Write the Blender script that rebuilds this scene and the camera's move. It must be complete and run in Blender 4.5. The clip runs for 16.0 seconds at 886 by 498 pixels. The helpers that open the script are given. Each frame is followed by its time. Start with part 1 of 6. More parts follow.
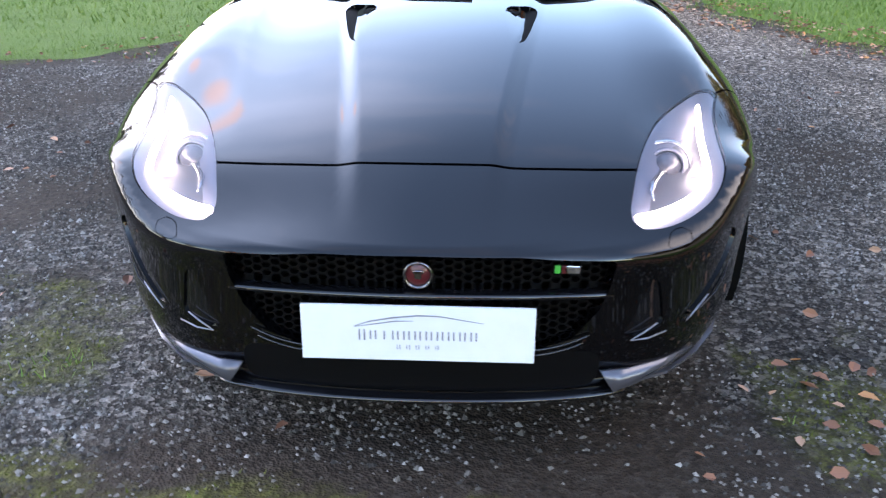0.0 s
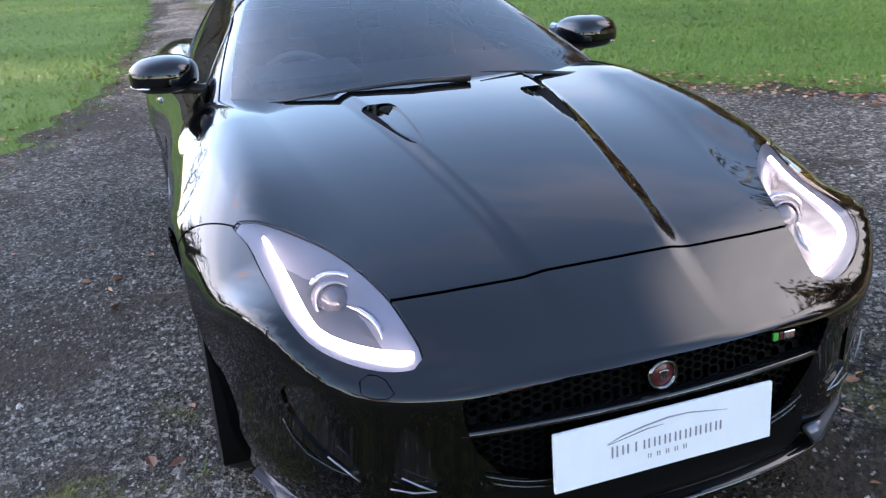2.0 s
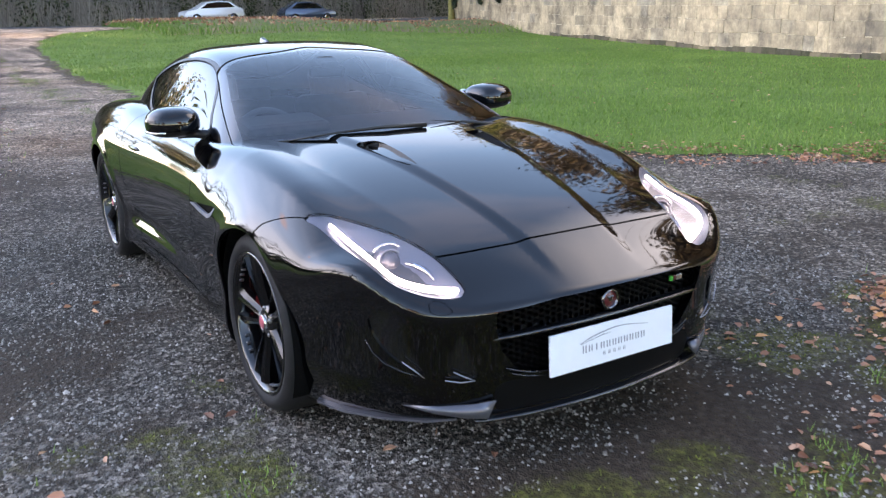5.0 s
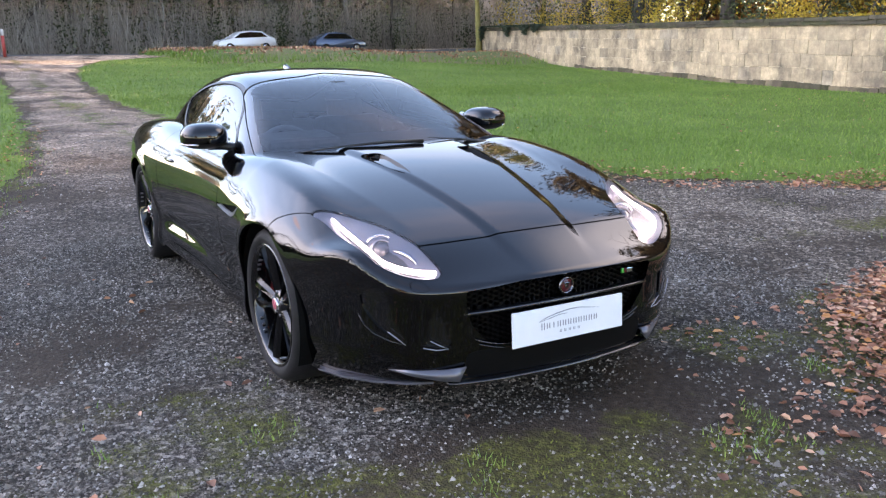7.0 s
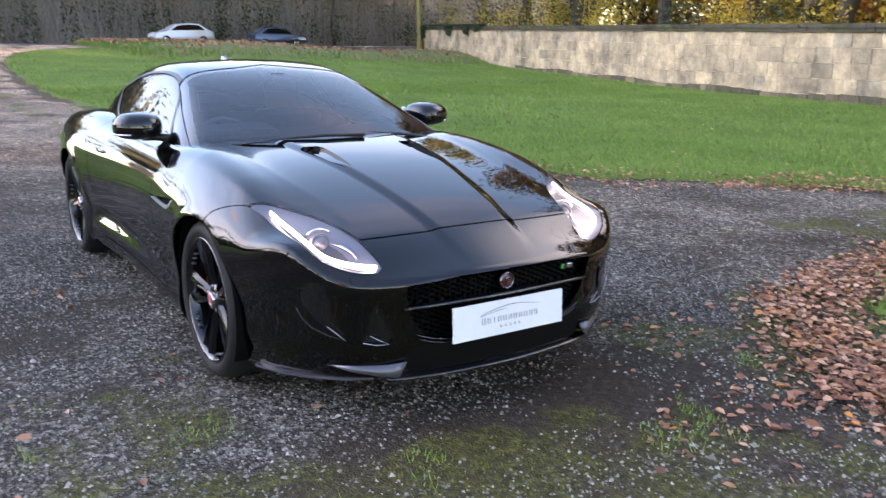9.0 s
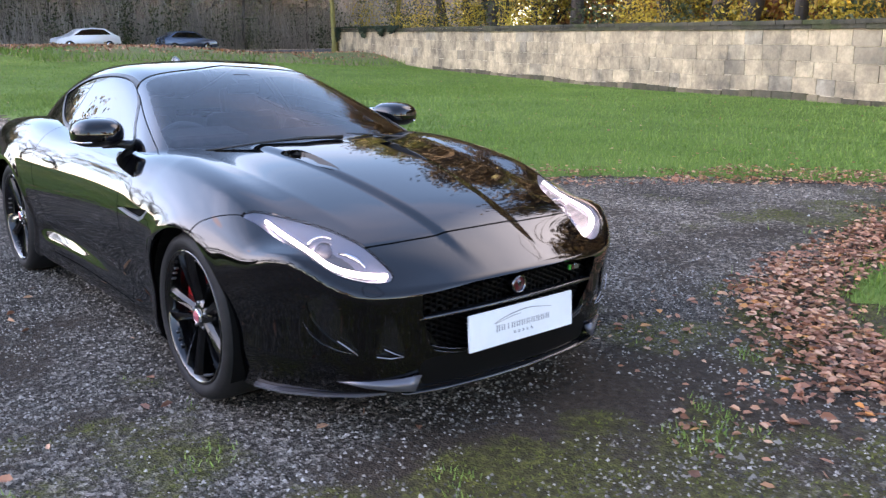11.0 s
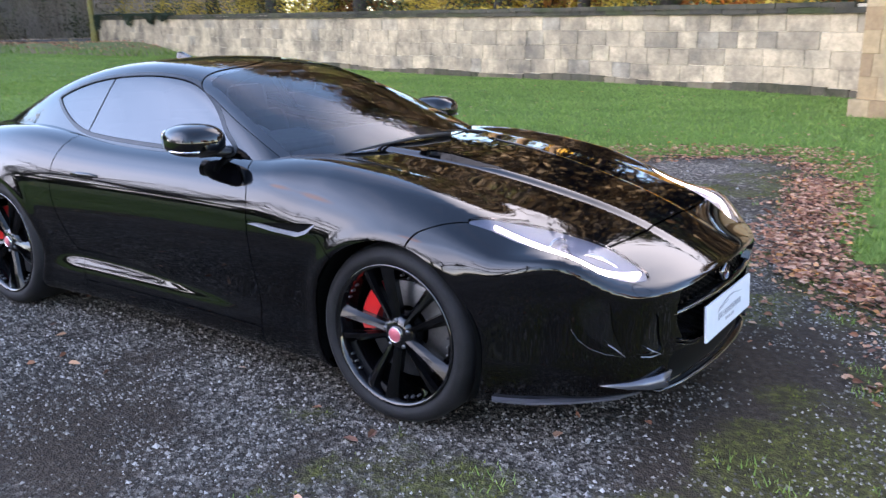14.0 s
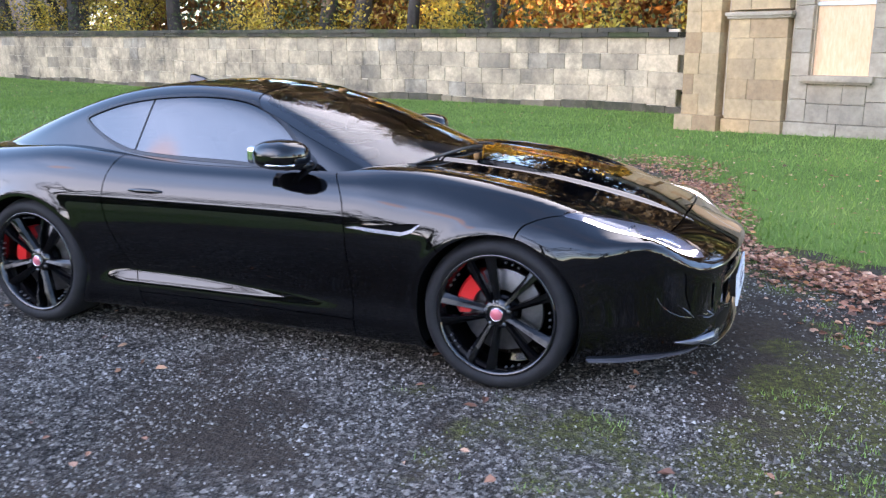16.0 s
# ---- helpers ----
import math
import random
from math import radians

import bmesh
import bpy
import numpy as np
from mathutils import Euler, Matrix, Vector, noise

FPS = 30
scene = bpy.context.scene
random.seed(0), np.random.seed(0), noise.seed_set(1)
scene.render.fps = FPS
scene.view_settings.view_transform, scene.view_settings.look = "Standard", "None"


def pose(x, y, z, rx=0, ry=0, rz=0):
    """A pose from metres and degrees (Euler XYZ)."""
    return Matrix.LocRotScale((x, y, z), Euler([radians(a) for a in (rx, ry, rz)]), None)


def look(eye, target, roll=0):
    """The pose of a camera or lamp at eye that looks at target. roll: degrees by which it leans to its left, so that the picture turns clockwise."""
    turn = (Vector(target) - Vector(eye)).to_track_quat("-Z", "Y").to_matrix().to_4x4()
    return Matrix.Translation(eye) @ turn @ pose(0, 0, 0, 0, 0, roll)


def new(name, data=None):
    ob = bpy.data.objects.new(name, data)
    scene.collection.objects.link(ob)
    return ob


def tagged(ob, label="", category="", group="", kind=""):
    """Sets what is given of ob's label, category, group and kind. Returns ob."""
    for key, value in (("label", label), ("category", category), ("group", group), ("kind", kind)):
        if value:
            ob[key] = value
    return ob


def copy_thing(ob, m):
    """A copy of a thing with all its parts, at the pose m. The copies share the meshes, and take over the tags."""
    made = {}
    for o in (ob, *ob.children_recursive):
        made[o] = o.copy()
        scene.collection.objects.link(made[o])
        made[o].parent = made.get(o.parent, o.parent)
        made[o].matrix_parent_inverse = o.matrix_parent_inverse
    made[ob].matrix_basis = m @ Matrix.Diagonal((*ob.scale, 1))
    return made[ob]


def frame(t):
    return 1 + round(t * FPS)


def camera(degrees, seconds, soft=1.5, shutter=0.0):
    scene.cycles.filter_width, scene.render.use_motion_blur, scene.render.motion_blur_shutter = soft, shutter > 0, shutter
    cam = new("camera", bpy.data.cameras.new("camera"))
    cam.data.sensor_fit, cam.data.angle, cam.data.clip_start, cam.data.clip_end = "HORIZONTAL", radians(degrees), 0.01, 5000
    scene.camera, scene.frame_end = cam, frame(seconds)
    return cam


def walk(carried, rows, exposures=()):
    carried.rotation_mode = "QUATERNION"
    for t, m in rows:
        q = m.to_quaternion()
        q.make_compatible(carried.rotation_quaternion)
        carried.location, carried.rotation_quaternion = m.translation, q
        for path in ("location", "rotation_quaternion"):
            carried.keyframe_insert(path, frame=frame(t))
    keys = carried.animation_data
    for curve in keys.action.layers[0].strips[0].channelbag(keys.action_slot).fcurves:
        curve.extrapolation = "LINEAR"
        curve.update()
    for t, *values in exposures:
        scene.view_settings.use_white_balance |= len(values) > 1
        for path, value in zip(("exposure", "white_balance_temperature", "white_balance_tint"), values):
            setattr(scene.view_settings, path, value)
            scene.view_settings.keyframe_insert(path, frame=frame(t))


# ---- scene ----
cam = camera(54.8, 16.0, 1.3, 0.35)
PATH = [
    (0, (0.123, -1.701, 1.377), (0.052, 0.119, 0.55), 0.3),
    (0.5, (-0.176, -1.62, 1.395), (-0.104, 0.191, 0.549), -0.1),
    (1, (-0.479, -1.568, 1.418), (-0.247, 0.244, 0.602), -0.8),
    (1.5, (-0.671, -1.436, 1.427), (-0.306, 0.39, 0.696), -3.0),
    (2, (-0.919, -1.358, 1.437), (-0.341, 0.424, 0.738), -3.4),
    (2.5, (-1.046, -1.226, 1.447), (-0.356, 0.494, 0.696), -3.1),
    (3, (-1.081, -0.972, 1.415), (-0.369, 0.711, 0.604), -1.7),
    (3.5, (-1.272, -0.999, 1.382), (-0.528, 0.666, 0.56), -1.9),
    (4, (-1.565, -1.289, 1.484), (-0.606, 0.313, 0.768), -1.4),
    (4.2, (-1.637, -1.439, 1.48), (-0.642, 0.193, 0.893), -1.5),
    (6.3, (-2.006, -2.523, 1.458), (-1.027, -0.855, 0.95), -0.7),
    (6.5, (-1.999, -2.543, 1.459), (-1.031, -0.865, 0.963), -0.7),
    (7, (-1.995, -2.549, 1.462), (-1.043, -0.855, 0.99), -0.7),
    (7.5, (-1.991, -2.538, 1.453), (-1.049, -0.839, 0.978), -0.7),
    (8, (-2.004, -2.533, 1.455), (-1.061, -0.837, 0.971), -0.6),
    (8.5, (-2.012, -2.532, 1.454), (-1.043, -0.848, 0.981), -0.4),
    (9, (-1.987, -2.526, 1.439), (-0.915, -0.906, 0.964), 0.7),
    (9.2, (-1.998, -2.513, 1.448), (-0.886, -0.929, 0.946), 0.9),
    (11.3, (-2.265, -2.055, 1.408), (-1.029, -0.552, 0.949), 0.2),
    (11.5, (-2.343, -1.947, 1.411), (-1.099, -0.447, 0.959), 0.4),
    (12, (-2.546, -1.746, 1.421), (-1.279, -0.263, 0.978), 0.6),
    (12.5, (-2.846, -1.561, 1.462), (-1.525, -0.128, 1.014), 0.1),
    (13, (-2.979, -1.356, 1.455), (-1.579, 0.0, 1.004), -1.2),
    (13.5, (-3.059, -1.087, 1.462), (-1.582, 0.181, 1.002), -2.9),
    (14, (-3.21, -0.91, 1.442), (-1.626, 0.204, 0.942), -0.4),
    (14.5, (-3.484, -0.691, 1.455), (-1.792, 0.237, 0.932), 1.1),
    (15, (-3.64, -0.487, 1.441), (-1.884, 0.322, 0.928), 0.1),
    (15.5, (-3.908, -0.319, 1.474), (-2.118, 0.428, 0.985), -1.1),
    (16, (-4.256, -0.169, 1.48), (-2.452, 0.562, 1.02), 0.0),
]
walk(cam, [(t, look(eye, target, roll)) for t, eye, target, roll in PATH],
     [(0, 3.72, 7950, 20), (1.5, 3.52, 7900, 19), (2.5, 3.24, 7800, 18), (3.5, 3.22, 7950, 18), (4, 3.42, 8050, 18), (6.5, 3.46, 8400, 23), (12, 3.44, 7850, 23), (14, 3.44, 7400, 22), (16, 3.48, 7200, 21)])

# ---- world, sun, exposure ----
SUN_AZ, SUN_EL = 140.0, 5.0     # degrees from +x towards +y, and above the horizon
world = bpy.data.worlds.new("sky")
scene.world = world
world.use_nodes = True
wt = world.node_tree
wt.nodes.clear()
w_out = wt.nodes.new("ShaderNodeOutputWorld")
w_bg = wt.nodes.new("ShaderNodeBackground")
w_sky = wt.nodes.new("ShaderNodeTexSky")
w_sky.sky_type = "NISHITA"
w_sky.sun_disc = False
w_sky.sun_elevation = radians(SUN_EL + 12)
w_sky.sun_rotation = radians(90 - SUN_AZ)
w_sky.air_density, w_sky.dust_density, w_sky.ozone_density = 1.0, 0.05, 3.2
w_co = wt.nodes.new("ShaderNodeTexCoord")
w_map = wt.nodes.new("ShaderNodeMapping")
w_map.inputs["Scale"].default_value = (1.0, 1.0, 3.2)
w_noise = wt.nodes.new("ShaderNodeTexNoise")
w_noise.inputs["Scale"].default_value = 1.5
w_noise.inputs["Detail"].default_value = 7.0
w_noise.inputs["Roughness"].default_value = 0.58
w_ramp = wt.nodes.new("ShaderNodeValToRGB")
w_ramp.color_ramp.elements[0].position = 0.52
w_ramp.color_ramp.elements[1].position = 0.68
w_mix = wt.nodes.new("ShaderNodeMixRGB")
w_mix.inputs["Color2"].default_value = (6.5, 5.2, 4.9, 1)
wt.links.new(w_co.outputs["Generated"], w_map.inputs["Vector"])
wt.links.new(w_map.outputs["Vector"], w_noise.inputs["Vector"])
wt.links.new(w_noise.outputs["Fac"], w_ramp.inputs["Fac"])
w_half = wt.nodes.new("ShaderNodeMath")
w_half.operation = "MULTIPLY"
w_half.inputs[1].default_value = 0.07
wt.links.new(w_ramp.outputs["Color"], w_half.inputs[0])
wt.links.new(w_half.outputs["Value"], w_mix.inputs["Fac"])
w_veil = wt.nodes.new("ShaderNodeMixRGB")      # thin high haze over the whole sky
w_veil.inputs["Fac"].default_value = 0.02
w_veil.inputs["Color2"].default_value = (2.7, 3.05, 3.9, 1)
wt.links.new(w_sky.outputs["Color"], w_veil.inputs["Color1"])
wt.links.new(w_veil.outputs["Color"], w_mix.inputs["Color1"])


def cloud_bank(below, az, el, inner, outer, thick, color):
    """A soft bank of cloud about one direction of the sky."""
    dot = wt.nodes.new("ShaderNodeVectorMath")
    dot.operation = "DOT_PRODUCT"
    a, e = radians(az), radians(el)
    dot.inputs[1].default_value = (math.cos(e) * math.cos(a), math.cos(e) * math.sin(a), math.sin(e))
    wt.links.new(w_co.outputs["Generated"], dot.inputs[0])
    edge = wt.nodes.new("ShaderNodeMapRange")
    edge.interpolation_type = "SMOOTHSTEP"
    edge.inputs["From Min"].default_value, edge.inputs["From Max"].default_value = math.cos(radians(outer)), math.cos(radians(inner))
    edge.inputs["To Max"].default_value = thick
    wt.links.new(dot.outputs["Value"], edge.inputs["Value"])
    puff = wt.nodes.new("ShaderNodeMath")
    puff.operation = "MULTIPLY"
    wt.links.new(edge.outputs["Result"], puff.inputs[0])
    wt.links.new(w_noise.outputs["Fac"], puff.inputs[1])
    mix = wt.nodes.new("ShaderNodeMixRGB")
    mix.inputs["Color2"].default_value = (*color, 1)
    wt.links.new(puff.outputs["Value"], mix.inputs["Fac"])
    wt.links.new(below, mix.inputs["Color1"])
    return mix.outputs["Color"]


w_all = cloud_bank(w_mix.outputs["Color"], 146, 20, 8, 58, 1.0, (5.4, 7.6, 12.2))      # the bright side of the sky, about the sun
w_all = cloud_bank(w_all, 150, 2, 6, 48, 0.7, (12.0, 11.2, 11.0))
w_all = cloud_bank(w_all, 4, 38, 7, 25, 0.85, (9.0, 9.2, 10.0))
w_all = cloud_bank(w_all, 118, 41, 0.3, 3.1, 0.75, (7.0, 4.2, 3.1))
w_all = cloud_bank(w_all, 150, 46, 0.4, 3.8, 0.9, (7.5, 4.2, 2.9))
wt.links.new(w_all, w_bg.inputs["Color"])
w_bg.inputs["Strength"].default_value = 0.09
wt.links.new(w_bg.outputs["Background"], w_out.inputs["Surface"])

sun = new("sun", bpy.data.lights.new("sun", "SUN"))
sun.data.energy, sun.data.angle, sun.data.color = 5.0, radians(0.6), (1.0, 0.78, 0.50)
_ca, _sa, _ce, _se = math.cos(radians(SUN_AZ)), math.sin(radians(SUN_AZ)), math.cos(radians(SUN_EL)), math.sin(radians(SUN_EL))
sun.matrix_world = look((_ca * _ce * 50, _sa * _ce * 50, _se * 50), (0, 0, 0))


# ---- materials ----
def material(name, color=(0.5, 0.5, 0.5), rough=0.5, metal=0.0, spec=0.5, coat=0.0, emit=None, power=0.0):
    m = bpy.data.materials.new(name)
    m.use_nodes = True
    b = m.node_tree.nodes["Principled BSDF"]
    b.inputs["Base Color"].default_value = (*color, 1)
    b.inputs["Roughness"].default_value = rough
    b.inputs["Metallic"].default_value = metal
    b.inputs["Specular IOR Level"].default_value = spec
    b.inputs["Coat Weight"].default_value = coat
    b.inputs["Coat Roughness"].default_value = 0.02
    if emit:
        b.inputs["Emission Color"].default_value = (*emit, 1)
        b.inputs["Emission Strength"].default_value = power
    return m


def node(m, kind, **values):
    n = m.node_tree.nodes.new(kind)
    for key, value in values.items():
        n.inputs[key.replace("_", " ")].default_value = value
    return n


def link(m, a, b):
    m.node_tree.links.new(a, b)


def bsdf(m):
    return m.node_tree.nodes["Principled BSDF"]


def ramp(m, stops):
    n = m.node_tree.nodes.new("ShaderNodeValToRGB")
    e = n.color_ramp.elements
    while len(e) < len(stops):
        e.new(0.5)
    for el, (p, c) in zip(e, stops):
        el.position, el.color = p, (*c, 1) if len(c) == 3 else c
    return n


def place(m):
    return m.node_tree.nodes.new("ShaderNodeNewGeometry").outputs["Position"]


def blend(m, fac, a, b, mode="MIX"):
    n = m.node_tree.nodes.new("ShaderNodeMixRGB")
    n.blend_type = mode
    for sock, v in ((n.inputs["Fac"], fac), (n.inputs["Color1"], a), (n.inputs["Color2"], b)):
        if isinstance(v, (int, float)):
            sock.default_value = v
        elif isinstance(v, tuple):
            sock.default_value = (*v, 1)
        else:
            link(m, v, sock)
    return n.outputs["Color"]


def bump(m, height, strength, distance):
    n = m.node_tree.nodes.new("ShaderNodeBump")
    n.inputs["Strength"].default_value, n.inputs["Distance"].default_value = strength, distance
    link(m, height, n.inputs["Height"])
    link(m, n.outputs["Normal"], bsdf(m).inputs["Normal"])


def noise_of(m, scale, detail=4.0, rough=0.55, vector=None):
    n = node(m, "ShaderNodeTexNoise", Scale=scale, Detail=detail, Roughness=rough)
    link(m, vector or place(m), n.inputs["Vector"])
    return n.outputs["Fac"]


def cells_of(m, scale, vector=None, feature="F1", out="Distance", randomness=1.0):
    n = node(m, "ShaderNodeTexVoronoi", Scale=scale)
    n.feature = feature
    n.inputs["Randomness"].default_value = randomness
    link(m, vector or place(m), n.inputs["Vector"])
    return n.outputs[out]


def grainy(name, dark, light, scale, rough, depth=0.3, distance=0.01, metal=0.0):
    m = material(name, rough=rough, metal=metal)
    r = ramp(m, [(0.3, dark), (0.7, light)])
    f = noise_of(m, scale, 6)
    link(m, blend(m, 0.45, noise_of(m, scale * 0.13, 3), f), r.inputs["Fac"])
    link(m, r.outputs["Color"], bsdf(m).inputs["Base Color"])
    bump(m, f, depth, distance)
    return m


def by_piece(m, color, amount=0.25):
    """Varies a colour from piece to piece."""
    info = m.node_tree.nodes.new("ShaderNodeObjectInfo")
    r = ramp(m, [(0.0, (1 - amount,) * 3), (1.0, (1 + amount,) * 3)])
    link(m, info.outputs["Random"], r.inputs["Fac"])
    return blend(m, 1.0, color, r.outputs["Color"], "MULTIPLY")


PAINT = material("black_paint", (0.0010, 0.0010, 0.0014), 0.04, 0.0, 0.5, 0.25)
GLOSS = material("gloss_black", (0.004, 0.004, 0.005), 0.07, 0.0, 0.5, 0.6)
WHEEL_BLACK = material("wheel_black", (0.003, 0.003, 0.0035), 0.14, 0.0, 0.35)
SATIN = material("satin_black", (0.010, 0.010, 0.011), 0.42)
TRIM = grainy("black_plastic", (0.008, 0.008, 0.009), (0.014, 0.014, 0.015), 300, 0.6, 0.2, 0.001)
VOID = material("dark_cavity", (0.003, 0.003, 0.003), 0.9, 0, 0.1)
RUBBER = grainy("tyre_rubber", (0.009, 0.009, 0.010), (0.017, 0.017, 0.019), 120, 0.66, 0.25, 0.002)
bsdf(RUBBER).inputs["Specular IOR Level"].default_value = 0.22
CHROME = material("chrome", (0.75, 0.76, 0.78), 0.08, 1.0)
DARK_CHROME = material("dark_chrome", (0.22, 0.21, 0.22), 0.16, 1.0)
STEEL = grainy("brake_steel", (0.10, 0.10, 0.105), (0.17, 0.17, 0.175), 60, 0.45, 0.15, 0.001, 1.0)
RED = material("caliper_red", (0.55, 0.012, 0.012), 0.30, 0, 0.5, 0.5)
BADGE_RED = material("badge_red", (0.10, 0.010, 0.014), 0.3, 0, 0.5, 0.3)
GREEN_DOT = material("badge_green", (0.03, 0.40, 0.06), 0.3)
PLATE = grainy("plate_white", (0.74, 0.76, 0.80), (0.80, 0.82, 0.86), 30, 0.35, 0.02, 0.0005)
PRINT = material("plate_grey_print", (0.20, 0.21, 0.24), 0.5)
# black fin lifted to grey, painting in the sky it reflects
FIN = material("sky_grey_fin", (0.13, 0.13, 0.15), 0.20, 0.5)
MESH = material("matt_black_mesh", (0.002, 0.002, 0.0025), 0.5, 0, 0.15)
CAP_RED = material("cap_red", (0.50, 0.11, 0.14), 0.3, 0.2, 0.5, 0.5)
LEATHER = grainy("dark_leather", (0.050, 0.050, 0.054), (0.080, 0.080, 0.085), 220, 0.55, 0.3, 0.001)
EYE = material("projector_glass", (0.10, 0.10, 0.12), 0.08, 0.0, 0.5, 0.8)
WHEEL_RIM = material("worn_leather_rim", (0.20, 0.20, 0.21), 0.34)
COWL = grainy("grey_dash_plastic", (0.11, 0.11, 0.115), (0.16, 0.16, 0.165), 260, 0.5, 0.3, 0.001)
DRL = material("white_light_guide", (0.9, 0.9, 0.95), 0.3, emit=(1.0, 0.93, 0.97), power=1.05)
LAMP_SILVER = material("lamp_reflector", (0.15, 0.155, 0.17), 0.34, 0.6)
LAMP_GREY = material("lamp_bezel", (0.32, 0.32, 0.37), 0.30, 0.5)
AMBER = material("side_marker_amber", (0.75, 0.25, 0.03), 0.25)
TAIL_RED = material("tail_lamp_red", (0.30, 0.01, 0.01), 0.15, 0, 0.5, 0.6)
MIRROR = material("mirror_silver", (0.85, 0.85, 0.86), 0.02, 1.0)


def clear(name, tint, mix):
    """Thin clear sheet: a tinted pass-through with a glossy skin."""
    m = bpy.data.materials.new(name)
    m.use_nodes = True
    t = m.node_tree
    t.nodes.clear()
    out = t.nodes.new("ShaderNodeOutputMaterial")
    tr = t.nodes.new("ShaderNodeBsdfTransparent")
    tr.inputs["Color"].default_value = (*tint, 1)
    gl = t.nodes.new("ShaderNodeBsdfGlossy")
    gl.inputs["Roughness"].default_value = 0.015
    fr = t.nodes.new("ShaderNodeFresnel")
    fr.inputs["IOR"].default_value = mix
    mx = t.nodes.new("ShaderNodeMixShader")
    t.links.new(fr.outputs["Fac"], mx.inputs["Fac"])
    t.links.new(tr.outputs["BSDF"], mx.inputs[1])
    t.links.new(gl.outputs["BSDF"], mx.inputs[2])
    t.links.new(mx.outputs["Shader"], out.inputs["Surface"])
    return m


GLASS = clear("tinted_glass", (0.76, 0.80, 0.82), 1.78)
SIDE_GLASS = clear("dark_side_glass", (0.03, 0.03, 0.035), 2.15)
LENS = clear("lamp_lens", (0.93, 0.93, 0.96), 1.5)


# ---- helpers for meshes ----
def mesh_part(name, verts, faces, mat, parent=None, label="", normals=None, smooth=True):
    me = bpy.data.meshes.new(name)
    me.from_pydata([tuple(v) for v in verts], [], [tuple(f) for f in faces])
    if smooth:
        me.polygons.foreach_set("use_smooth", [True] * len(me.polygons))
    if normals is not None:
        me.normals_split_custom_set_from_vertices([tuple(n) for n in normals])
    me.materials.append(mat)
    me.update()
    ob = new(name, me)
    if parent:
        ob.parent = parent
    if label:
        tagged(ob, label)
    return ob


def part(name, bm, mat, parent=None, label="", smooth=False):
    me = bpy.data.meshes.new(name)
    bm.normal_update()
    bm.to_mesh(me)
    bm.free()
    if smooth:
        me.polygons.foreach_set("use_smooth", [True] * len(me.polygons))
    me.materials.append(mat)
    ob = new(name, me)
    if parent:
        ob.parent = parent
    if label:
        tagged(ob, label)
    return ob


def anchor(name, m=None):
    ob = new(name)
    ob.empty_display_size = 0.2
    if m is not None:
        ob.matrix_world = m
    return ob


def box(bm, size, m, bevel=0.0):
    made = bmesh.ops.create_cube(bm, size=1.0, matrix=m @ Matrix.Diagonal((*size, 1)))
    if bevel:
        edges = list({e for v in made["verts"] for e in v.link_edges})
        bmesh.ops.bevel(bm, geom=edges, offset=bevel, segments=2, affect="EDGES", profile=0.5)
    return bm


def tube(bm, points, radii, sides=8):
    """A round bar along points."""
    pts = [Vector(p) for p in points]
    if isinstance(radii, (int, float)):
        radii = [radii] * len(pts)
    rings = []
    up = Vector((0, 0, 1))
    for i, p in enumerate(pts):
        d = (pts[min(i + 1, len(pts) - 1)] - pts[max(i - 1, 0)]).normalized()
        a = d.cross(up if abs(d.dot(up)) < 0.95 else Vector((1, 0, 0))).normalized()
        b = d.cross(a)
        rings.append([bm.verts.new(p + radii[i] * (math.cos(k * math.tau / sides) * a + math.sin(k * math.tau / sides) * b)) for k in range(sides)])
    for r, s in zip(rings, rings[1:]):
        for k in range(sides):
            bm.faces.new((r[k], r[(k + 1) % sides], s[(k + 1) % sides], s[k]))
    bm.faces.new(rings[0][::-1])
    bm.faces.new(rings[-1])
    return bm


def spin(bm, profile, axis="x", steps=48):
    """A closed or open profile of (radius, along) turned round an axis through the origin."""
    rings = []
    for k in range(steps):
        a = k * math.tau / steps
        ring = []
        for r, h in profile:
            c, s = r * math.cos(a), r * math.sin(a)
            ring.append(bm.verts.new((h, c, s) if axis == "x" else (c, s, h)))
        rings.append(ring)
    for k in range(steps):
        r, s = rings[k], rings[(k + 1) % steps]
        for i in range(len(profile) - 1):
            bm.faces.new((r[i], r[i + 1], s[i + 1], s[i]))
    return bm


def spline(xs, ys):
    """Natural cubic through the points; straight on beyond them."""
    xs, ys = np.array(xs, float), np.array(ys, float)
    n, h = len(xs), np.diff(xs)
    a, b = np.eye(n), np.zeros(n)
    for i in range(1, n - 1):
        a[i, i - 1:i + 2] = h[i - 1], 2 * (h[i - 1] + h[i]), h[i]
        b[i] = 6 * ((ys[i + 1] - ys[i]) / h[i] - (ys[i] - ys[i - 1]) / h[i - 1])
    m = np.linalg.solve(a, b)

    def at(x):
        x = np.asarray(x, float)
        i = np.clip(np.searchsorted(xs, x) - 1, 0, n - 2)
        xc = np.clip(x, xs[0], xs[-1])
        t, hi = xc - xs[i], h[i]
        s = (ys[i + 1] - ys[i]) / hi - hi * (2 * m[i] + m[i + 1]) / 6
        v = ys[i] + t * (s + t * (m[i] / 2 + t * (m[i + 1] - m[i]) / (6 * hi)))
        ends = np.where(x < xs[0], (ys[1] - ys[0]) / h[0] - h[0] * m[1] / 6, (ys[-1] - ys[-2]) / h[-1] + h[-1] * m[-2] / 6)
        return v + ends * (x - xc)
    return at


def step(a, b, x):
    t = np.clip((x - a) / (b - a), 0, 1)
    return t * t * (3 - 2 * t)


def bell(x):
    return np.exp(-x * x)


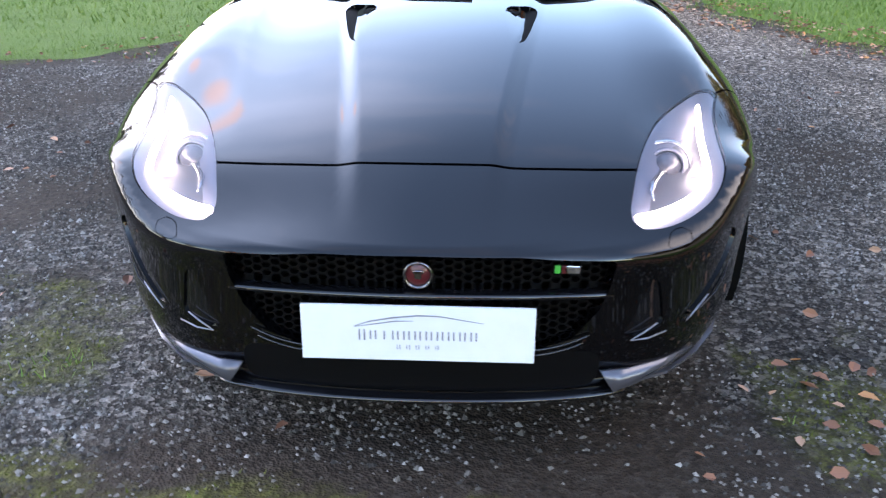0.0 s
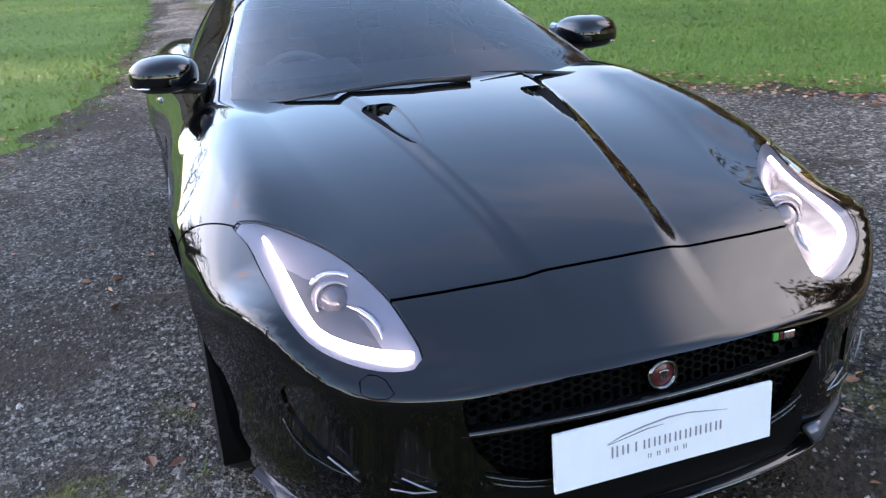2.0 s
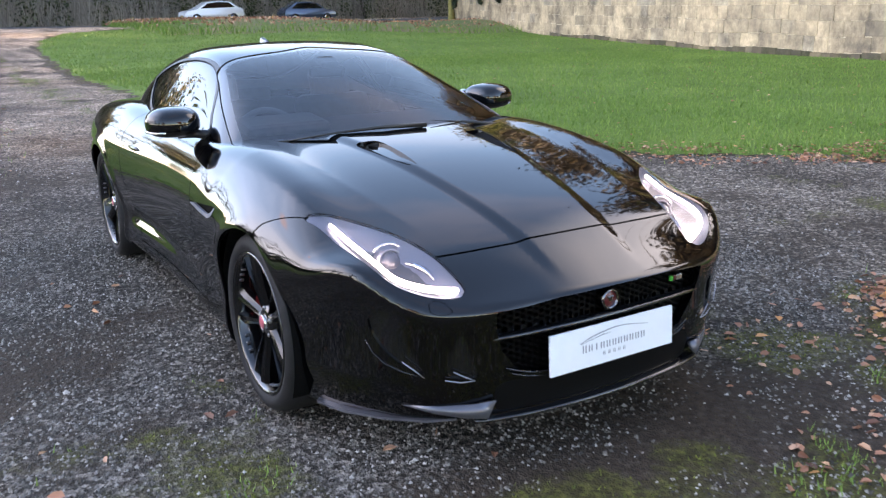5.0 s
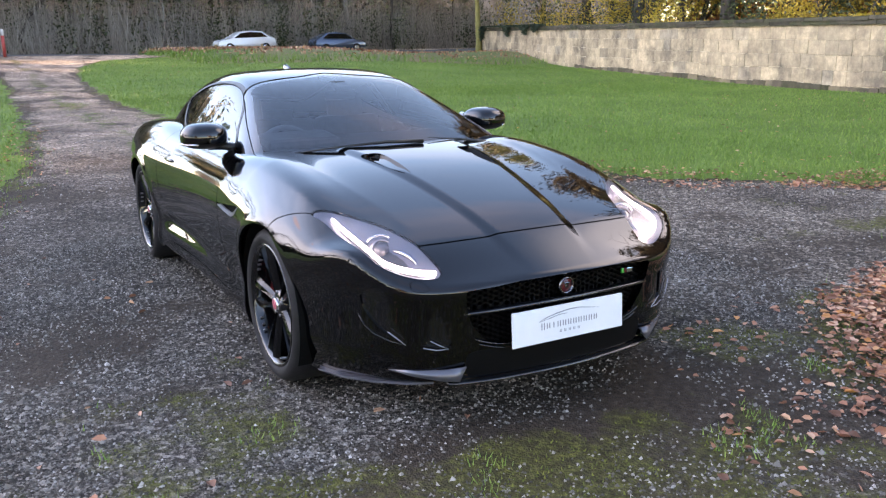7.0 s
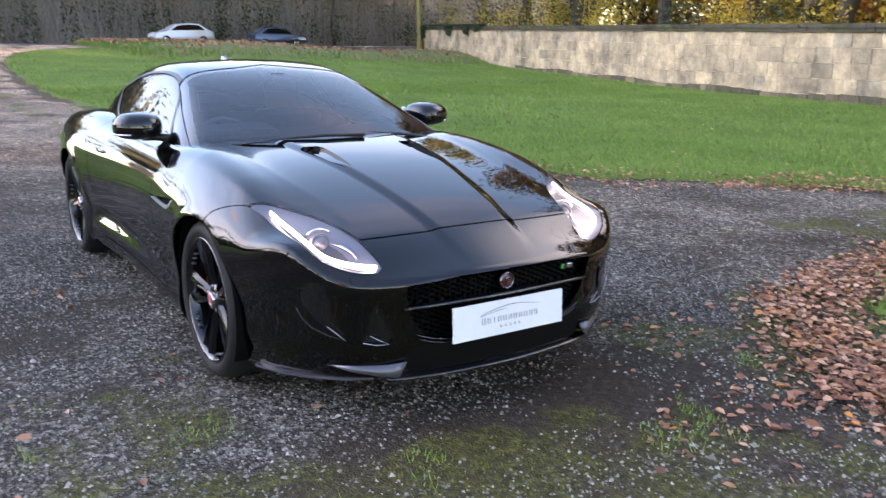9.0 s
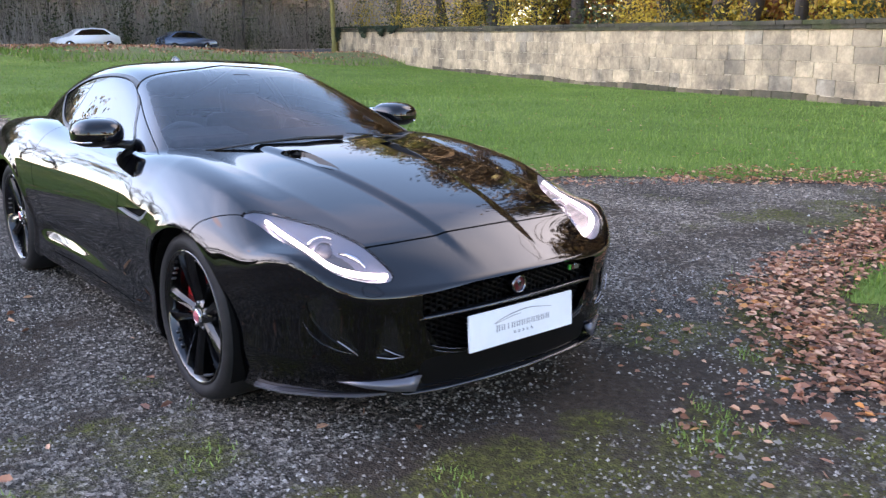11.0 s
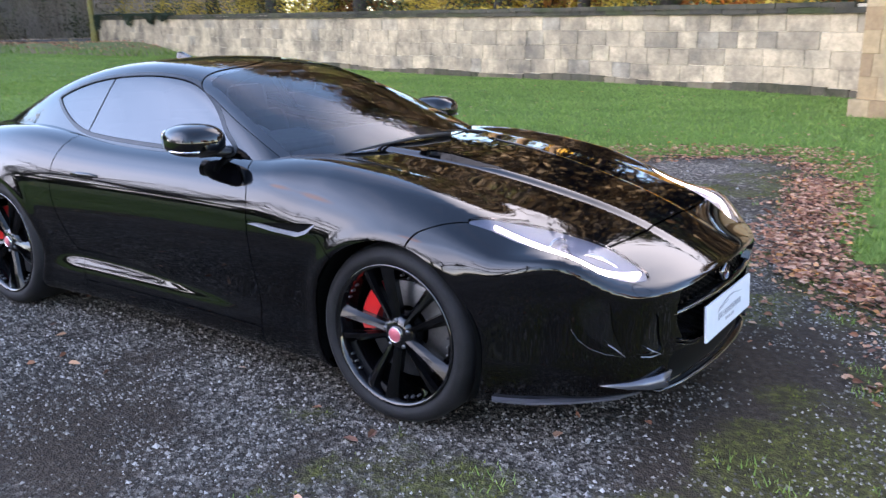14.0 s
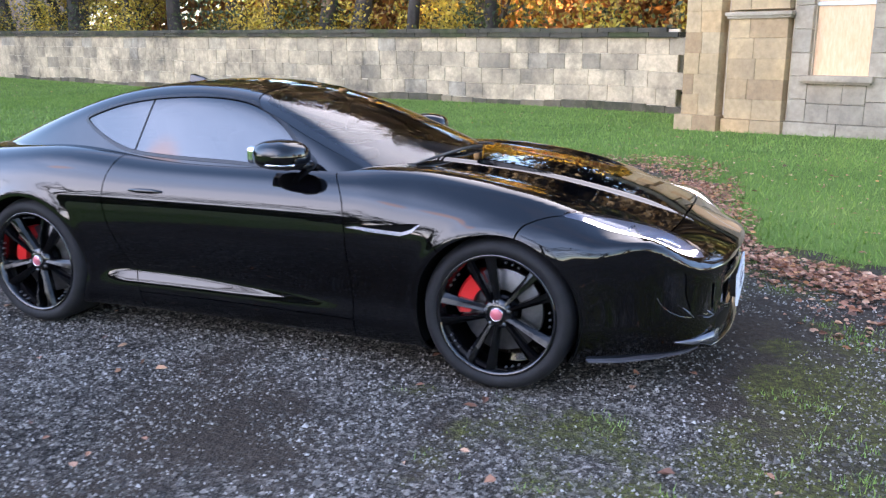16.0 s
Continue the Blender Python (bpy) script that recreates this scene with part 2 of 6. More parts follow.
def smax(a, b, k):
    h = np.maximum(k - np.abs(a - b), 0) / k
    return np.maximum(a, b) + h * h * h * k / 6


def loop_through(points, n=8):
    """A smooth closed line through the points."""
    p = np.array(points, float)
    out = []
    for i in range(len(p)):
        a, b, c, d = p[i - 1], p[i], p[(i + 1) % len(p)], p[(i + 2) % len(p)]
        for k in range(n):
            t = k / n
            out.append(0.5 * (2 * b + (c - a) * t + (2 * a - 5 * b + 4 * c - d) * t * t + (3 * b - a - 3 * c + d) * t ** 3))
    return np.array(out)


def inside(poly, u, v):
    """Distance to a closed line: positive inside."""
    u, v = np.asarray(u, float), np.asarray(v, float)
    best, odd = np.full(u.shape, 1e9), np.zeros(u.shape, bool)
    for (ax, ay), (bx, by) in zip(poly, np.roll(poly, -1, 0)):
        ex, ey = bx - ax, by - ay
        t = np.clip(((u - ax) * ex + (v - ay) * ey) / (ex * ex + ey * ey + 1e-12), 0, 1)
        best = np.minimum(best, np.hypot(u - ax - t * ex, v - ay - t * ey))
        cross = ((ay > v) != (by > v)) & (u < ex * (v - ay) / (ey if abs(ey) > 1e-12 else 1e-12) + ax)
        odd ^= cross
    return np.where(odd, best, -best)


def from_line(line, u, v):
    """Distance to an open line."""
    u, v = np.asarray(u, float), np.asarray(v, float)
    best = np.full(u.shape, 1e9)
    for (ax, ay), (bx, by) in zip(line, line[1:]):
        ex, ey = bx - ax, by - ay
        t = np.clip(((u - ax) * ex + (v - ay) * ey) / (ex * ex + ey * ey), 0, 1)
        best = np.minimum(best, np.hypot(u - ax - t * ex, v - ay - t * ey))
    return best


# ---- the sports car's form: half of it, x to its side, y towards its tail, z up ----
bonnet_line = spline((-0.05, 0.06, 0.27, 0.6, 0.925, 1.3, 1.6, 2.0, 2.8, 3.3, 3.8, 4.2, 4.5), (0.575, 0.622, 0.712, 0.812, 0.882, 0.930, 0.950, 0.955, 0.955, 0.965, 0.962, 0.940, 0.90))
ridge_line = spline((0.3, 0.45, 0.6, 0.75, 0.96, 1.22, 1.7), (0.48, 0.50, 0.522, 0.551, 0.586, 0.610, 0.63))
wing_line = spline((0.3, 0.67, 0.81, 0.98, 1.19, 1.7), (0.66, 0.745, 0.770, 0.784, 0.793, 0.80))
crease_line = spline((0.0, 0.3, 0.92, 1.3, 1.7), (0.14, 0.17, 0.25, 0.30, 0.34))
nose_lean = spline((0.10, 0.18, 0.25, 0.35, 0.46, 0.585, 0.70), (0.075, 0.045, 0.032, 0.022, 0.010, -0.012, -0.010))
tail_lean = spline((0.15, 0.35, 0.6, 0.85, 1.0), (4.26, 4.36, 4.40, 4.41, 4.38))
girth = spline((-0.1, 0.3, 0.6, 0.95, 1.3, 1.7, 2.2, 2.7, 3.1, 3.5, 3.9, 4.2, 4.5), (0.90, 0.925, 0.940, 0.945, 0.932, 0.918, 0.905, 0.912, 0.936, 0.956, 0.940, 0.90, 0.83))
flank = spline((0.08, 0.16, 0.22, 0.34, 0.46, 0.58, 0.68, 0.76, 0.84, 0.92, 1.0), (-0.12, -0.05, -0.03, -0.035, -0.018, 0.0, 0.0, -0.012, -0.040, -0.085, -0.15))
roof_line = spline((1.2, 1.42, 1.7, 2.0, 2.3, 2.5, 2.75, 3.0, 3.3, 3.7, 4.1, 4.4), (0.845, 0.955, 1.070, 1.175, 1.255, 1.287, 1.305, 1.298, 1.255, 1.145, 1.01, 0.90))
belt_girth = spline((1.3, 1.6, 2.0, 2.6, 3.0, 3.4, 3.8, 4.2, 4.4), (0.785, 0.778, 0.768, 0.772, 0.765, 0.735, 0.660, 0.52, 0.44))
FRONT_HUB, REAR_HUB, HUB_Z = 0.95, 3.575, 0.347
ARCH_R = 0.366


def shell_form(x, y, z):
    """Below 0 inside the painted body without its cabin."""
    x = np.abs(x)
    wrap = 0.75 + 0.45 * (1 - step(0.12, 0.34, z))
    bow = 0.20 * x ** 2 + wrap * x ** 6
    slope = 0.40 * x + 6 * wrap * x ** 5
    nose = (nose_lean(z) + bow - y) / np.sqrt(1 + slope ** 2)
    side_in = flank(z) - 0.024 * bell((z - 0.322 - 0.040 * step(1.3, 3.0, y)) / 0.042) * (0.22 * step(1.5, 2.0, y) + 0.78 * step(1.7, 2.9, y)) * (1 - step(2.95, 3.15, y))
    for hub in (FRONT_HUB, REAR_HUB):
        side_in = side_in + 0.010 * bell((np.hypot(y - hub, z - HUB_Z) - ARCH_R - 0.015) / 0.035)
    side = x - girth(y) - side_in
    tail = (y - tail_lean(z) + 0.18 * x ** 2 + 0.40 * x ** 6) * 0.9
    ground = 0.14 + 0.05 * (1 - step(0.3, 0.7, y)) - z
    wall = smax(smax(nose, side, 0.16), tail, 0.14)
    wall = smax(wall, ground, 0.04)
    bulge = 0.013 * (1 - step(-0.010, 0.050, x - crease_line(y))) * step(0.0, 0.5, y) * (1 - step(1.5, 1.8, y))
    wing = 0.034 * bell((x - 0.735) / 0.13) * step(0.35, 0.9, y) * (1 - step(1.3, 1.8, y))
    hip = 0.035 * bell((x - 0.80) / 0.16) * bell((y - 3.45) / 0.45)
    part_way = step(0.30, 0.55, y) * (1 - step(1.35, 1.65, y))
    bend = lambda u: 0.5 * (u + np.sqrt(u * u + 0.00004))
    fold = (0.09 * bend(x - ridge_line(y)) + 0.20 * bend(x - wing_line(y))) * part_way
    top = (z - bonnet_line(y) + (0.050 + 0.12 * (1 - step(0.08, 0.30, y))) * x ** 2 - bulge - wing - hip + fold) * 0.95
    round_k = 0.03 + 0.17 * step(0.3, 0.9, y) * step(0.2, 0.6, x) + 0.008 * step(0.46, 0.70, x)
    return smax(wall, top, round_k)


def cabin_form(x, y, z):
    """Below 0 inside the glass and roof."""
    x = np.abs(x)
    back = 0.30 * x ** 2 * (1 - step(2.0, 2.9, y)) - 0.25 * x ** 2 * step(3.2, 4.0, y)
    roof = (z - roof_line(y - back) + 0.11 * x ** 2) * 0.92
    side = (x - belt_girth(y) + 0.72 * (z - 0.90) + 0.25 * np.maximum(z - 1.1, 0) ** 2) * 0.81
    return smax(roof, side, 0.11)


def slope_of(form, p):
    e, g = 1e-4, []
    for k in range(3):
        d = np.zeros(3)
        d[k] = e
        g.append(form(*(p + d).T) - form(*(p - d).T))
    g = np.array(g).T
    return g / np.linalg.norm(g, axis=1, keepdims=True)


def cast(form, origins, ways, far):
    """Where rays from inside meet the form's skin."""
    lo, hi = np.zeros(len(origins)), np.full(len(origins), far)
    for _ in range(38):
        mid = (lo + hi) / 2
        out = form(*(origins + mid[:, None] * ways).T) > 0
        hi, lo = np.where(out, mid, hi), np.where(out, lo, mid)
    return origins + lo[:, None] * ways


def skin(form, origins, turns, rises, far):
    """A sheet of quads over the form: one strip a pair of origin and turn, one row a rise."""
    o, w = [], []
    for (oy, oz), turn in zip(origins, turns):
        for r in rises:
            c = math.cos(r)
            o.append((0, oy, oz))
            w.append((c * math.cos(turn), c * math.sin(turn), math.sin(r)))
    v = cast(form, np.array(o), np.array(w), far)
    v[np.abs(v[:, 0]) < 1e-5, 0] = 0
    m = len(rises)
    faces = [(i * m + j, (i + 1) * m + j, (i + 1) * m + j + 1, i * m + j + 1) for i in range(len(turns) - 1) for j in range(m - 1)]
    return v, slope_of(form, v), faces


def cut(sheet, field, gap=0.0):
    """Parts a sheet along field = 0, exactly; returns what lies above gap/2 and below -gap/2."""
    def half(sign):
        v, n, faces = sheet
        s = sign * field(v) - gap / 2
        vs, ns, keep, made = list(v), list(n), [], {}
        for f in faces:
            ins = [s[i] >= 0 for i in f]
            if all(ins):
                keep.append(f)
            elif any(ins):
                poly = []
                for a, b in zip(f, f[1:] + f[:1]):
                    if s[a] >= 0:
                        poly.append(a)
                    if (s[a] >= 0) != (s[b] >= 0):
                        key = (min(a, b), max(a, b))
                        if key not in made:
                            lo, hi = key
                            t = s[lo] / (s[lo] - s[hi])
                            vs.append(v[lo] + t * (v[hi] - v[lo]))
                            nn = n[lo] + t * (n[hi] - n[lo])
                            ns.append(nn / np.linalg.norm(nn))
                            made[key] = len(vs) - 1
                        poly.append(made[key])
                if len(poly) > 2:
                    keep.append(tuple(poly))
        used = sorted({i for f in keep for i in f})
        at = {i: k for k, i in enumerate(used)}
        if not used:
            return np.zeros((0, 3)), np.zeros((0, 3)), []
        return np.array([vs[i] for i in used]), np.array([ns[i] for i in used]), [tuple(at[i] for i in f) for f in keep]
    return half(1), half(-1)


def mirrored(sheet):
    v, n, f = sheet
    return v * (-1, 1, 1), n * (-1, 1, 1), [g[::-1] for g in f]


def joined(*sheets):
    v, n, faces, base = [], [], [], 0
    for a, b, f in sheets:
        v.append(a)
        n.append(b)
        faces += [tuple(i + base for i in g) for g in f]
        base += len(a)
    return np.vstack(v), np.vstack(n), faces


def raised(sheet, d):
    v, n, f = sheet
    return v + d * n, n, f


def panel(name, sheet, mat, parent, label="", lip=0.012, thick=0.0):
    """A sheet as a part, its free edges turned inwards like pressed metal."""
    v, n, faces = sheet
    count = {}
    for f in faces:
        for a, b in zip(f, f[1:] + f[:1]):
            count[(a, b)] = 1
    rim = [(a, b) for (a, b) in count if (b, a) not in count and not (abs(v[a][0]) < 2e-4 and abs(v[b][0]) < 2e-4)]
    vs, ns, fs = [v], [n], list(faces)
    if lip and rim:
        base, at, extra, en = len(v), {}, [], []
        for a, b in rim:
            side = np.cross(v[b] - v[a], n[a])
            side = side / (np.linalg.norm(side) + 1e-12)
            for i in (a, b):
                if i not in at:
                    at[i] = base + len(extra)
                    extra += [v[i], v[i] - lip * n[i]]
                    en += [side, side]
            fs.append((at[b], at[a], at[a] + 1, at[b] + 1))
        vs.append(np.array(extra))
        ns.append(np.array(en))
    return mesh_part(name, np.vstack(vs), fs, mat, parent, label, np.vstack(ns))


def spread(a, b, n):
    return [a + (b - a) * i / (n - 1) for i in range(n)]



# ---- ground ----
def ground_z(x, y):
    x, y = np.asarray(x, float), np.asarray(y, float)
    dip = 0.60 * step(17, 28, x) * (1 - step(57, 64, y))
    z = -0.20 * step(4, 18, x) * (1 - step(25, 50, y)) + 0.85 * (step(22, 56, y) * (1 - dip) - 0.25 * dip * bell((y - 40) / 9)) + 0.15 * step(-8, -30, x)
    near = np.exp(-((x / 9) ** 2 + ((y - 1) / 9) ** 2))
    z = z + 0.05 * (1 - near) * np.sin(x * 0.31 + 1.0) * np.sin(y * 0.23)
    return z + 0.004 * np.sin(x * 3.1 + y * 1.7) * np.sin(y * 2.3 - x) * step(0.8, 2.5, np.hypot(x, y - 2) - 1.5)


def gz(x, y):
    return float(ground_z(x, y))


def graded(stops):
    out = []
    for (a, sa), (b, _) in zip(stops, stops[1:]):
        out += list(np.arange(a, b - 1e-6, sa))
    return out + [stops[-1][0]]


LAWN = np.array([(2.5, 7.3), (3.25, 5.6), (4.2, 4.73), (4.8, 3.95), (5.5, 3.4), (6.2, 2.83), (6.9, 2.1), (7.15, 1.5), (6.5, 0.85), (5.3, 0.62), (4.2, 0.42), (3.3, 0.24), (2.72, 0.02), (2.28, -0.45), (2.08, -1.0), (2.15, -1.6), (2.5, -3.2), (3.4, -9), (70, -9), (70, 47.0), (30, 46.6), (16, 47.6), (9.5, 48.6), (5.0, 46.5), (3.2, 40), (2.35, 34), (1.85, 22), (1.85, 17), (1.78, 11.3)])
WEST = np.array([(-75, 6.0), (-20, 5.2), (-8, 4.6), (-3.5, 4.5), (-2.6, 4.95), (-2.0, 6.0), (-1.5, 8.3), (-1.25, 11), (-0.85, 16.8), (-0.45, 30), (-0.6, 42), (-3.0, 50), (-75, 52)])
edge_wobble = lambda x, y: 0.06 * np.sin(x * 21 + y * 8) * np.sin(y * 25 - x * 6) + 0.15 * np.sin(x * 5.1 + y * 2.3) * np.sin(y * 4.7 - x * 1.3) + 0.06 * np.sin(x * 13 - y * 9)


def lawn_in(x, y):
    """Positive on grass."""
    x, y = np.asarray(x, float), np.asarray(y, float)
    return np.maximum(inside(LAWN, x, y), inside(WEST, x, y)) + edge_wobble(x, y)


def fine_noise(x, y, size, seed, octaves=4):
    """Soft random field between 0 and 1, its patches about size metres across."""
    x, y, total, weight = np.asarray(x, float), np.asarray(y, float), 0.0, 0.0
    lattice = np.random.default_rng(seed).uniform(0, 1, (64, 64))
    for o in range(octaves):
        c, s = math.cos(0.6 + 1.1 * o), math.sin(0.6 + 1.1 * o)
        u, v = (c * x - s * y) / size * 2 ** o + 17.3 * o, (s * x + c * y) / size * 2 ** o + 9.1 * o
        i, j = np.floor(u).astype(int), np.floor(v).astype(int)
        fu, fv = u - i, v - j
        fu, fv = fu * fu * (3 - 2 * fu), fv * fv * (3 - 2 * fv)
        i0, i1, j0, j1 = i % 64, (i + 1) % 64, j % 64, (j + 1) % 64
        n = (lattice[i0, j0] * (1 - fu) + lattice[i1, j0] * fu) * (1 - fv) + (lattice[i0, j1] * (1 - fu) + lattice[i1, j1] * fu) * fv
        total, weight = total + n * 0.55 ** o, weight + 0.55 ** o
    return total / weight


def moss_at(x, y):
    """How mossy the drive is: most before the car and along the lawn's edge."""
    x, y = np.asarray(x, float), np.asarray(y, float)
    d = y + 0.30 + 0.5 * (x + 0.5)
    zone = 1.05 * step(1.35, -0.25, d) * step(-3.4, -1.6, x)
    zone = np.maximum(zone, step(0.5, 1.0, x) * step(1.1, 0.4, y))
    zone = np.maximum(zone, 0.8 * step(2.5, 4.0, x) * step(2.6, 1.4, y))
    zone = np.maximum(zone, 0.9 * step(-0.55, -0.05, lawn_in(x, y)))
    under = step(1.0, 0.8, np.abs(x)) * step(-0.15, 0.1, y) * step(5.0, 4.6, y)
    zone = np.maximum(zone, 0.9 * bell((x - 0.45 - 0.012 * (y - 10)) / 0.42) * step(7.0, 11.0, y))
    return (0.62 * zone + 1.9 * (fine_noise(x, y, 0.24, 3) - 0.5) + 0.9 * (fine_noise(x, y, 1.3, 21) - 0.5) + 0.12 * zone - 0.10) * (1 - under)


def soil_at(x, y):
    """Bare trodden earth between the stones, with shade before the car's nose put in."""
    x, y = np.asarray(x, float), np.asarray(y, float)
    edge = step(-0.5, -0.1, lawn_in(x, y))
    front = step(-1.9, -0.4, x) * step(0.5, -0.2, y)
    # dark patch at the nose: earth, plus the car's contact shade painted in
    nose = bell((x - 0.05) / 1.0) * bell((y + 0.10) / 0.42)
    worn = 0.12 * step(-0.7, -1.3, x) * step(-0.2, 0.6, y)
    return 0.45 * edge + 0.48 * front + 0.65 * nose + worn + 1.5 * (fine_noise(x, y, 0.8, 8) - 0.5) + 0.12


GRAVEL = material("dark_gravel", rough=0.85, spec=0.12)
_p = place(GRAVEL)


def shade_cells(scale, stops):
    sep = node(GRAVEL, "ShaderNodeSeparateColor")
    link(GRAVEL, cells_of(GRAVEL, scale, _p, out="Color"), sep.inputs["Color"])
    r = ramp(GRAVEL, stops)
    link(GRAVEL, sep.outputs["Red"], r.inputs["Fac"])
    return r.outputs["Color"]


def patch_mask(m, name, breakup, lo, hi, top=1.0):
    """A patch stored on the ground, its rim broken up by a finer noise."""
    at = m.node_tree.nodes.new("ShaderNodeAttribute")
    at.attribute_name = name
    add = node(m, "ShaderNodeMath")
    link(m, at.outputs["Fac"], add.inputs[0])
    link(m, breakup, add.inputs[1])
    r = ramp(m, [(lo, (0, 0, 0)), (hi, (top,) * 3)])
    half = node(m, "ShaderNodeMath")
    half.operation = "MULTIPLY"
    half.inputs[1].default_value = 0.5
    link(m, add.outputs["Value"], half.inputs[0])
    link(m, half.outputs["Value"], r.inputs["Fac"])
    return r.outputs["Color"]


_coarse = shade_cells(48, [(0.0, (0.014, 0.012, 0.010)), (0.5, (0.048, 0.041, 0.034)), (0.8, (0.125, 0.110, 0.095)), (0.97, (0.38, 0.34, 0.30))])
_finer = shade_cells(120, [(0.0, (0.010, 0.0085, 0.007)), (0.65, (0.033, 0.028, 0.023)), (0.95, (0.23, 0.205, 0.18))])
_mixed = blend(GRAVEL, 0.5, _coarse, _finer)
_wide = ramp(GRAVEL, [(0.33, (0.46, 0.44, 0.42)), (0.67, (1.5, 1.47, 1.43))])
link(GRAVEL, noise_of(GRAVEL, 0.6, 5, 0.6, _p), _wide.inputs["Fac"])
_mixed = blend(GRAVEL, 1.0, _mixed, _wide.outputs["Color"], "MULTIPLY")
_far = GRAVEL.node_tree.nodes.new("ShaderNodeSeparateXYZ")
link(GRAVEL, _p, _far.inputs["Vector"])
_pale_far = node(GRAVEL, "ShaderNodeMapRange")
_pale_far.inputs["From Min"].default_value, _pale_far.inputs["From Max"].default_value = 5.0, 14.0
link(GRAVEL, _far.outputs["Y"], _pale_far.inputs["Value"])
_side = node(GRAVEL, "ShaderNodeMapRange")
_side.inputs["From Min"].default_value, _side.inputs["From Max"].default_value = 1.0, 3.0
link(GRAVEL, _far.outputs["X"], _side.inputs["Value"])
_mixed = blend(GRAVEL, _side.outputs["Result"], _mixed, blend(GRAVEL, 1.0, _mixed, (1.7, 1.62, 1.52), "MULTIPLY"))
_mixed = blend(GRAVEL, _pale_far.outputs["Result"], _mixed, blend(GRAVEL, 1.0, _mixed, (3.2, 2.75, 2.45), "MULTIPLY"))      # paler and warmer along the far track
_earth = ramp(GRAVEL, [(0.3, (0.022, 0.016, 0.011)), (0.7, (0.070, 0.051, 0.037))])
link(GRAVEL, noise_of(GRAVEL, 25, 6, 0.7, _p), _earth.inputs["Fac"])
_soil = blend(GRAVEL, patch_mask(GRAVEL, "soil", noise_of(GRAVEL, 12, 5, 0.7, _p), 0.36, 0.50, 0.9), _mixed, _earth.outputs["Color"])
_mossy = ramp(GRAVEL, [(0.32, (0.024, 0.020, 0.011)), (0.5, (0.070, 0.067, 0.019)), (0.68, (0.17, 0.175, 0.038))])
link(GRAVEL, noise_of(GRAVEL, 22, 5, 0.72, _p), _mossy.inputs["Fac"])
_moss = blend(GRAVEL, patch_mask(GRAVEL, "moss", noise_of(GRAVEL, 20, 5, 0.75, _p), 0.44, 0.63, 0.66), _soil, _mossy.outputs["Color"])
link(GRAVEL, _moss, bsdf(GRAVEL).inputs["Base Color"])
bump(GRAVEL, blend(GRAVEL, 0.4, cells_of(GRAVEL, 48, _p), cells_of(GRAVEL, 120, _p)), 1.0, 0.014)

TURF = material("turf", rough=0.8, spec=0.1)
_t = ramp(TURF, [(0.25, (0.063, 0.102, 0.023)), (0.5, (0.115, 0.180, 0.038)), (0.78, (0.196, 0.258, 0.061))])
link(TURF, blend(TURF, 0.35, noise_of(TURF, 0.35, 6, 0.62), noise_of(TURF, 22, 4, 0.7)), _t.inputs["Fac"])
link(TURF, _t.outputs["Color"], bsdf(TURF).inputs["Base Color"])
bump(TURF, noise_of(TURF, 45, 4, 0.7), 0.8, 0.03)

gx = graded([(-400, 60), (-100, 10), (-30, 2.0), (-10, 0.5), (-5, 0.09), (3.2, 0.16), (9, 0.5), (24, 2.0), (60, 10), (100, 60), (400, 60)])
gy = graded([(-300, 60), (-60, 10), (-20, 2.0), (-6, 0.5), (-3, 0.09), (4.2, 0.16), (10, 0.5), (30, 2.0), (70, 10), (120, 60), (500, 60)])
gv = np.array([(x, y, 0.0) for x in gx for y in gy])
gv[:, 2] = ground_z(gv[:, 0], gv[:, 1])
ny = len(gy)
gf = [(i * ny + j, (i + 1) * ny + j, (i + 1) * ny + j + 1, i * ny + j + 1) for i in range(len(gx) - 1) for j in range(ny - 1)]
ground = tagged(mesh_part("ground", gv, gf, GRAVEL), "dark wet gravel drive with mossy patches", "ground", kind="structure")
for key, values in (("moss", moss_at(gv[:, 0], gv[:, 1])), ("soil", soil_at(gv[:, 0], gv[:, 1]))):
    ground.data.attributes.new(key, "FLOAT", "POINT").data.foreach_set("value", np.clip(values, 0, 1.2).astype(np.float32))

lx = graded([(-75, 5), (-20, 1.0), (-8, 0.25), (-4, 0.10), (8, 0.25), (20, 1.0), (70, 1.0)])
ly = graded([(-9, 0.6), (-3, 0.10), (9, 0.2), (20, 0.5), (54, 0.5)])
lv = np.array([(x, y, 0.0) for x in lx for y in ly])
lv[:, 2] = ground_z(lv[:, 0], lv[:, 1])
ln = len(ly)
field = lawn_in(lv[:, 0], lv[:, 1])
lf = [(i * ln + j, (i + 1) * ln + j, (i + 1) * ln + j + 1, i * ln + j + 1) for i in range(len(lx) - 1) for j in range(ln - 1)]
lf = [f for f in lf if max(field[k] for k in f) > -0.2]
sheet, _ = cut((lv, np.tile((0.0, 0, 1), (len(lv), 1)), lf), lambda p: lawn_in(p[:, 0], p[:, 1]))
sv = sheet[0].copy()
sv[:, 2] += 0.003 + 0.020 * step(0, 0.5, lawn_in(sv[:, 0], sv[:, 1]))
tagged(mesh_part("lawn", sv, sheet[2], TURF), "mown green lawn with a ragged edge", "lawn", kind="structure")

# ---- grass blades, stones, fallen leaves ----
rng = np.random.default_rng(7)


def scatter(n, x0, x1, y0, y1, test):
    p = np.column_stack((rng.uniform(x0, x1, n), rng.uniform(y0, y1, n)))
    return p[test(p[:, 0], p[:, 1])]


def camera_near(x, y):
    return np.hypot(x + 1.5, y + 0.5)


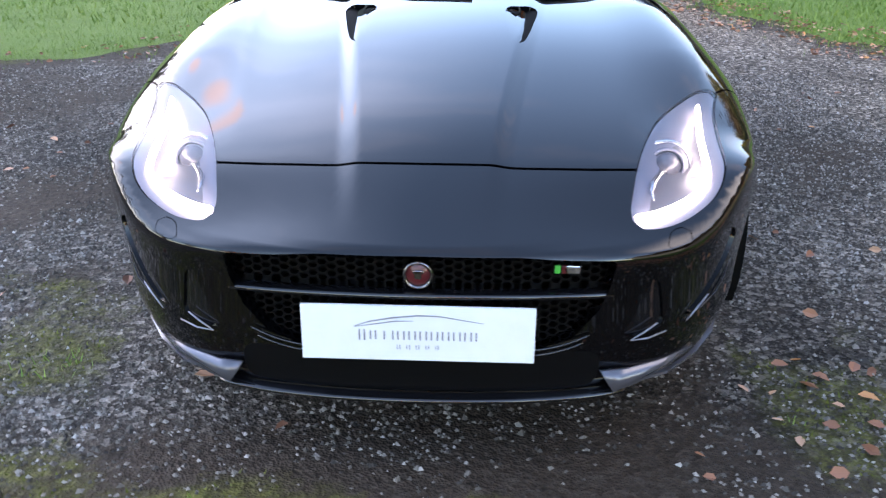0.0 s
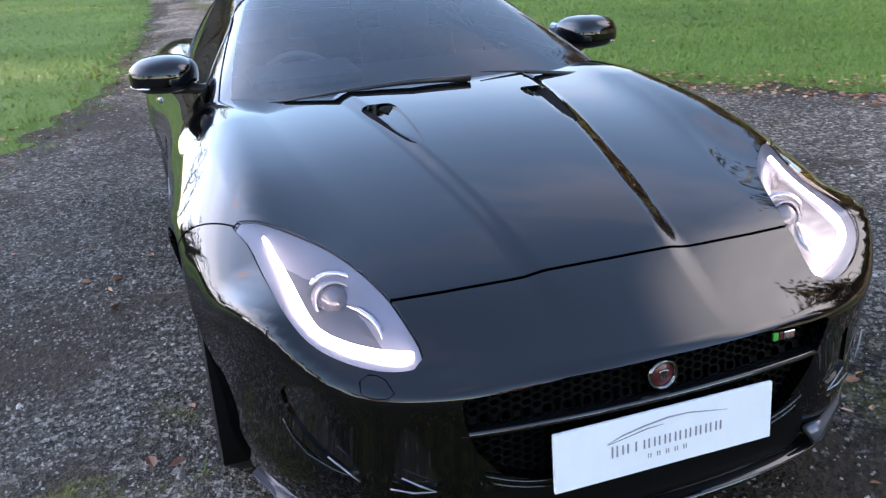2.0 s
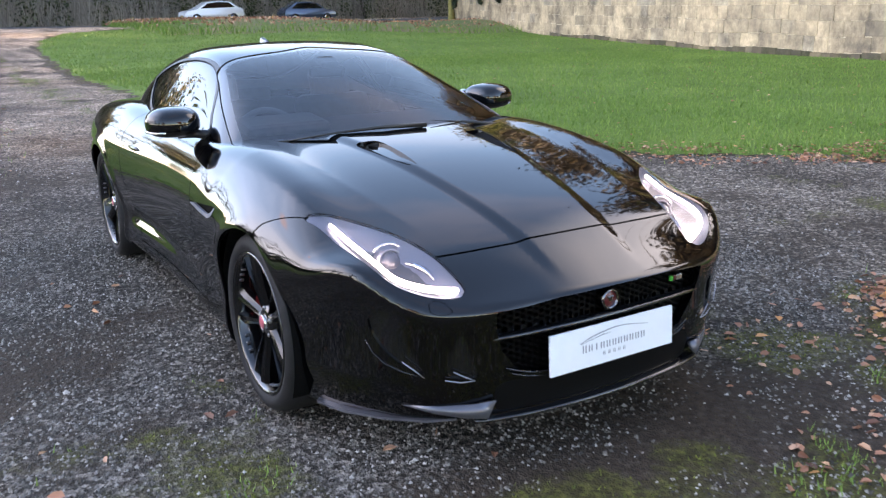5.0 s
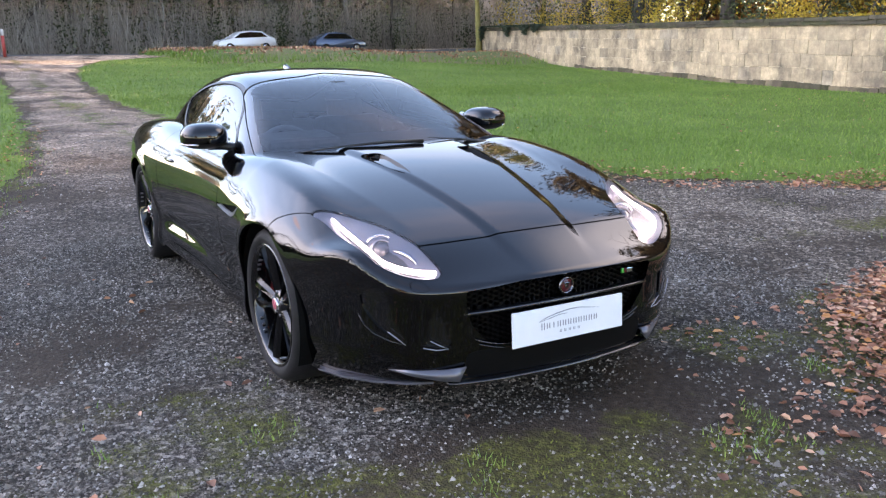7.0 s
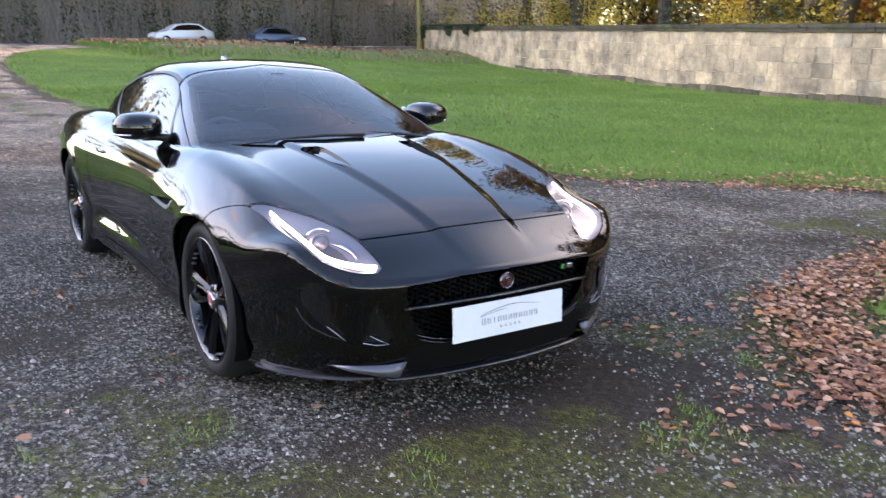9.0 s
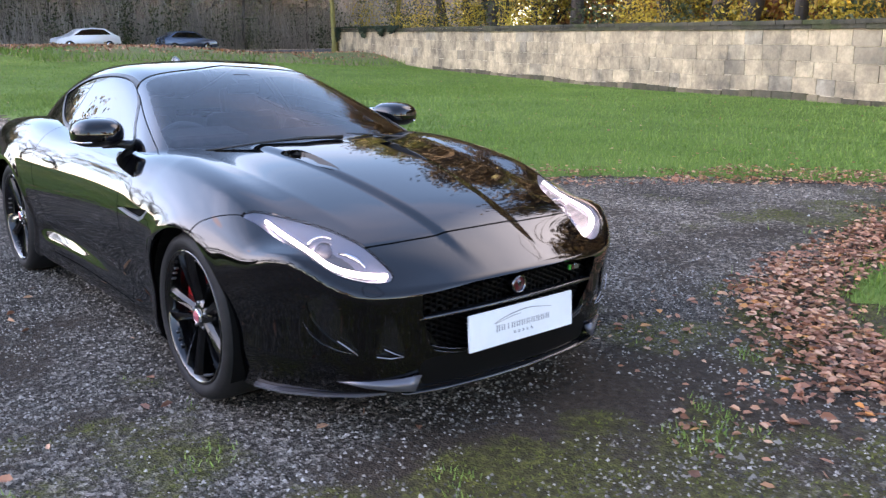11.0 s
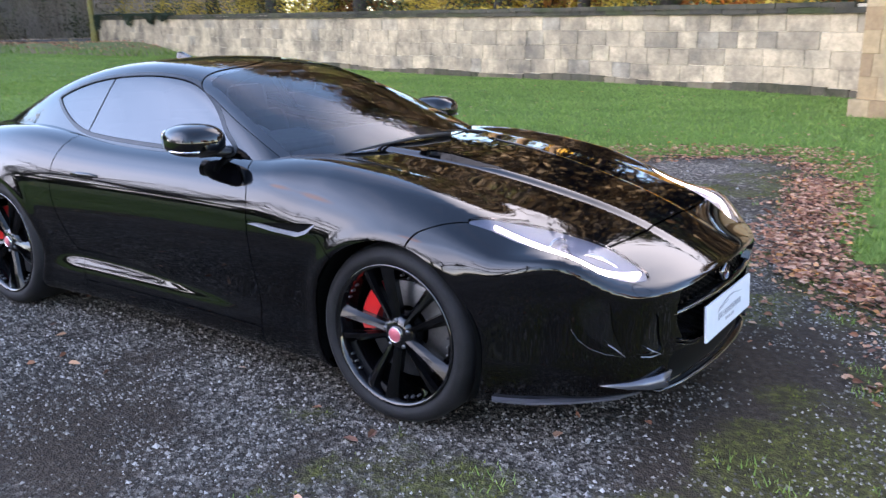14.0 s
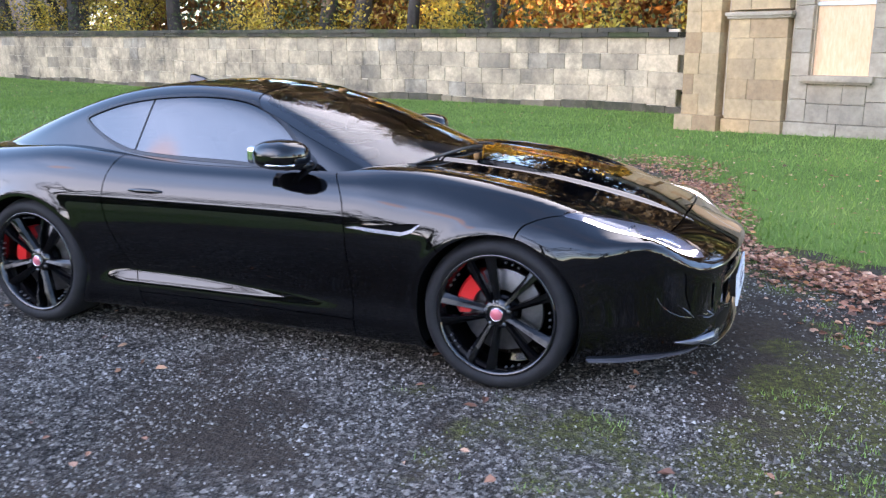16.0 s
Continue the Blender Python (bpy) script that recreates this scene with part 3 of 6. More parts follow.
GRASS = material("grass_blade", rough=0.6, spec=0.2)
_g = ramp(GRASS, [(0.0, (0.067, 0.118, 0.023)), (0.5, (0.132, 0.226, 0.043)), (0.8, (0.241, 0.324, 0.075)), (1.0, (0.391, 0.336, 0.160))])
_gi = GRASS.node_tree.nodes.new("ShaderNodeNewGeometry")
link(GRASS, blend(GRASS, 0.5, _gi.outputs["Random Per Island"], noise_of(GRASS, 0.35, 6, 0.62)), _g.inputs["Fac"])
link(GRASS, _g.outputs["Color"], bsdf(GRASS).inputs["Base Color"])
bsdf(GRASS).inputs["Subsurface Weight"].default_value = 0.0


def blades(name, pts, tall, wide, label, mat=GRASS):
    n = len(pts)
    a = rng.uniform(0, math.tau, n)
    h = tall * rng.uniform(0.45, 1.15, n)
    w = wide * rng.uniform(0.7, 1.3, n)
    lean = rng.uniform(0.15, 0.75, n) * h
    b = rng.uniform(0, math.tau, n)
    z = ground_z(pts[:, 0], pts[:, 1]) + 0.012
    v = np.zeros((n, 3, 3))
    v[:, 0] = np.column_stack((pts[:, 0] - w * np.cos(a), pts[:, 1] - w * np.sin(a), z))
    v[:, 1] = np.column_stack((pts[:, 0] + w * np.cos(a), pts[:, 1] + w * np.sin(a), z))
    v[:, 2] = np.column_stack((pts[:, 0] + lean * np.cos(b), pts[:, 1] + lean * np.sin(b), z + h))
    f = np.arange(3 * n).reshape(n, 3)
    return tagged(mesh_part(name, v.reshape(-1, 3), f.tolist(), mat), label, "grass", kind="stuff")


on_grass = lambda x, y: lawn_in(x, y) > 0.02
DRIFT = ((5.2, 0.68), (4.2, 0.52), (3.5, 0.42), (2.85, 0.36), (2.35, 0.20), (1.95, -0.02), (1.68, -0.36), (1.46, -0.78))
pile = lambda x, y: 0.80 * bell(from_line(DRIFT, x, y) / 0.31) + 0.20 * bell((x - 1.30) / 0.5) * bell((y + 0.78) / 0.30)
ragged = lambda x, y: (lawn_in(x, y) > -rng.exponential(0.12, len(x))) & (pile(x, y) < rng.uniform(0.10, 0.9, len(x)))
p = np.vstack((scatter(90000, 0.8, 9, -4, 9, ragged), scatter(30000, -7, -0.6, 4, 14, ragged)))
blades("grass", p, 0.055, 0.0035, "short green grass blades of the lawn")
p = np.vstack((scatter(105000, 2, 22, -4, 24, on_grass), scatter(25000, -9, 0, 6, 40, on_grass)))
blades("grass", p, 0.075, 0.010, "short green grass blades of the lawn")
p = scatter(110000, 1.5, 34, 18, 50, on_grass)
blades("grass", p, 0.075, 0.014, "short green grass blades of the far lawn")
MOSS = material("moss_tuft", rough=0.75, spec=0.15)
_m = ramp(MOSS, [(0.0, (0.034, 0.039, 0.010)), (0.5, (0.085, 0.10, 0.020)), (0.85, (0.19, 0.205, 0.040)), (1.0, (0.11, 0.22, 0.03))])
_mi = MOSS.node_tree.nodes.new("ShaderNodeNewGeometry")
link(MOSS, blend(MOSS, 0.55, _mi.outputs["Random Per Island"], noise_of(MOSS, 6, 4)), _m.inputs["Fac"])
link(MOSS, _m.outputs["Color"], bsdf(MOSS).inputs["Base Color"])
p = scatter(60000, -3.2, 6.5, -2.4, 3.0, lambda x, y: (lawn_in(x, y) < 0.1) & (moss_at(x, y) > 0.50 + rng.uniform(0, 0.5, len(x))))
blades("moss", p, 0.014, 0.004, "low tufts of yellow-green moss in the gravel", MOSS)
p = scatter(42000, -2.6, 4.5, -2.2, 1.4, lambda x, y: (lawn_in(x, y) < 0.1) & (moss_at(x, y) > 0.55) & (fine_noise(x, y, 0.28, 15) > 0.66 + rng.uniform(0, 0.1, len(x))))
p = np.vstack((p, scatter(14000, -0.4, 1.4, 8, 30, lambda x, y: moss_at(x, y) > 0.5 + rng.uniform(0, 0.3, len(x)))))
blades("grass_tufts", p, 0.035, 0.0028, "small green grass tufts growing in the mossy gravel")

STONE = material("gravel_stone", rough=0.75, spec=0.25)
_s = ramp(STONE, [(0.08, (0.022, 0.019, 0.016)), (0.42, (0.082, 0.073, 0.062)), (0.66, (0.178, 0.161, 0.140)), (0.84, (0.30, 0.275, 0.245)), (0.97, (0.64, 0.60, 0.55))])
_si = STONE.node_tree.nodes.new("ShaderNodeNewGeometry")
link(STONE, blend(STONE, 0.24, _si.outputs["Random Per Island"], noise_of(STONE, 1.3, 4, 0.6)), _s.inputs["Fac"])
link(STONE, _s.outputs["Color"], bsdf(STONE).inputs["Base Color"])


def stones(pts, size):
    n = len(pts)
    base = np.array([(1, 0, 0), (0, 1, 0), (-1, 0, 0), (0, -1, 0), (0.15, 0.1, 1)], float)
    tri = np.array([(0, 1, 4), (1, 2, 4), (2, 3, 4), (3, 0, 4)])
    s = size * (0.4 + 0.75 * rng.beta(1.3, 3.2, n))
    v = base[None] * (s[:, None, None] * rng.uniform(0.6, 1.25, (n, 5, 3))) + s[:, None, None] * rng.uniform(-0.3, 0.3, (n, 5, 3)) * (1, 1, 0.3)
    a = rng.uniform(0, math.tau, n)
    c, q = np.cos(a)[:, None], np.sin(a)[:, None]
    out = np.stack((v[..., 0] * c - v[..., 1] * q, v[..., 0] * q + v[..., 1] * c, v[..., 2] * 0.65), -1)
    out[..., 0] += pts[:, 0, None]
    out[..., 1] += pts[:, 1, None]
    out[..., 2] += ground_z(pts[:, 0], pts[:, 1])[:, None] - (0.15 * s)[:, None]
    out[:, 4, 2] += 0.35 * s
    f = (tri[None] + 5 * np.arange(n)[:, None, None]).reshape(-1, 3)
    return out.reshape(-1, 3), f.tolist()


on_gravel = lambda x, y: (lawn_in(x, y) < 0.0) & (np.maximum(0.80 * moss_at(x, y), 1.1 * soil_at(x, y)) < rng.uniform(0.20, 1.3, len(x))) & (fine_noise(x, y, 0.22, 5, 3) > rng.uniform(0.15, 0.62, len(x)))
p1 = scatter(195000, -4.2, 2.4, -2.6, 4.4, on_gravel)
p2 = scatter(52000, -5, 7.5, -3.2, 12, on_gravel)
p3 = scatter(16000, -1.4, 2.1, 11.5, 30, on_gravel)
p4 = scatter(4200, -4.2, 3.4, -2.6, 5.0, on_gravel)
v1, f1 = stones(p1, 0.0118)
v4, f4 = stones(p4, 0.021)
f1 += [tuple(i + len(v1) for i in f) for f in f4]
v1 = np.vstack((v1, v4))
v2, f2 = stones(np.vstack((p2, p3)), 0.0165)
tagged(mesh_part("gravel_stones", np.vstack((v1, v2)), f1 + [tuple(i + len(v1) for i in f) for f in f2], STONE, smooth=False), "loose grey and white gravel stones", "gravel", kind="stuff")

LEAF = material("fallen_leaf", rough=0.65)
_l = ramp(LEAF, [(0.0, (0.10, 0.042, 0.025)), (0.3, (0.26, 0.105, 0.058)), (0.6, (0.42, 0.185, 0.105)), (0.88, (0.56, 0.33, 0.21)), (1.0, (0.56, 0.22, 0.05))])
_li = LEAF.node_tree.nodes.new("ShaderNodeNewGeometry")
link(LEAF, _li.outputs["Random Per Island"], _l.inputs["Fac"])
link(LEAF, _l.outputs["Color"], bsdf(LEAF).inputs["Base Color"])


def leaves(pts, size, lift=0.008):
    n = len(pts)
    shape = np.array([(-0.5, 0, 0), (-0.22, 0.27, 0.10), (0.20, 0.25, 0.13), (0.55, 0, 0.05), (0.20, -0.25, 0.13), (-0.22, -0.27, 0.10), (0.0, 0.0, -0.02)])
    tri = np.array([(0, 6, 1), (1, 6, 2), (2, 6, 3), (3, 6, 4), (4, 6, 5), (5, 6, 0)])
    s = size * rng.uniform(0.6, 1.25, n)
    v = shape[None] * s[:, None, None] * rng.uniform(0.8, 1.2, (n, 7, 3))
    v[..., 2] *= rng.uniform(0.4, 2.2, n)[:, None]
    a, t = rng.uniform(0, math.tau, n), rng.normal(0, 0.5, n)
    y1 = v[..., 1] * np.cos(t)[:, None] - v[..., 2] * np.sin(t)[:, None]
    z1 = v[..., 1] * np.sin(t)[:, None] + v[..., 2] * np.cos(t)[:, None]
    c, q = np.cos(a)[:, None], np.sin(a)[:, None]
    out = np.stack((v[..., 0] * c - y1 * q, v[..., 0] * q + y1 * c, z1), -1)
    out[..., 0] += pts[:, 0, None]
    out[..., 1] += pts[:, 1, None]
    on = lawn_in(pts[:, 0], pts[:, 1]) > 0
    out[..., 2] += (ground_z(pts[:, 0], pts[:, 1]) + lift + np.where(on | (pile(pts[:, 0], pts[:, 1]) > 0.4), rng.uniform(0.005, 0.045, n), 0))[:, None]
    f = (tri[None] + 7 * np.arange(n)[:, None, None]).reshape(-1, 3)
    return out.reshape(-1, 3), f.tolist()


def near_edge(lo, hi):
    return lambda x, y: (lawn_in(x, y) > lo) & (lawn_in(x, y) < hi)


drift = lambda x, y: pile(x, y) * (0.55 + 1.5 * fine_noise(x, y, 0.35, 12)) > rng.uniform(0.18, 1.35, len(x))
p = np.vstack((scatter(42000, 0.7, 6.5, -2.0, 1.5, drift), scatter(9000, 2, 9, 0.2, 8, near_edge(-0.55, 0.40)), scatter(900, 0.1, 1.6, -1.1, -0.2, lambda x, y: bell((x - 0.72) / 0.42) * bell((y + 0.58) / 0.28) + 0.8 * bell((x - 1.2) / 0.3) * bell((y + 0.85) / 0.25) > rng.uniform(0.15, 3.5, len(x))), scatter(2500, 5.2, 8.0, 0.6, 3.4, near_edge(-0.4, 0.8)), scatter(2600, -6, 0, 4, 16, near_edge(-0.35, 0.25)),
               scatter(420, -0.1, 2.4, -2.2, 0.6, lambda x, y: (x > 0.5 + 0.8 * y) & (fine_noise(x, y, 0.5, 31) > rng.uniform(0.3, 0.7, len(x)))), scatter(330, -3.6, 2.5, -2.6, 4.0, on_gravel), scatter(2200, 2, 30, 0, 48, on_grass), scatter(420, 3.0, 9, -2, 4.5, on_grass)))
lv1, lf1 = leaves(p, 0.046)
tagged(mesh_part("fallen_leaves", lv1, lf1, LEAF, smooth=False), "brown and orange fallen beech leaves", "leaves", kind="stuff")


# ---- the stone wall ----
WALL_A, WALL_B = Vector((18.3, 2.6, 0)), Vector((35.3, 57.0, 0))
wall_dir = (WALL_B - WALL_A).normalized()
wall_out = Vector((-wall_dir.y, wall_dir.x, 0))
WALL_LEN = (WALL_B - WALL_A).length


def stone_mat(name, stops, stain=0.5):
    m = material(name, rough=0.92, spec=0.2)
    info = m.node_tree.nodes.new("ShaderNodeObjectInfo")
    isl = m.node_tree.nodes.new("ShaderNodeNewGeometry")
    add = node(m, "ShaderNodeMath")
    link(m, info.outputs["Random"], add.inputs[0])
    link(m, isl.outputs["Random Per Island"], add.inputs[1])
    fr = node(m, "ShaderNodeMath")
    fr.operation = "FRACT"
    link(m, add.outputs["Value"], fr.inputs[0])
    r = ramp(m, stops)
    link(m, fr.outputs["Value"], r.inputs["Fac"])
    grain = noise_of(m, 9, 7, 0.65)
    gr = ramp(m, [(0.25, (0.72, 0.70, 0.68)), (0.75, (1.12, 1.12, 1.12))])
    link(m, grain, gr.inputs["Fac"])
    c = blend(m, 1.0, r.outputs["Color"], gr.outputs["Color"], "MULTIPLY")
    mp = node(m, "ShaderNodeMapping")
    mp.inputs["Scale"].default_value = (0.75, 0.75, 0.85)
    link(m, place(m), mp.inputs["Vector"])
    st = ramp(m, [(0.43, (0, 0, 0)), (0.66, (stain,) * 3)])
    link(m, noise_of(m, 0.9, 8, 0.7, mp.outputs["Vector"]), st.inputs["Fac"])
    c = blend(m, st.outputs["Color"], c, (0.105, 0.088, 0.068))
    blot = ramp(m, [(0.45, (0, 0, 0)), (0.70, (stain * 0.55,) * 3)])
    link(m, noise_of(m, 2.6, 8, 0.72), blot.inputs["Fac"])
    c = blend(m, blot.outputs["Color"], c, (0.20, 0.155, 0.105))
    mp2 = node(m, "ShaderNodeMapping")
    mp2.inputs["Scale"].default_value = (1.5, 1.5, 0.45)
    link(m, place(m), mp2.inputs["Vector"])
    st2 = ramp(m, [(0.55, (0, 0, 0)), (0.74, (stain * 0.5,) * 3)])
    link(m, noise_of(m, 1.0, 6, 0.6, mp2.outputs["Vector"]), st2.inputs["Fac"])
    c = blend(m, st2.outputs["Color"], c, (0.12, 0.10, 0.080))
    link(m, c, bsdf(m).inputs["Base Color"])
    bump(m, grain, 0.5, 0.02)
    return m


WALL_STONE = stone_mat("pale_wall_stone", [(0.0, (0.330, 0.268, 0.186)), (0.14, (0.500, 0.392, 0.258)), (0.5, (0.602, 0.468, 0.302)), (0.86, (0.690, 0.540, 0.348)), (1.0, (0.410, 0.348, 0.258))], 0.9)
COPING = stone_mat("mossy_coping_stone", [(0.0, (0.030, 0.030, 0.022)), (0.5, (0.055, 0.052, 0.036)), (1.0, (0.050, 0.060, 0.022))], 0.7)
FOOTING = stone_mat("damp_footing_stone", [(0.0, (0.050, 0.050, 0.026)), (0.4, (0.085, 0.074, 0.042)), (0.75, (0.16, 0.122, 0.076)), (1.0, (0.30, 0.235, 0.15))], 0.9)
SANDSTONE = stone_mat("warm_sandstone", [(0.0, (0.389, 0.247, 0.128)), (0.3, (0.508, 0.355, 0.195)), (0.62, (0.551, 0.381, 0.199)), (0.78, (0.443, 0.242, 0.104)), (0.86, (0.583, 0.397, 0.204)), (1.0, (0.508, 0.371, 0.214))], 0.4)
GREYSTONE = stone_mat("grey_ashlar", [(0.0, (0.34, 0.28, 0.205)), (0.5, (0.43, 0.355, 0.255)), (1.0, (0.48, 0.39, 0.28))], 0.6)
MORTAR = grainy("lime_mortar", (0.54, 0.44, 0.30), (0.68, 0.56, 0.40), 14, 0.95, 0.5, 0.01)

brick_cache = {}


def stone_block(name, length, height, depth, mat, parent, where, key=None, turn=None):
    """A dressed stone with soft edges; alike stones share a mesh."""
    key = (round(length, 2), round(height, 2), round(depth, 2), mat.name)
    if key not in brick_cache:
        bm = bmesh.new()
        bmesh.ops.create_cube(bm, size=1.0, matrix=Matrix.Diagonal((key[0], depth, key[1], 1)))
        bmesh.ops.bevel(bm, geom=bm.edges[:], offset=0.006, segments=1, affect="EDGES")
        me = bpy.data.meshes.new(name)
        bm.to_mesh(me)
        bm.free()
        me.materials.append(mat)
        brick_cache[key] = me
    ob = new(name, brick_cache[key])
    ob.parent = parent
    ob.matrix_local = where
    return ob


def wall_top(s):
    return 1.96 + 0.50 * s / WALL_LEN


wall_rng = random.Random(11)
wall_turn = math.degrees(math.atan2(wall_dir.y, wall_dir.x))
core = bmesh.new()
seg = 26
for i in range(seg):
    a, b = WALL_LEN * i / seg, WALL_LEN * (i + 1) / seg
    pts = []
    for s in (a, b):
        q = WALL_A + wall_dir * s
        g = gz(q.x, q.y)
        pts.append((q, g))
    vs = []
    for q, g in pts:
        for off, z in ((0.0, g - 0.4), (0.0, wall_top(s) - 0.06), (-0.45, wall_top(s) - 0.06), (-0.45, g - 0.4)):
            vs.append(core.verts.new((q + wall_out * off) + Vector((0, 0, z))))
    for k in range(4):
        core.faces.new((vs[k], vs[(k + 1) % 4], vs[4 + (k + 1) % 4], vs[4 + k]))
bmesh.ops.recalc_face_normals(core, faces=core.faces[:])
wall = tagged(part("wall_east", core, MORTAR), "long pale coursed stone garden wall with dark coping", "wall", kind="structure")


def wall_pose(s, off, z):
    q = WALL_A + wall_dir * s + wall_out * off
    return Matrix.Translation((q.x, q.y, z)) @ Matrix.Rotation(radians(wall_turn), 4, "Z")




def far_block(bm, length, height, depth, m):
    bmesh.ops.create_cube(bm, size=1.0, matrix=m @ Matrix.Diagonal((length, depth, height, 1)))


far_bm, far_cop = bmesh.new(), bmesh.new()
count = 0
for row in range(5):
    s = 0.0 if row % 2 else -0.3
    while s < WALL_LEN - 0.2:
        ln = wall_rng.choice((0.55, 0.65, 0.75, 0.9, 1.1) if row else (0.4, 0.55, 0.8))
        ln = min(ln, WALL_LEN - s)
        q = WALL_A + wall_dir * (s + ln / 2)
        foot = gz(q.x, q.y) + 0.20 + 0.05 * math.sin(s * 0.9)
        crest = wall_top(s + ln / 2) - 0.25
        if row == 0:
            z0, z1 = foot - 0.34, foot
        else:
            z0, z1 = foot + (crest - foot) * (row - 1) / 4, foot + (crest - foot) * row / 4
        hgt = round(z1 - z0, 2)
        proud = wall_rng.uniform(0.0, 0.010) + (0.04 + wall_rng.uniform(0, 0.03) if row == 0 else 0)
        m = wall_pose(s + ln / 2, proud - 0.05, (z0 + z1) / 2)
        if s < 36 and count < 300:
            stone_block("stone", max(ln - 0.008, 0.1), hgt - 0.007, 0.14, FOOTING if row == 0 else WALL_STONE, wall, m)
            count += 1
        else:
            far_block(far_bm, max(ln - 0.006, 0.1), hgt - 0.005, 0.14, m)
        s += ln
s = 0.0
while s < WALL_LEN:
    ln = wall_rng.choice((0.8, 1.0, 1.15))
    for dz, d, h2 in ((-0.185, 0.60, 0.13), (-0.06, 0.68, 0.115)):
        far_block(far_cop, ln - 0.016, h2, d + wall_rng.uniform(-0.02, 0.02), wall_pose(s + ln / 2 + (0.3 if dz > -0.1 else 0), -0.20, wall_top(s) + dz + wall_rng.uniform(-0.012, 0.012)))
    s += ln
tagged(part("far_stones", far_bm, WALL_STONE, wall), kind="stuff")
tagged(part("coping_stones", far_cop, COPING, wall, "dark mossy coping stones"), kind="stuff")

# ---- the old building ----
B_DIR = Vector((-0.386, -0.922, 0)).normalized()
B_OUT = Vector((-0.922, 0.386, 0)).normalized()
B_AT = Vector((13.95, 1.92, 0))
b_turn = math.degrees(math.atan2(B_DIR.y, B_DIR.x))


def b_pose(s, off, z):
    q = B_AT + B_DIR * s + B_OUT * off
    return Matrix.Translation((q.x, q.y, z)) @ Matrix.Rotation(radians(b_turn), 4, "Z")


house = tagged(anchor("building"), "old sandstone building with pilasters and a boarded window", "building")
BG = -0.22
bm = bmesh.new()
for s0, s1, z0, z1 in ((0.02, 2.47, BG, 3.5), (3.49, 12.0, BG, 3.5), (2.47, 3.49, BG, 0.97), (2.47, 3.49, 3.3, 3.5)):
    box(bm, (s1 - s0, 0.5, z1 - z0), b_pose((s0 + s1) / 2, -0.42, (z0 + z1) / 2))
box(bm, (0.5, 7.0, 3.7), b_pose(0.27, -3.9, 1.65))
box(bm, (11.0, 0.4, 3.7), b_pose(6, -7.2, 1.65))
part("wall", bm, MORTAR, house)
bm = bmesh.new()
box(bm, (12.6, 8.0, 0.3), b_pose(6.0, -3.7, 3.63), 0.03)
part("roof", bm, COPING, house, "flat dark stone roof edge")
block_rng = random.Random(5)


def ashlar(s0, s1, off, depth, z0, z1, mat, course=0.36):
    z, row = z0, 0
    while z < z1 - 0.05:
        h2 = min(course, z1 - z)
        cuts = [s0, s1]
        if s1 - s0 > 0.7:
            k = block_rng.uniform(0.3, 0.7) if row % 2 else block_rng.uniform(0.35, 0.5)
            cuts = [s0, s0 + (s1 - s0) * k, s1]
        if s1 - s0 > 2.0:
            n = int((s1 - s0) / 0.8)
            cuts = [s0] + [s0 + (s1 - s0) * (i + (0.5 if row % 2 else 0.1)) / n for i in range(n) if 0.15 < (s1 - s0) * (i + (0.5 if row % 2 else 0.1)) / n < s1 - s0 - 0.15] + [s1]
        for a, b in zip(cuts, cuts[1:]):
            stone_block("stone", b - a - 0.005, h2 - 0.005, depth, mat, house, b_pose((a + b) / 2, off - depth / 2 + block_rng.uniform(-0.006, 0.004), z + h2 / 2))
        z += h2
        row += 1


ashlar(-0.06, 0.86, 0.24, 0.50, BG, 0.16, SANDSTONE, 0.40)
ashlar(0.04, 0.78, 0.15, 0.40, 0.16, 3.48, SANDSTONE, 0.40)
ashlar(0.90, 2.10, 0.13, 0.30, BG, 0.12, SANDSTONE, 0.36)
ashlar(0.92, 2.06, 0.06, 0.25, 0.12, 2.02, SANDSTONE, 0.38)
ashlar(0.92, 2.06, 0.06, 0.25, 2.16, 3.48, SANDSTONE, 0.42)
ashlar(2.10, 6.5, 0.02, 0.25, BG, 0.12, GREYSTONE, 0.36)
ashlar(2.12, 2.46, -0.05, 0.20, 0.12, 3.48, GREYSTONE, 0.42)
ashlar(2.46, 3.50, -0.05, 0.20, 0.12, 0.82, GREYSTONE, 0.35)
ashlar(3.50, 6.5, -0.05, 0.20, 0.12, 3.48, GREYSTONE, 0.42)
ashlar(2.46, 3.50, -0.05, 0.20, 3.3, 3.48, GREYSTONE, 0.42)
for s, w2, off, z, h2, nm in ((1.49, 1.30, 0.13, 2.09, 0.07, "cap_stone"), (1.49, 1.24, 0.10, 2.03, 0.05, "cap_stone"), (2.98, 1.28, 0.06, 0.92, 0.11, "window_sill"), (2.98, 1.20, 0.02, 0.845, 0.04, "window_sill")):
    stone_block(nm, w2, h2, 0.34, GREYSTONE, house, b_pose(s, off - 0.17, z))
BOARD = material("weathered_plywood", rough=0.8)
_b = ramp(BOARD, [(0.2, (0.52, 0.31, 0.16)), (0.5, (0.70, 0.44, 0.25)), (0.8, (0.78, 0.55, 0.35))])
_bm = node(BOARD, "ShaderNodeMapping")
_bm.inputs["Scale"].default_value = (6, 6, 1.2)
link(BOARD, place(BOARD), _bm.inputs["Vector"])
_bf = noise_of(BOARD, 4, 7, 0.7, _bm.outputs["Vector"])
link(BOARD, _bf, _b.inputs["Fac"])
link(BOARD, _b.outputs["Color"], bsdf(BOARD).inputs["Base Color"])
bump(BOARD, _bf, 0.4, 0.004)
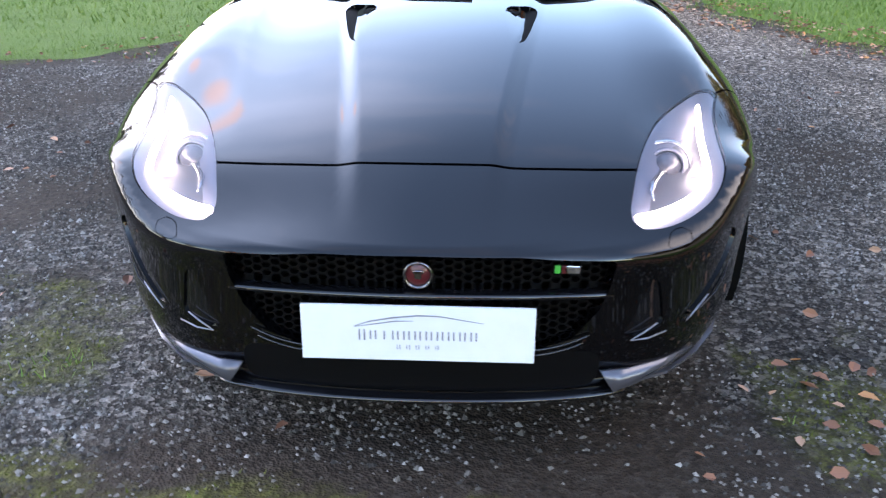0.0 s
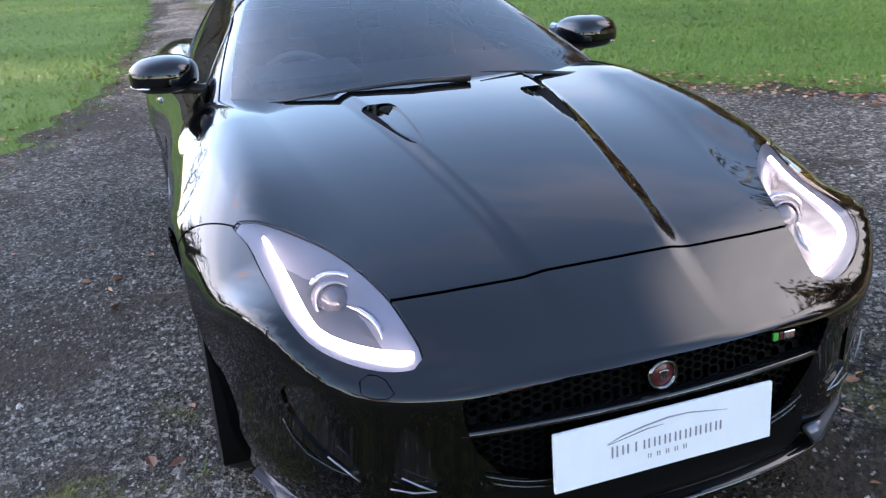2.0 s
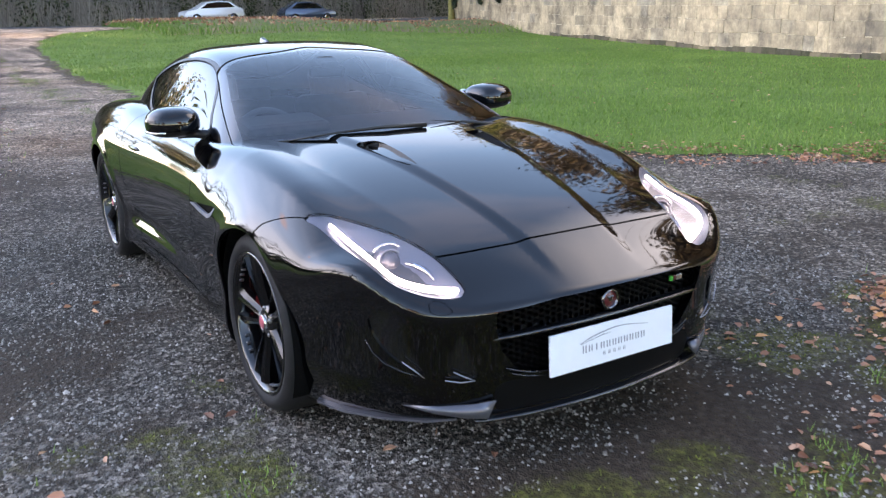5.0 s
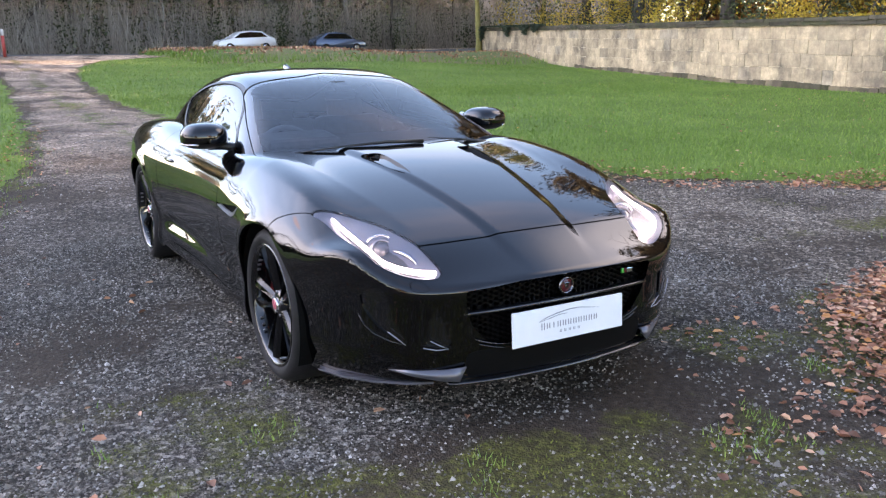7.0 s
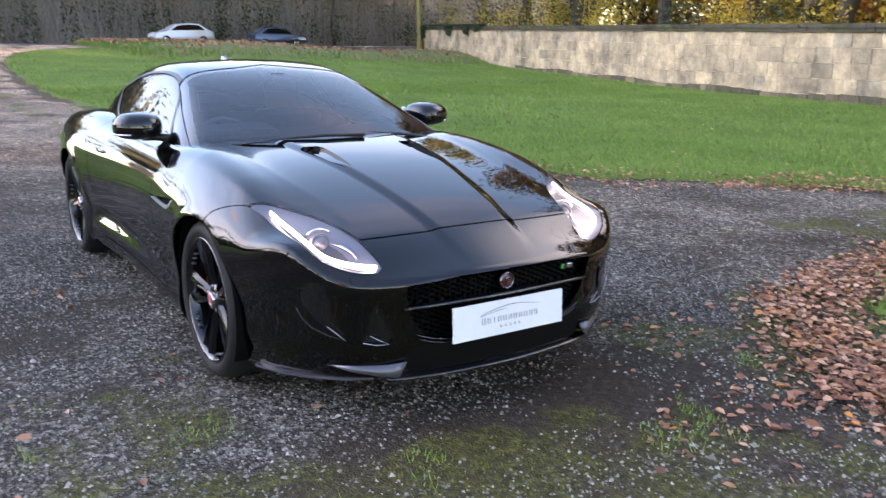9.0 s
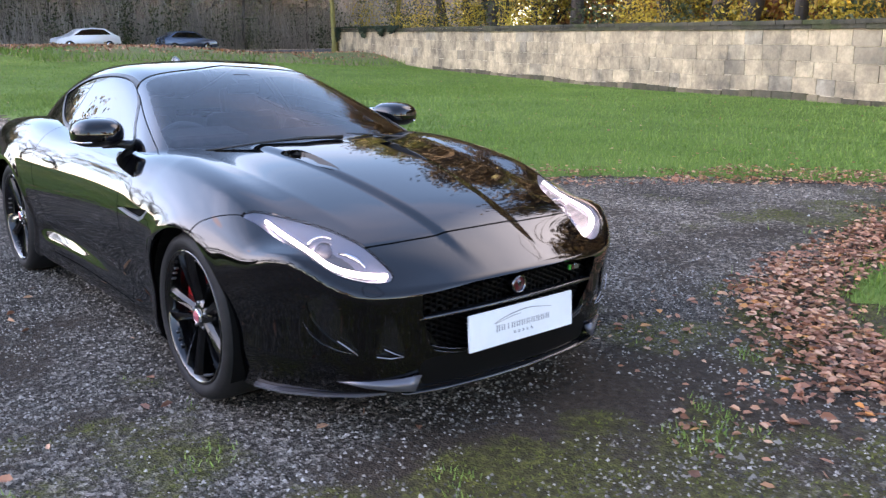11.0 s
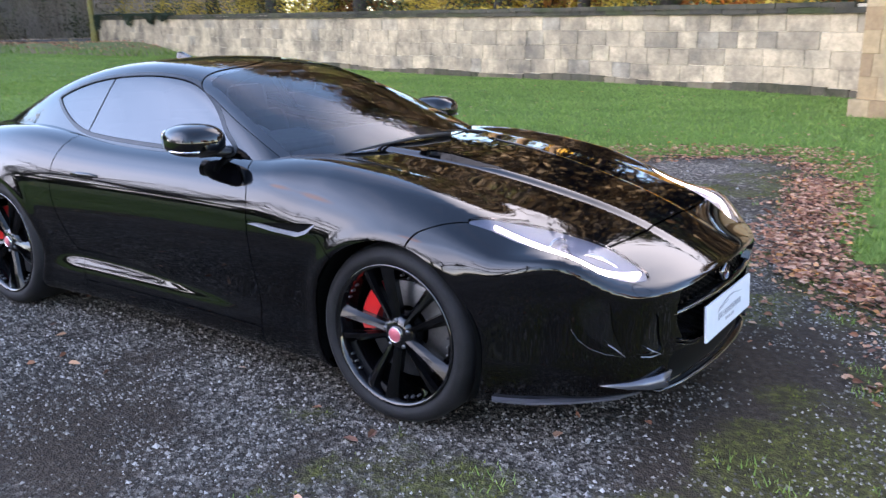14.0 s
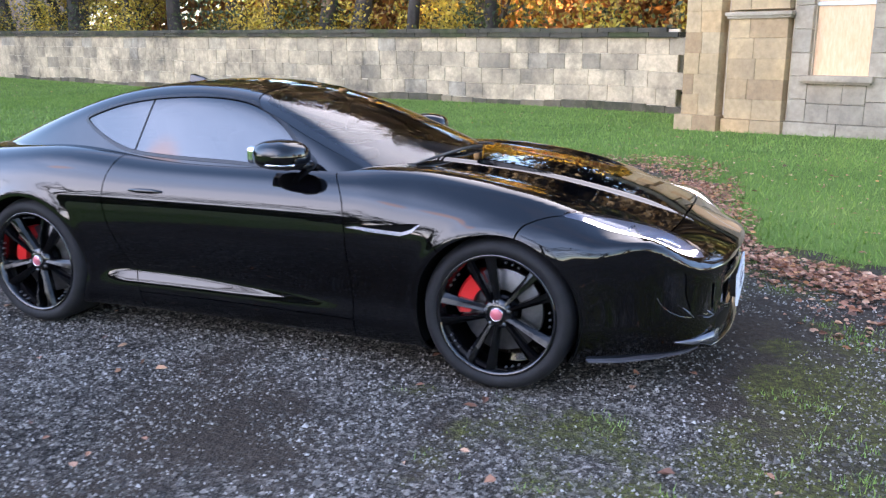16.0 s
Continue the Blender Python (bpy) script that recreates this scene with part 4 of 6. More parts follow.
PALE = grainy("pale_painted_batten", (0.55, 0.53, 0.50), (0.68, 0.66, 0.62), 20, 0.7, 0.2, 0.003)
bm = bmesh.new()
box(bm, (1.0, 0.02, 1.27), b_pose(2.98, -0.22, 1.60), 0.003)
part("window_board", bm, BOARD, house, "orange plywood sheet over the window")
bm = bmesh.new()
box(bm, (1.0, 0.02, 1.00), b_pose(2.98, -0.225, 2.78), 0.003)
part("window_board", bm, BOARD, house, "orange plywood sheet over the window")
bm = bmesh.new()
box(bm, (1.02, 0.035, 0.07), b_pose(2.98, -0.20, 2.24), 0.004)
part("batten", bm, PALE, house)

# ---- trees, shrubs, road ----
BARK = grainy("grey_brown_bark", (0.028, 0.022, 0.018), (0.075, 0.060, 0.048), 8, 0.9, 0.8, 0.03)
PALE_BARK = grainy("pale_bark", (0.20, 0.175, 0.15), (0.38, 0.34, 0.29), 6, 0.9, 0.6, 0.02)


def leaf_mat(name, stops):
    m = material(name, rough=0.6)
    r = ramp(m, stops)
    g = m.node_tree.nodes.new("ShaderNodeNewGeometry")
    link(m, blend(m, 0.45, g.outputs["Random Per Island"], noise_of(m, 0.35, 3)), r.inputs["Fac"])
    tr = m.node_tree.nodes.new("ShaderNodeBsdfTranslucent")
    mx = m.node_tree.nodes.new("ShaderNodeMixShader")
    mx.inputs["Fac"].default_value = 0.35
    link(m, r.outputs["Color"], bsdf(m).inputs["Base Color"])
    link(m, r.outputs["Color"], tr.inputs["Color"])
    link(m, bsdf(m).outputs["BSDF"], mx.inputs[1])
    link(m, tr.outputs["BSDF"], mx.inputs[2])
    link(m, mx.outputs["Shader"], m.node_tree.nodes["Material Output"].inputs["Surface"])
    return m


GOLD = leaf_mat("golden_leaves", [(0.2, (0.18, 0.13, 0.025)), (0.45, (0.46, 0.31, 0.04)), (0.7, (0.66, 0.47, 0.06)), (0.9, (0.34, 0.34, 0.07))])
RUST = leaf_mat("russet_leaves", [(0.2, (0.12, 0.05, 0.015)), (0.5, (0.32, 0.12, 0.03)), (0.8, (0.45, 0.20, 0.05))])
OLIVE = leaf_mat("dull_green_leaves", [(0.2, (0.025, 0.035, 0.014)), (0.5, (0.055, 0.075, 0.026)), (0.8, (0.11, 0.12, 0.04))])
THICKET = leaf_mat("bare_thicket", [(0.2, (0.13, 0.115, 0.09)), (0.45, (0.34, 0.30, 0.24)), (0.6, (0.24, 0.27, 0.14)), (0.75, (0.48, 0.41, 0.31)), (0.95, (0.50, 0.36, 0.17))])
tree_rng = np.random.default_rng(21)


def leaf_mesh(centres, size, flat=0.0):
    n = len(centres)
    a = tree_rng.normal(size=(n, 3))
    a /= np.linalg.norm(a, axis=1, keepdims=True)
    b = np.cross(a, tree_rng.normal(size=(n, 3)))
    b /= np.linalg.norm(b, axis=1, keepdims=True)
    s = size * tree_rng.uniform(0.6, 1.3, n)[:, None]
    v = np.stack((centres - a * s * 0.6, centres + b * s * 0.35, centres + a * s * 0.6, centres - b * s * 0.35), 1)
    return v.reshape(-1, 3), np.arange(4 * n).reshape(n, 4).tolist()


def limb_points(start, way, length, bends, droop, sway=0.22):
    p, d, out = np.array(start, float), np.array(way, float), []
    out.append(p.copy())
    for _ in range(bends):
        d = d + tree_rng.normal(0, sway, 3) + (0, 0, droop)
        d /= np.linalg.norm(d)
        p = p + d * length / bends
        out.append(p.copy())
    return out, d


def make_tree(name, x, y, height, girth_r, leafy, leaf_n, leaf_size, label, bark=BARK, crown_from=0.25, twigs=2, spread_r=0.30, low=2, lean=0.05, walled=False):
    g = gz(x, y)
    tree = tagged(anchor(name, Matrix.Translation((x, y, g))), label, "tree")
    bm = bmesh.new()
    trunk, _ = limb_points((0, 0, -0.15), (tree_rng.normal(0, lean), tree_rng.normal(0, lean), 1), height * 0.72, 7, 0.12, 4.4 * lean)
    tube(bm, trunk, [girth_r * (1.25 if i == 0 else 1) * (1 - 0.10 * i) for i in range(8)], 9)
    tips = []
    for i in range(9):
        k = low + int(i * (8 - low) / 9)
        a = tree_rng.uniform(0, math.tau)
        up = tree_rng.uniform(0.35, 0.9)
        base = trunk[min(k, 7)]
        if base[2] < height * crown_from * 0.8:
            base = trunk[4]
        pts, d = limb_points(base, (math.cos(a), math.sin(a), up), height * spread_r * tree_rng.uniform(0.8, 1.2), 4, 0.06)
        r0 = girth_r * 0.38
        tube(bm, pts, [r0, r0 * 0.8, r0 * 0.6, r0 * 0.4, r0 * 0.22], 6)
        tips += pts[2:]
        for q in pts[1:]:
            for _ in range(twigs):
                w = d + tree_rng.normal(0, 0.75, 3)
                w /= np.linalg.norm(w)
                sub, _ = limb_points(q, w, height * 0.13 * tree_rng.uniform(0.6, 1.2), 3, 0.03)
                tube(bm, sub, [r0 * 0.35, r0 * 0.25, r0 * 0.16, r0 * 0.06], 4)
                tips += sub[1:]
                for _ in range(twigs - 1):
                    w2 = w + tree_rng.normal(0, 0.7, 3)
                    w2 /= np.linalg.norm(w2)
                    sub2, _ = limb_points(sub[2], w2, height * 0.07, 2, 0.0)
                    tube(bm, sub2, [r0 * 0.14, r0 * 0.10, r0 * 0.04], 3)
    part("trunk", bm, bark, tree, "", True)
    if leafy:
        tips = np.array(tips)
        c = tips[tree_rng.integers(0, len(tips), leaf_n)] + tree_rng.normal(0, height * 0.035, (leaf_n, 3))
        if walled:
            out = (c[:, 0] + x - WALL_A.x) * wall_out.x + (c[:, 1] + y - WALL_A.y) * wall_out.y
            c = c[out < -1.0]
        v, f = leaf_mesh(c, leaf_size)
        mesh_part("crown", v, f, leafy, tree, "", smooth=False)
    return tree


def shrubs(name, spots, leafy, n, size, label, category="shrubs", cap=None):
    """spots: rows of x, y, radius, height."""
    spots = np.array(spots, float)
    k = tree_rng.integers(0, len(spots), n)
    s = spots[k]
    d = tree_rng.normal(0, 0.45, (n, 3))
    c = np.column_stack((s[:, 0] + d[:, 0] * s[:, 2], s[:, 1] + d[:, 1] * s[:, 2], np.abs(d[:, 2] + 0.45) * s[:, 3]))
    c[:, 2] = np.minimum(c[:, 2], s[:, 3] * 1.2)
    if cap:
        c[:, 2] = np.where(c[:, 2] > cap, cap * tree_rng.uniform(0.55, 1.0, n), c[:, 2])
    c[:, 2] += ground_z(c[:, 0], c[:, 1])
    v, f = leaf_mesh(c, size)
    return tagged(mesh_part(name, v, f, leafy, smooth=False), label, category, kind="stuff")


def behind_wall(s, off):
    q = WALL_A + wall_dir * s - wall_out * off
    return q.x, q.y


# the wood behind the wall
DARK = leaf_mat("dark_autumn_leaves", [(0.2, (0.010, 0.009, 0.006)), (0.5, (0.018, 0.015, 0.008)), (0.75, (0.030, 0.020, 0.008)), (0.95, (0.06, 0.036, 0.010))])
LABELS = {"golden_leaves": "autumn tree with golden leaves behind the wall", "dark_autumn_leaves": "tall autumn tree with dark brown leaves behind the wall", "dull_green_leaves": "tall tree with dull green leaves behind the wall"}
for i in range(28):
    s = -14 + 70 * (i + tree_rng.uniform(0.1, 0.9)) / 28
    tall = i % 3 != 2
    x, y = behind_wall(s, (tree_rng.uniform(4, 9) if tall else tree_rng.uniform(9, 18)) + (9 if s < 7 else 0))
    mat = (DARK, OLIVE, GOLD, DARK, DARK, GOLD)[i % 6]
    rise = np.interp(math.degrees(math.atan2(y - 1, x)), (-15, 5, 12, 22, 32, 38, 44, 53, 60, 75), (30, 40, 40, 37.5, 34, 30, 25, 20.5, 17, 14))
    h = (math.hypot(x, y) * math.tan(radians(rise)) * tree_rng.uniform(0.84, 0.98) + 1.0) if tall else tree_rng.uniform(9, 13)
    tagged(make_tree("tree", x, y, h, tree_rng.uniform(0.24, 0.46), mat, 12500 if tall else 7000, 0.44 if tall else 0.22, LABELS[mat.name], BARK, 0.4 if tall else 0.2, 2, lean=0.03, walled=True), group="trees behind the wall")
rows = []
for i in range(70):
    s = -8 + 68 * i / 70 + tree_rng.uniform(-0.5, 0.5)
    x, y = behind_wall(s, tree_rng.uniform(2.0, 7))
    rows.append((x, y, tree_rng.uniform(0.8, 1.7), tree_rng.uniform(2.0, 5.2)))
shrubs("shrubs", rows[::2], GOLD, 40000, 0.13, "golden and green shrubs behind the wall")
shrubs("shrubs", rows[1::2], OLIVE, 18000, 0.15, "dull green shrubs behind the wall")
rows = [(*behind_wall(-8 + 70 * i / 40, 20 + tree_rng.uniform(-3, 3)), 2.4, tree_rng.uniform(6, 10)) for i in range(40)]
shrubs("undergrowth", rows, RUST, 22000, 0.5, "russet undergrowth deep in the wood")

# the dark wood beyond the road
for i in range(46):
    x = -14 + 56 * (i + tree_rng.uniform(0, 1)) / 46
    y = tree_rng.uniform(65, 73)
    tagged(make_tree("bare_tree", x, y, tree_rng.uniform(13, 19), tree_rng.uniform(0.07, 0.22), THICKET if i % 3 else OLIVE, 900, 0.5, "slim bare tree in the dark wood beyond the road", PALE_BARK if i % 3 != 1 else BARK, 0.3, 1), group="trees beyond the road")
rows = [(-16 + 64 * i / 90 + tree_rng.uniform(-1, 1), tree_rng.uniform(66, 74), 1.6, tree_rng.uniform(3.5, 8.5)) for i in range(90)]
shrubs("thicket", rows, THICKET, 30000, 0.26, "dense leafless brown thicket beyond the road")
rows = [(-16 + 64 * i / 60 + tree_rng.uniform(-1, 1), tree_rng.uniform(64.5, 68), 0.9, tree_rng.uniform(0.8, 4.0)) for i in range(60)]
shrubs("thicket", rows, OLIVE, 14000, 0.20, "low dark green bramble along the road")
TWIG = leaf_mat("grey_twigs", [(0.1, (0.17, 0.14, 0.12)), (0.5, (0.36, 0.31, 0.26)), (0.9, (0.58, 0.52, 0.44))])
n = 8600
base = np.column_stack((-16 + 64 * tree_rng.uniform(0, 1, n) ** 1.5, tree_rng.uniform(64.5, 70, n), np.zeros(n)))
base[:, 2] = ground_z(base[:, 0], base[:, 1])
rise = np.column_stack((tree_rng.normal(0, 0.95, n), tree_rng.normal(0, 0.7, n), tree_rng.uniform(1.5, 5.5, n)))
half = np.column_stack((tree_rng.uniform(0.008, 0.03, n), np.zeros(n), np.zeros(n)))
mid = base + rise * 0.55 + tree_rng.normal(0, 0.12, (n, 3))
tv = np.stack((base - half, base + half, mid + half * 0.7, mid - half * 0.7, base + rise), 1).reshape(-1, 3)
k5 = 5 * np.arange(n)[:, None]
tf = (k5 + (0, 1, 2, 3)).tolist() + (k5 + (3, 2, 4)).tolist()
tagged(mesh_part("saplings", tv, tf, TWIG, smooth=False), "thin grey saplings at the edge of the wood", "saplings", kind="stuff")
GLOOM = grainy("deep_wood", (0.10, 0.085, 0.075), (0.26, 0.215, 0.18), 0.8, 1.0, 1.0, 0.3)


def self_lit(m, strength):
    """Makes a backdrop glow, imitating light filtered through a far wood from behind."""
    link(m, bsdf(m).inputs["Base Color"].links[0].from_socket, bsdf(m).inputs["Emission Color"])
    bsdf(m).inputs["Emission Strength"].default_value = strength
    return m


# emission on the backdrop sheet lifts the wood beyond the road
self_lit(GLOOM, 0.07)
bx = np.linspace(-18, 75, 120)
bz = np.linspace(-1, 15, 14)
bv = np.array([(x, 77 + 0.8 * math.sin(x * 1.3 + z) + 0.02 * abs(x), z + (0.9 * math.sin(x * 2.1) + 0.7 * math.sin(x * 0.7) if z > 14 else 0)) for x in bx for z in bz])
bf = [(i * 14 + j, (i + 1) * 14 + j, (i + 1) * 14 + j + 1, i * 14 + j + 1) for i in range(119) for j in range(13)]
tagged(mesh_part("backdrop", bv, bf, GLOOM), "dim depth of the wood beyond the road, faintly self-lit", "wood", kind="structure")

# far hedge, and foliage added out of view to block low sun save gaps
def belt(name, y0, y1, low, high, n, size, label, gaps=()):
    """A loose screen of foliage along x = -110; gaps are rows of y, half width, from height, to height."""
    c = np.column_stack((-110 + tree_rng.normal(0, 1.3, n), tree_rng.uniform(y0, y1, n), low + (high - low) * tree_rng.uniform(0, 1, n)))
    crest = high * (0.88 + 0.16 * fine_noise(c[:, 1], 0 * c[:, 1], 9.0, 41))
    keep = c[:, 2] < crest
    for y, half_w, z0, z1 in gaps:
        keep &= ~((np.abs(c[:, 1] - y) < half_w) & (c[:, 2] > z0) & (c[:, 2] < z1))
    v, f = leaf_mesh(c[keep], size)
    return tagged(mesh_part(name, v, f, OLIVE, smooth=False), label, "hedge", kind="stuff")


# openings in the added belt that let sun patches reach track and lawn
SUN_GAPS = ((101, 2.2, 10.6, 12.9), (114.5, 1.9, 10.8, 13.2), (119.0, 1.3, 10.8, 13.2), (132.7, 2.2, 10.8, 13.7), (141, 3.0, 10.6, 14.0))
belt("shade_belt", 66, 142, -0.5, 20.0, 28000, 1.3, "dark foliage belt added out of view to block the low sun", SUN_GAPS)
belt("shade_belt", 142, 168, -0.5, 10.5, 5500, 1.3, "lower stretch of the added sun-blocking belt")
belt("shade_boughs", 140, 170, 14.4, 20.0, 6000, 1.3, "dark foliage added above an open stretch to block the sun")
belt("shade_belt", 168, 204, -0.5, 20.0, 12000, 1.3, "dark foliage belt added out of view to block the low sun")
belt("far_hedge", -170, 66, -0.5, 3.0, 9000, 1.2, "low dark hedge far across the open ground")
for i in range(17):
    make_tree("bare_tree", -25 + tree_rng.uniform(-4, 4), -22 + 4.8 * i + tree_rng.uniform(-1, 1), tree_rng.uniform(11, 16), tree_rng.uniform(0.34, 0.55), None, 0, 0, "spreading leafless tree on the open side of the drive", BARK, 0.2, 3, 0.36)
for x, y in ((22.5, -3.5), (24.0, -9.0), (20.0, -14.0)):
    make_tree("tree", x, y, tree_rng.uniform(11, 13), 0.3, DARK, 7000, 0.4, "tall dark tree standing behind the building", BARK, 0.2, 2)
for i in range(5):
    make_tree("tree", tree_rng.uniform(-25, 20), -30 + tree_rng.uniform(-6, 3), tree_rng.uniform(10, 15), 0.28, RUST, 2600, 0.45, "autumn tree with thinning russet leaves", BARK, 0.2, 2)

# backdrop behind the wall, also with a faint emission of its own
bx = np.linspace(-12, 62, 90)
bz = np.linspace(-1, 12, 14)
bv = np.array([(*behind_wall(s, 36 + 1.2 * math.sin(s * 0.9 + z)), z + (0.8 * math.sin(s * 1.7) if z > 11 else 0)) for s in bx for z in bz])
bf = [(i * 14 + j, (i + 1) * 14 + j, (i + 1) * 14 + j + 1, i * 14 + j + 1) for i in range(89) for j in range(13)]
tagged(mesh_part("backdrop", bv, bf, self_lit(grainy("deep_autumn_wood", (0.12, 0.075, 0.03), (0.46, 0.31, 0.10), 0.9, 1.0, 1.0, 0.3), 0.06)), "dim golden depth of the wood behind the wall, faintly self-lit", "wood", kind="structure")

# ivy over the wall's far end
IVY = leaf_mat("dark_ivy", [(0.2, (0.018, 0.035, 0.022)), (0.6, (0.04, 0.065, 0.036)), (0.9, (0.075, 0.10, 0.05))])
spots = []
for _ in range(7200):
    s = tree_rng.uniform(41.0, 56.8)
    hang = 0.04 + 4.6 * max(0.0, float(fine_noise(s, 0.0, 1.5, 55, 2)) - 0.50) * (0.35 + (s - 41) / 20)
    if tree_rng.uniform(0, 1) > 0.15 + hang:
        continue
    q = WALL_A + wall_dir * s + wall_out * tree_rng.uniform(0.08, 0.34)
    spots.append((q.x, q.y, wall_top(s) + 0.10 - hang * tree_rng.uniform(0, 1) ** 1.3))
ov, of = leaf_mesh(np.array(spots), 0.12)
tagged(mesh_part("ivy", ov, of, IVY, smooth=False), "dark green ivy hanging over the wall", "ivy", kind="stuff")

# red and white marker post by the track's end
marker = tagged(anchor("marker_post", Matrix.Translation((1.0, 56.0, gz(1.0, 56.0)))), "slim red and white marker post by the road", "post")
bm = bmesh.new()
tube(bm, [(0, 0, -0.1), (0, 0, 0.6), (0, 0, 1.25)], 0.09, 8)
part("post", bm, material("faded_red_paint", (0.42, 0.05, 0.04), 0.5), marker, "faded red post", True)
bm = bmesh.new()
tube(bm, [(0, 0, 1.25), (0, 0, 1.5), (0, 0, 1.62)], [0.09, 0.09, 0.06], 8)
part("post_head", bm, PALE, marker, "white post head", True)

# road, verge and posts
ASPHALT = grainy("asphalt", (0.040, 0.040, 0.043), (0.075, 0.074, 0.075), 30, 0.85, 0.3, 0.005)
VERGE = material("leafy_verge", rough=0.9)
_v = ramp(VERGE, [(0.36, (0.070, 0.105, 0.024)), (0.50, (0.115, 0.135, 0.034)), (0.58, (0.17, 0.12, 0.05)), (0.68, (0.34, 0.20, 0.075))])
link(VERGE, blend(VERGE, 0.5, noise_of(VERGE, 0.3, 5), noise_of(VERGE, 2.5, 5, 0.8)), _v.inputs["Fac"])
link(VERGE, _v.outputs["Color"], bsdf(VERGE).inputs["Base Color"])
bump(VERGE, noise_of(VERGE, 14, 5), 0.8, 0.06)


def strip(name, y0, y1, x0, x1, lift, mat, label, category, crown=0.0):
    xs, ys = np.linspace(x0, x1, 60), np.linspace(y0, y1, 8)
    v = np.array([(x, y, float(ground_z(x, y)) + lift + crown * math.sin(math.pi * (y - y0) / (y1 - y0)) * float(step(0, 7, min(x - x0, x1 - x)))) for x in xs for y in ys])
    f = [(i * 8 + j, (i + 1) * 8 + j, (i + 1) * 8 + j + 1, i * 8 + j + 1) for i in range(59) for j in range(7)]
    return tagged(mesh_part(name, v, f, mat), label, category, kind="structure")


strip("road", 57.2, 63.0, -90, 90, 0.012, ASPHALT, "grey country road along the wood", "road", 0.05)
strip("verge", 41.0, 57.2, 8.6, 70, 0.02, VERGE, "road verge strewn with fallen leaves", "verge", 0.40)
strip("verge", 51.0, 57.2, -90, -4.0, 0.02, VERGE, "road verge strewn with fallen leaves", "verge", 0.15)
POST = grainy("weathered_post", (0.22, 0.16, 0.09), (0.40, 0.30, 0.18), 12, 0.85, 0.4, 0.01)
bm = bmesh.new()
box(bm, (0.13, 0.13, 0.62), pose(0, 0, 0.29), 0.02)
first = tagged(part("wooden_post", bm, POST), "short weathered wooden post on the verge", "post", "posts along the verge")
first.matrix_world = pose(10.5, 55.6, gz(10.5, 55.6), 0, 2, 0)
for i in range(1, 9):
    x = 10.5 + 3.1 * i
    copy_thing(first, pose(x, 55.6 + 0.15 * math.sin(i * 2.1), gz(x, 55.6), 3 * math.sin(i), 4 * math.cos(i * 1.7), 10 * i))


# two bright trunks at the wall's far end
for x, y in ((34.9, 56.9), (40.9, 57.0)):
    make_tree("tree", x, y, 13, 0.26, GOLD, 1500, 0.4, "autumn tree with a mossy yellow trunk by the road", grainy("mossy_bark", (0.16, 0.13, 0.04), (0.34, 0.28, 0.09), 5, 0.9, 0.6, 0.02), 0.3, 1, 0.25, 4, 0.02)


p = tree_rng.uniform((8.8, 43.0), (34.0, 57.0), (9000, 2))
p = p[fine_noise(p[:, 0], p[:, 1], 2.2, 77) + 0.03 * (p[:, 1] - 50) > tree_rng.uniform(0.25, 0.85, len(p))]
ov, of = leaf_mesh(np.column_stack((p, ground_z(p[:, 0], p[:, 1]) + 0.08 + 0.40 * np.sin(np.pi * (p[:, 1] - 41) / 16.2))), 0.15)
tagged(mesh_part("fallen_leaves", ov, of, LEAF, smooth=False), "orange and brown leaves fallen on the verge", "leaves", kind="stuff")
blades("grass", np.array([q for q in tree_rng.uniform((8.8, 41.0), (34.0, 57.0), (9000, 2))]), 0.42, 0.03, "rough grass on the road verge")


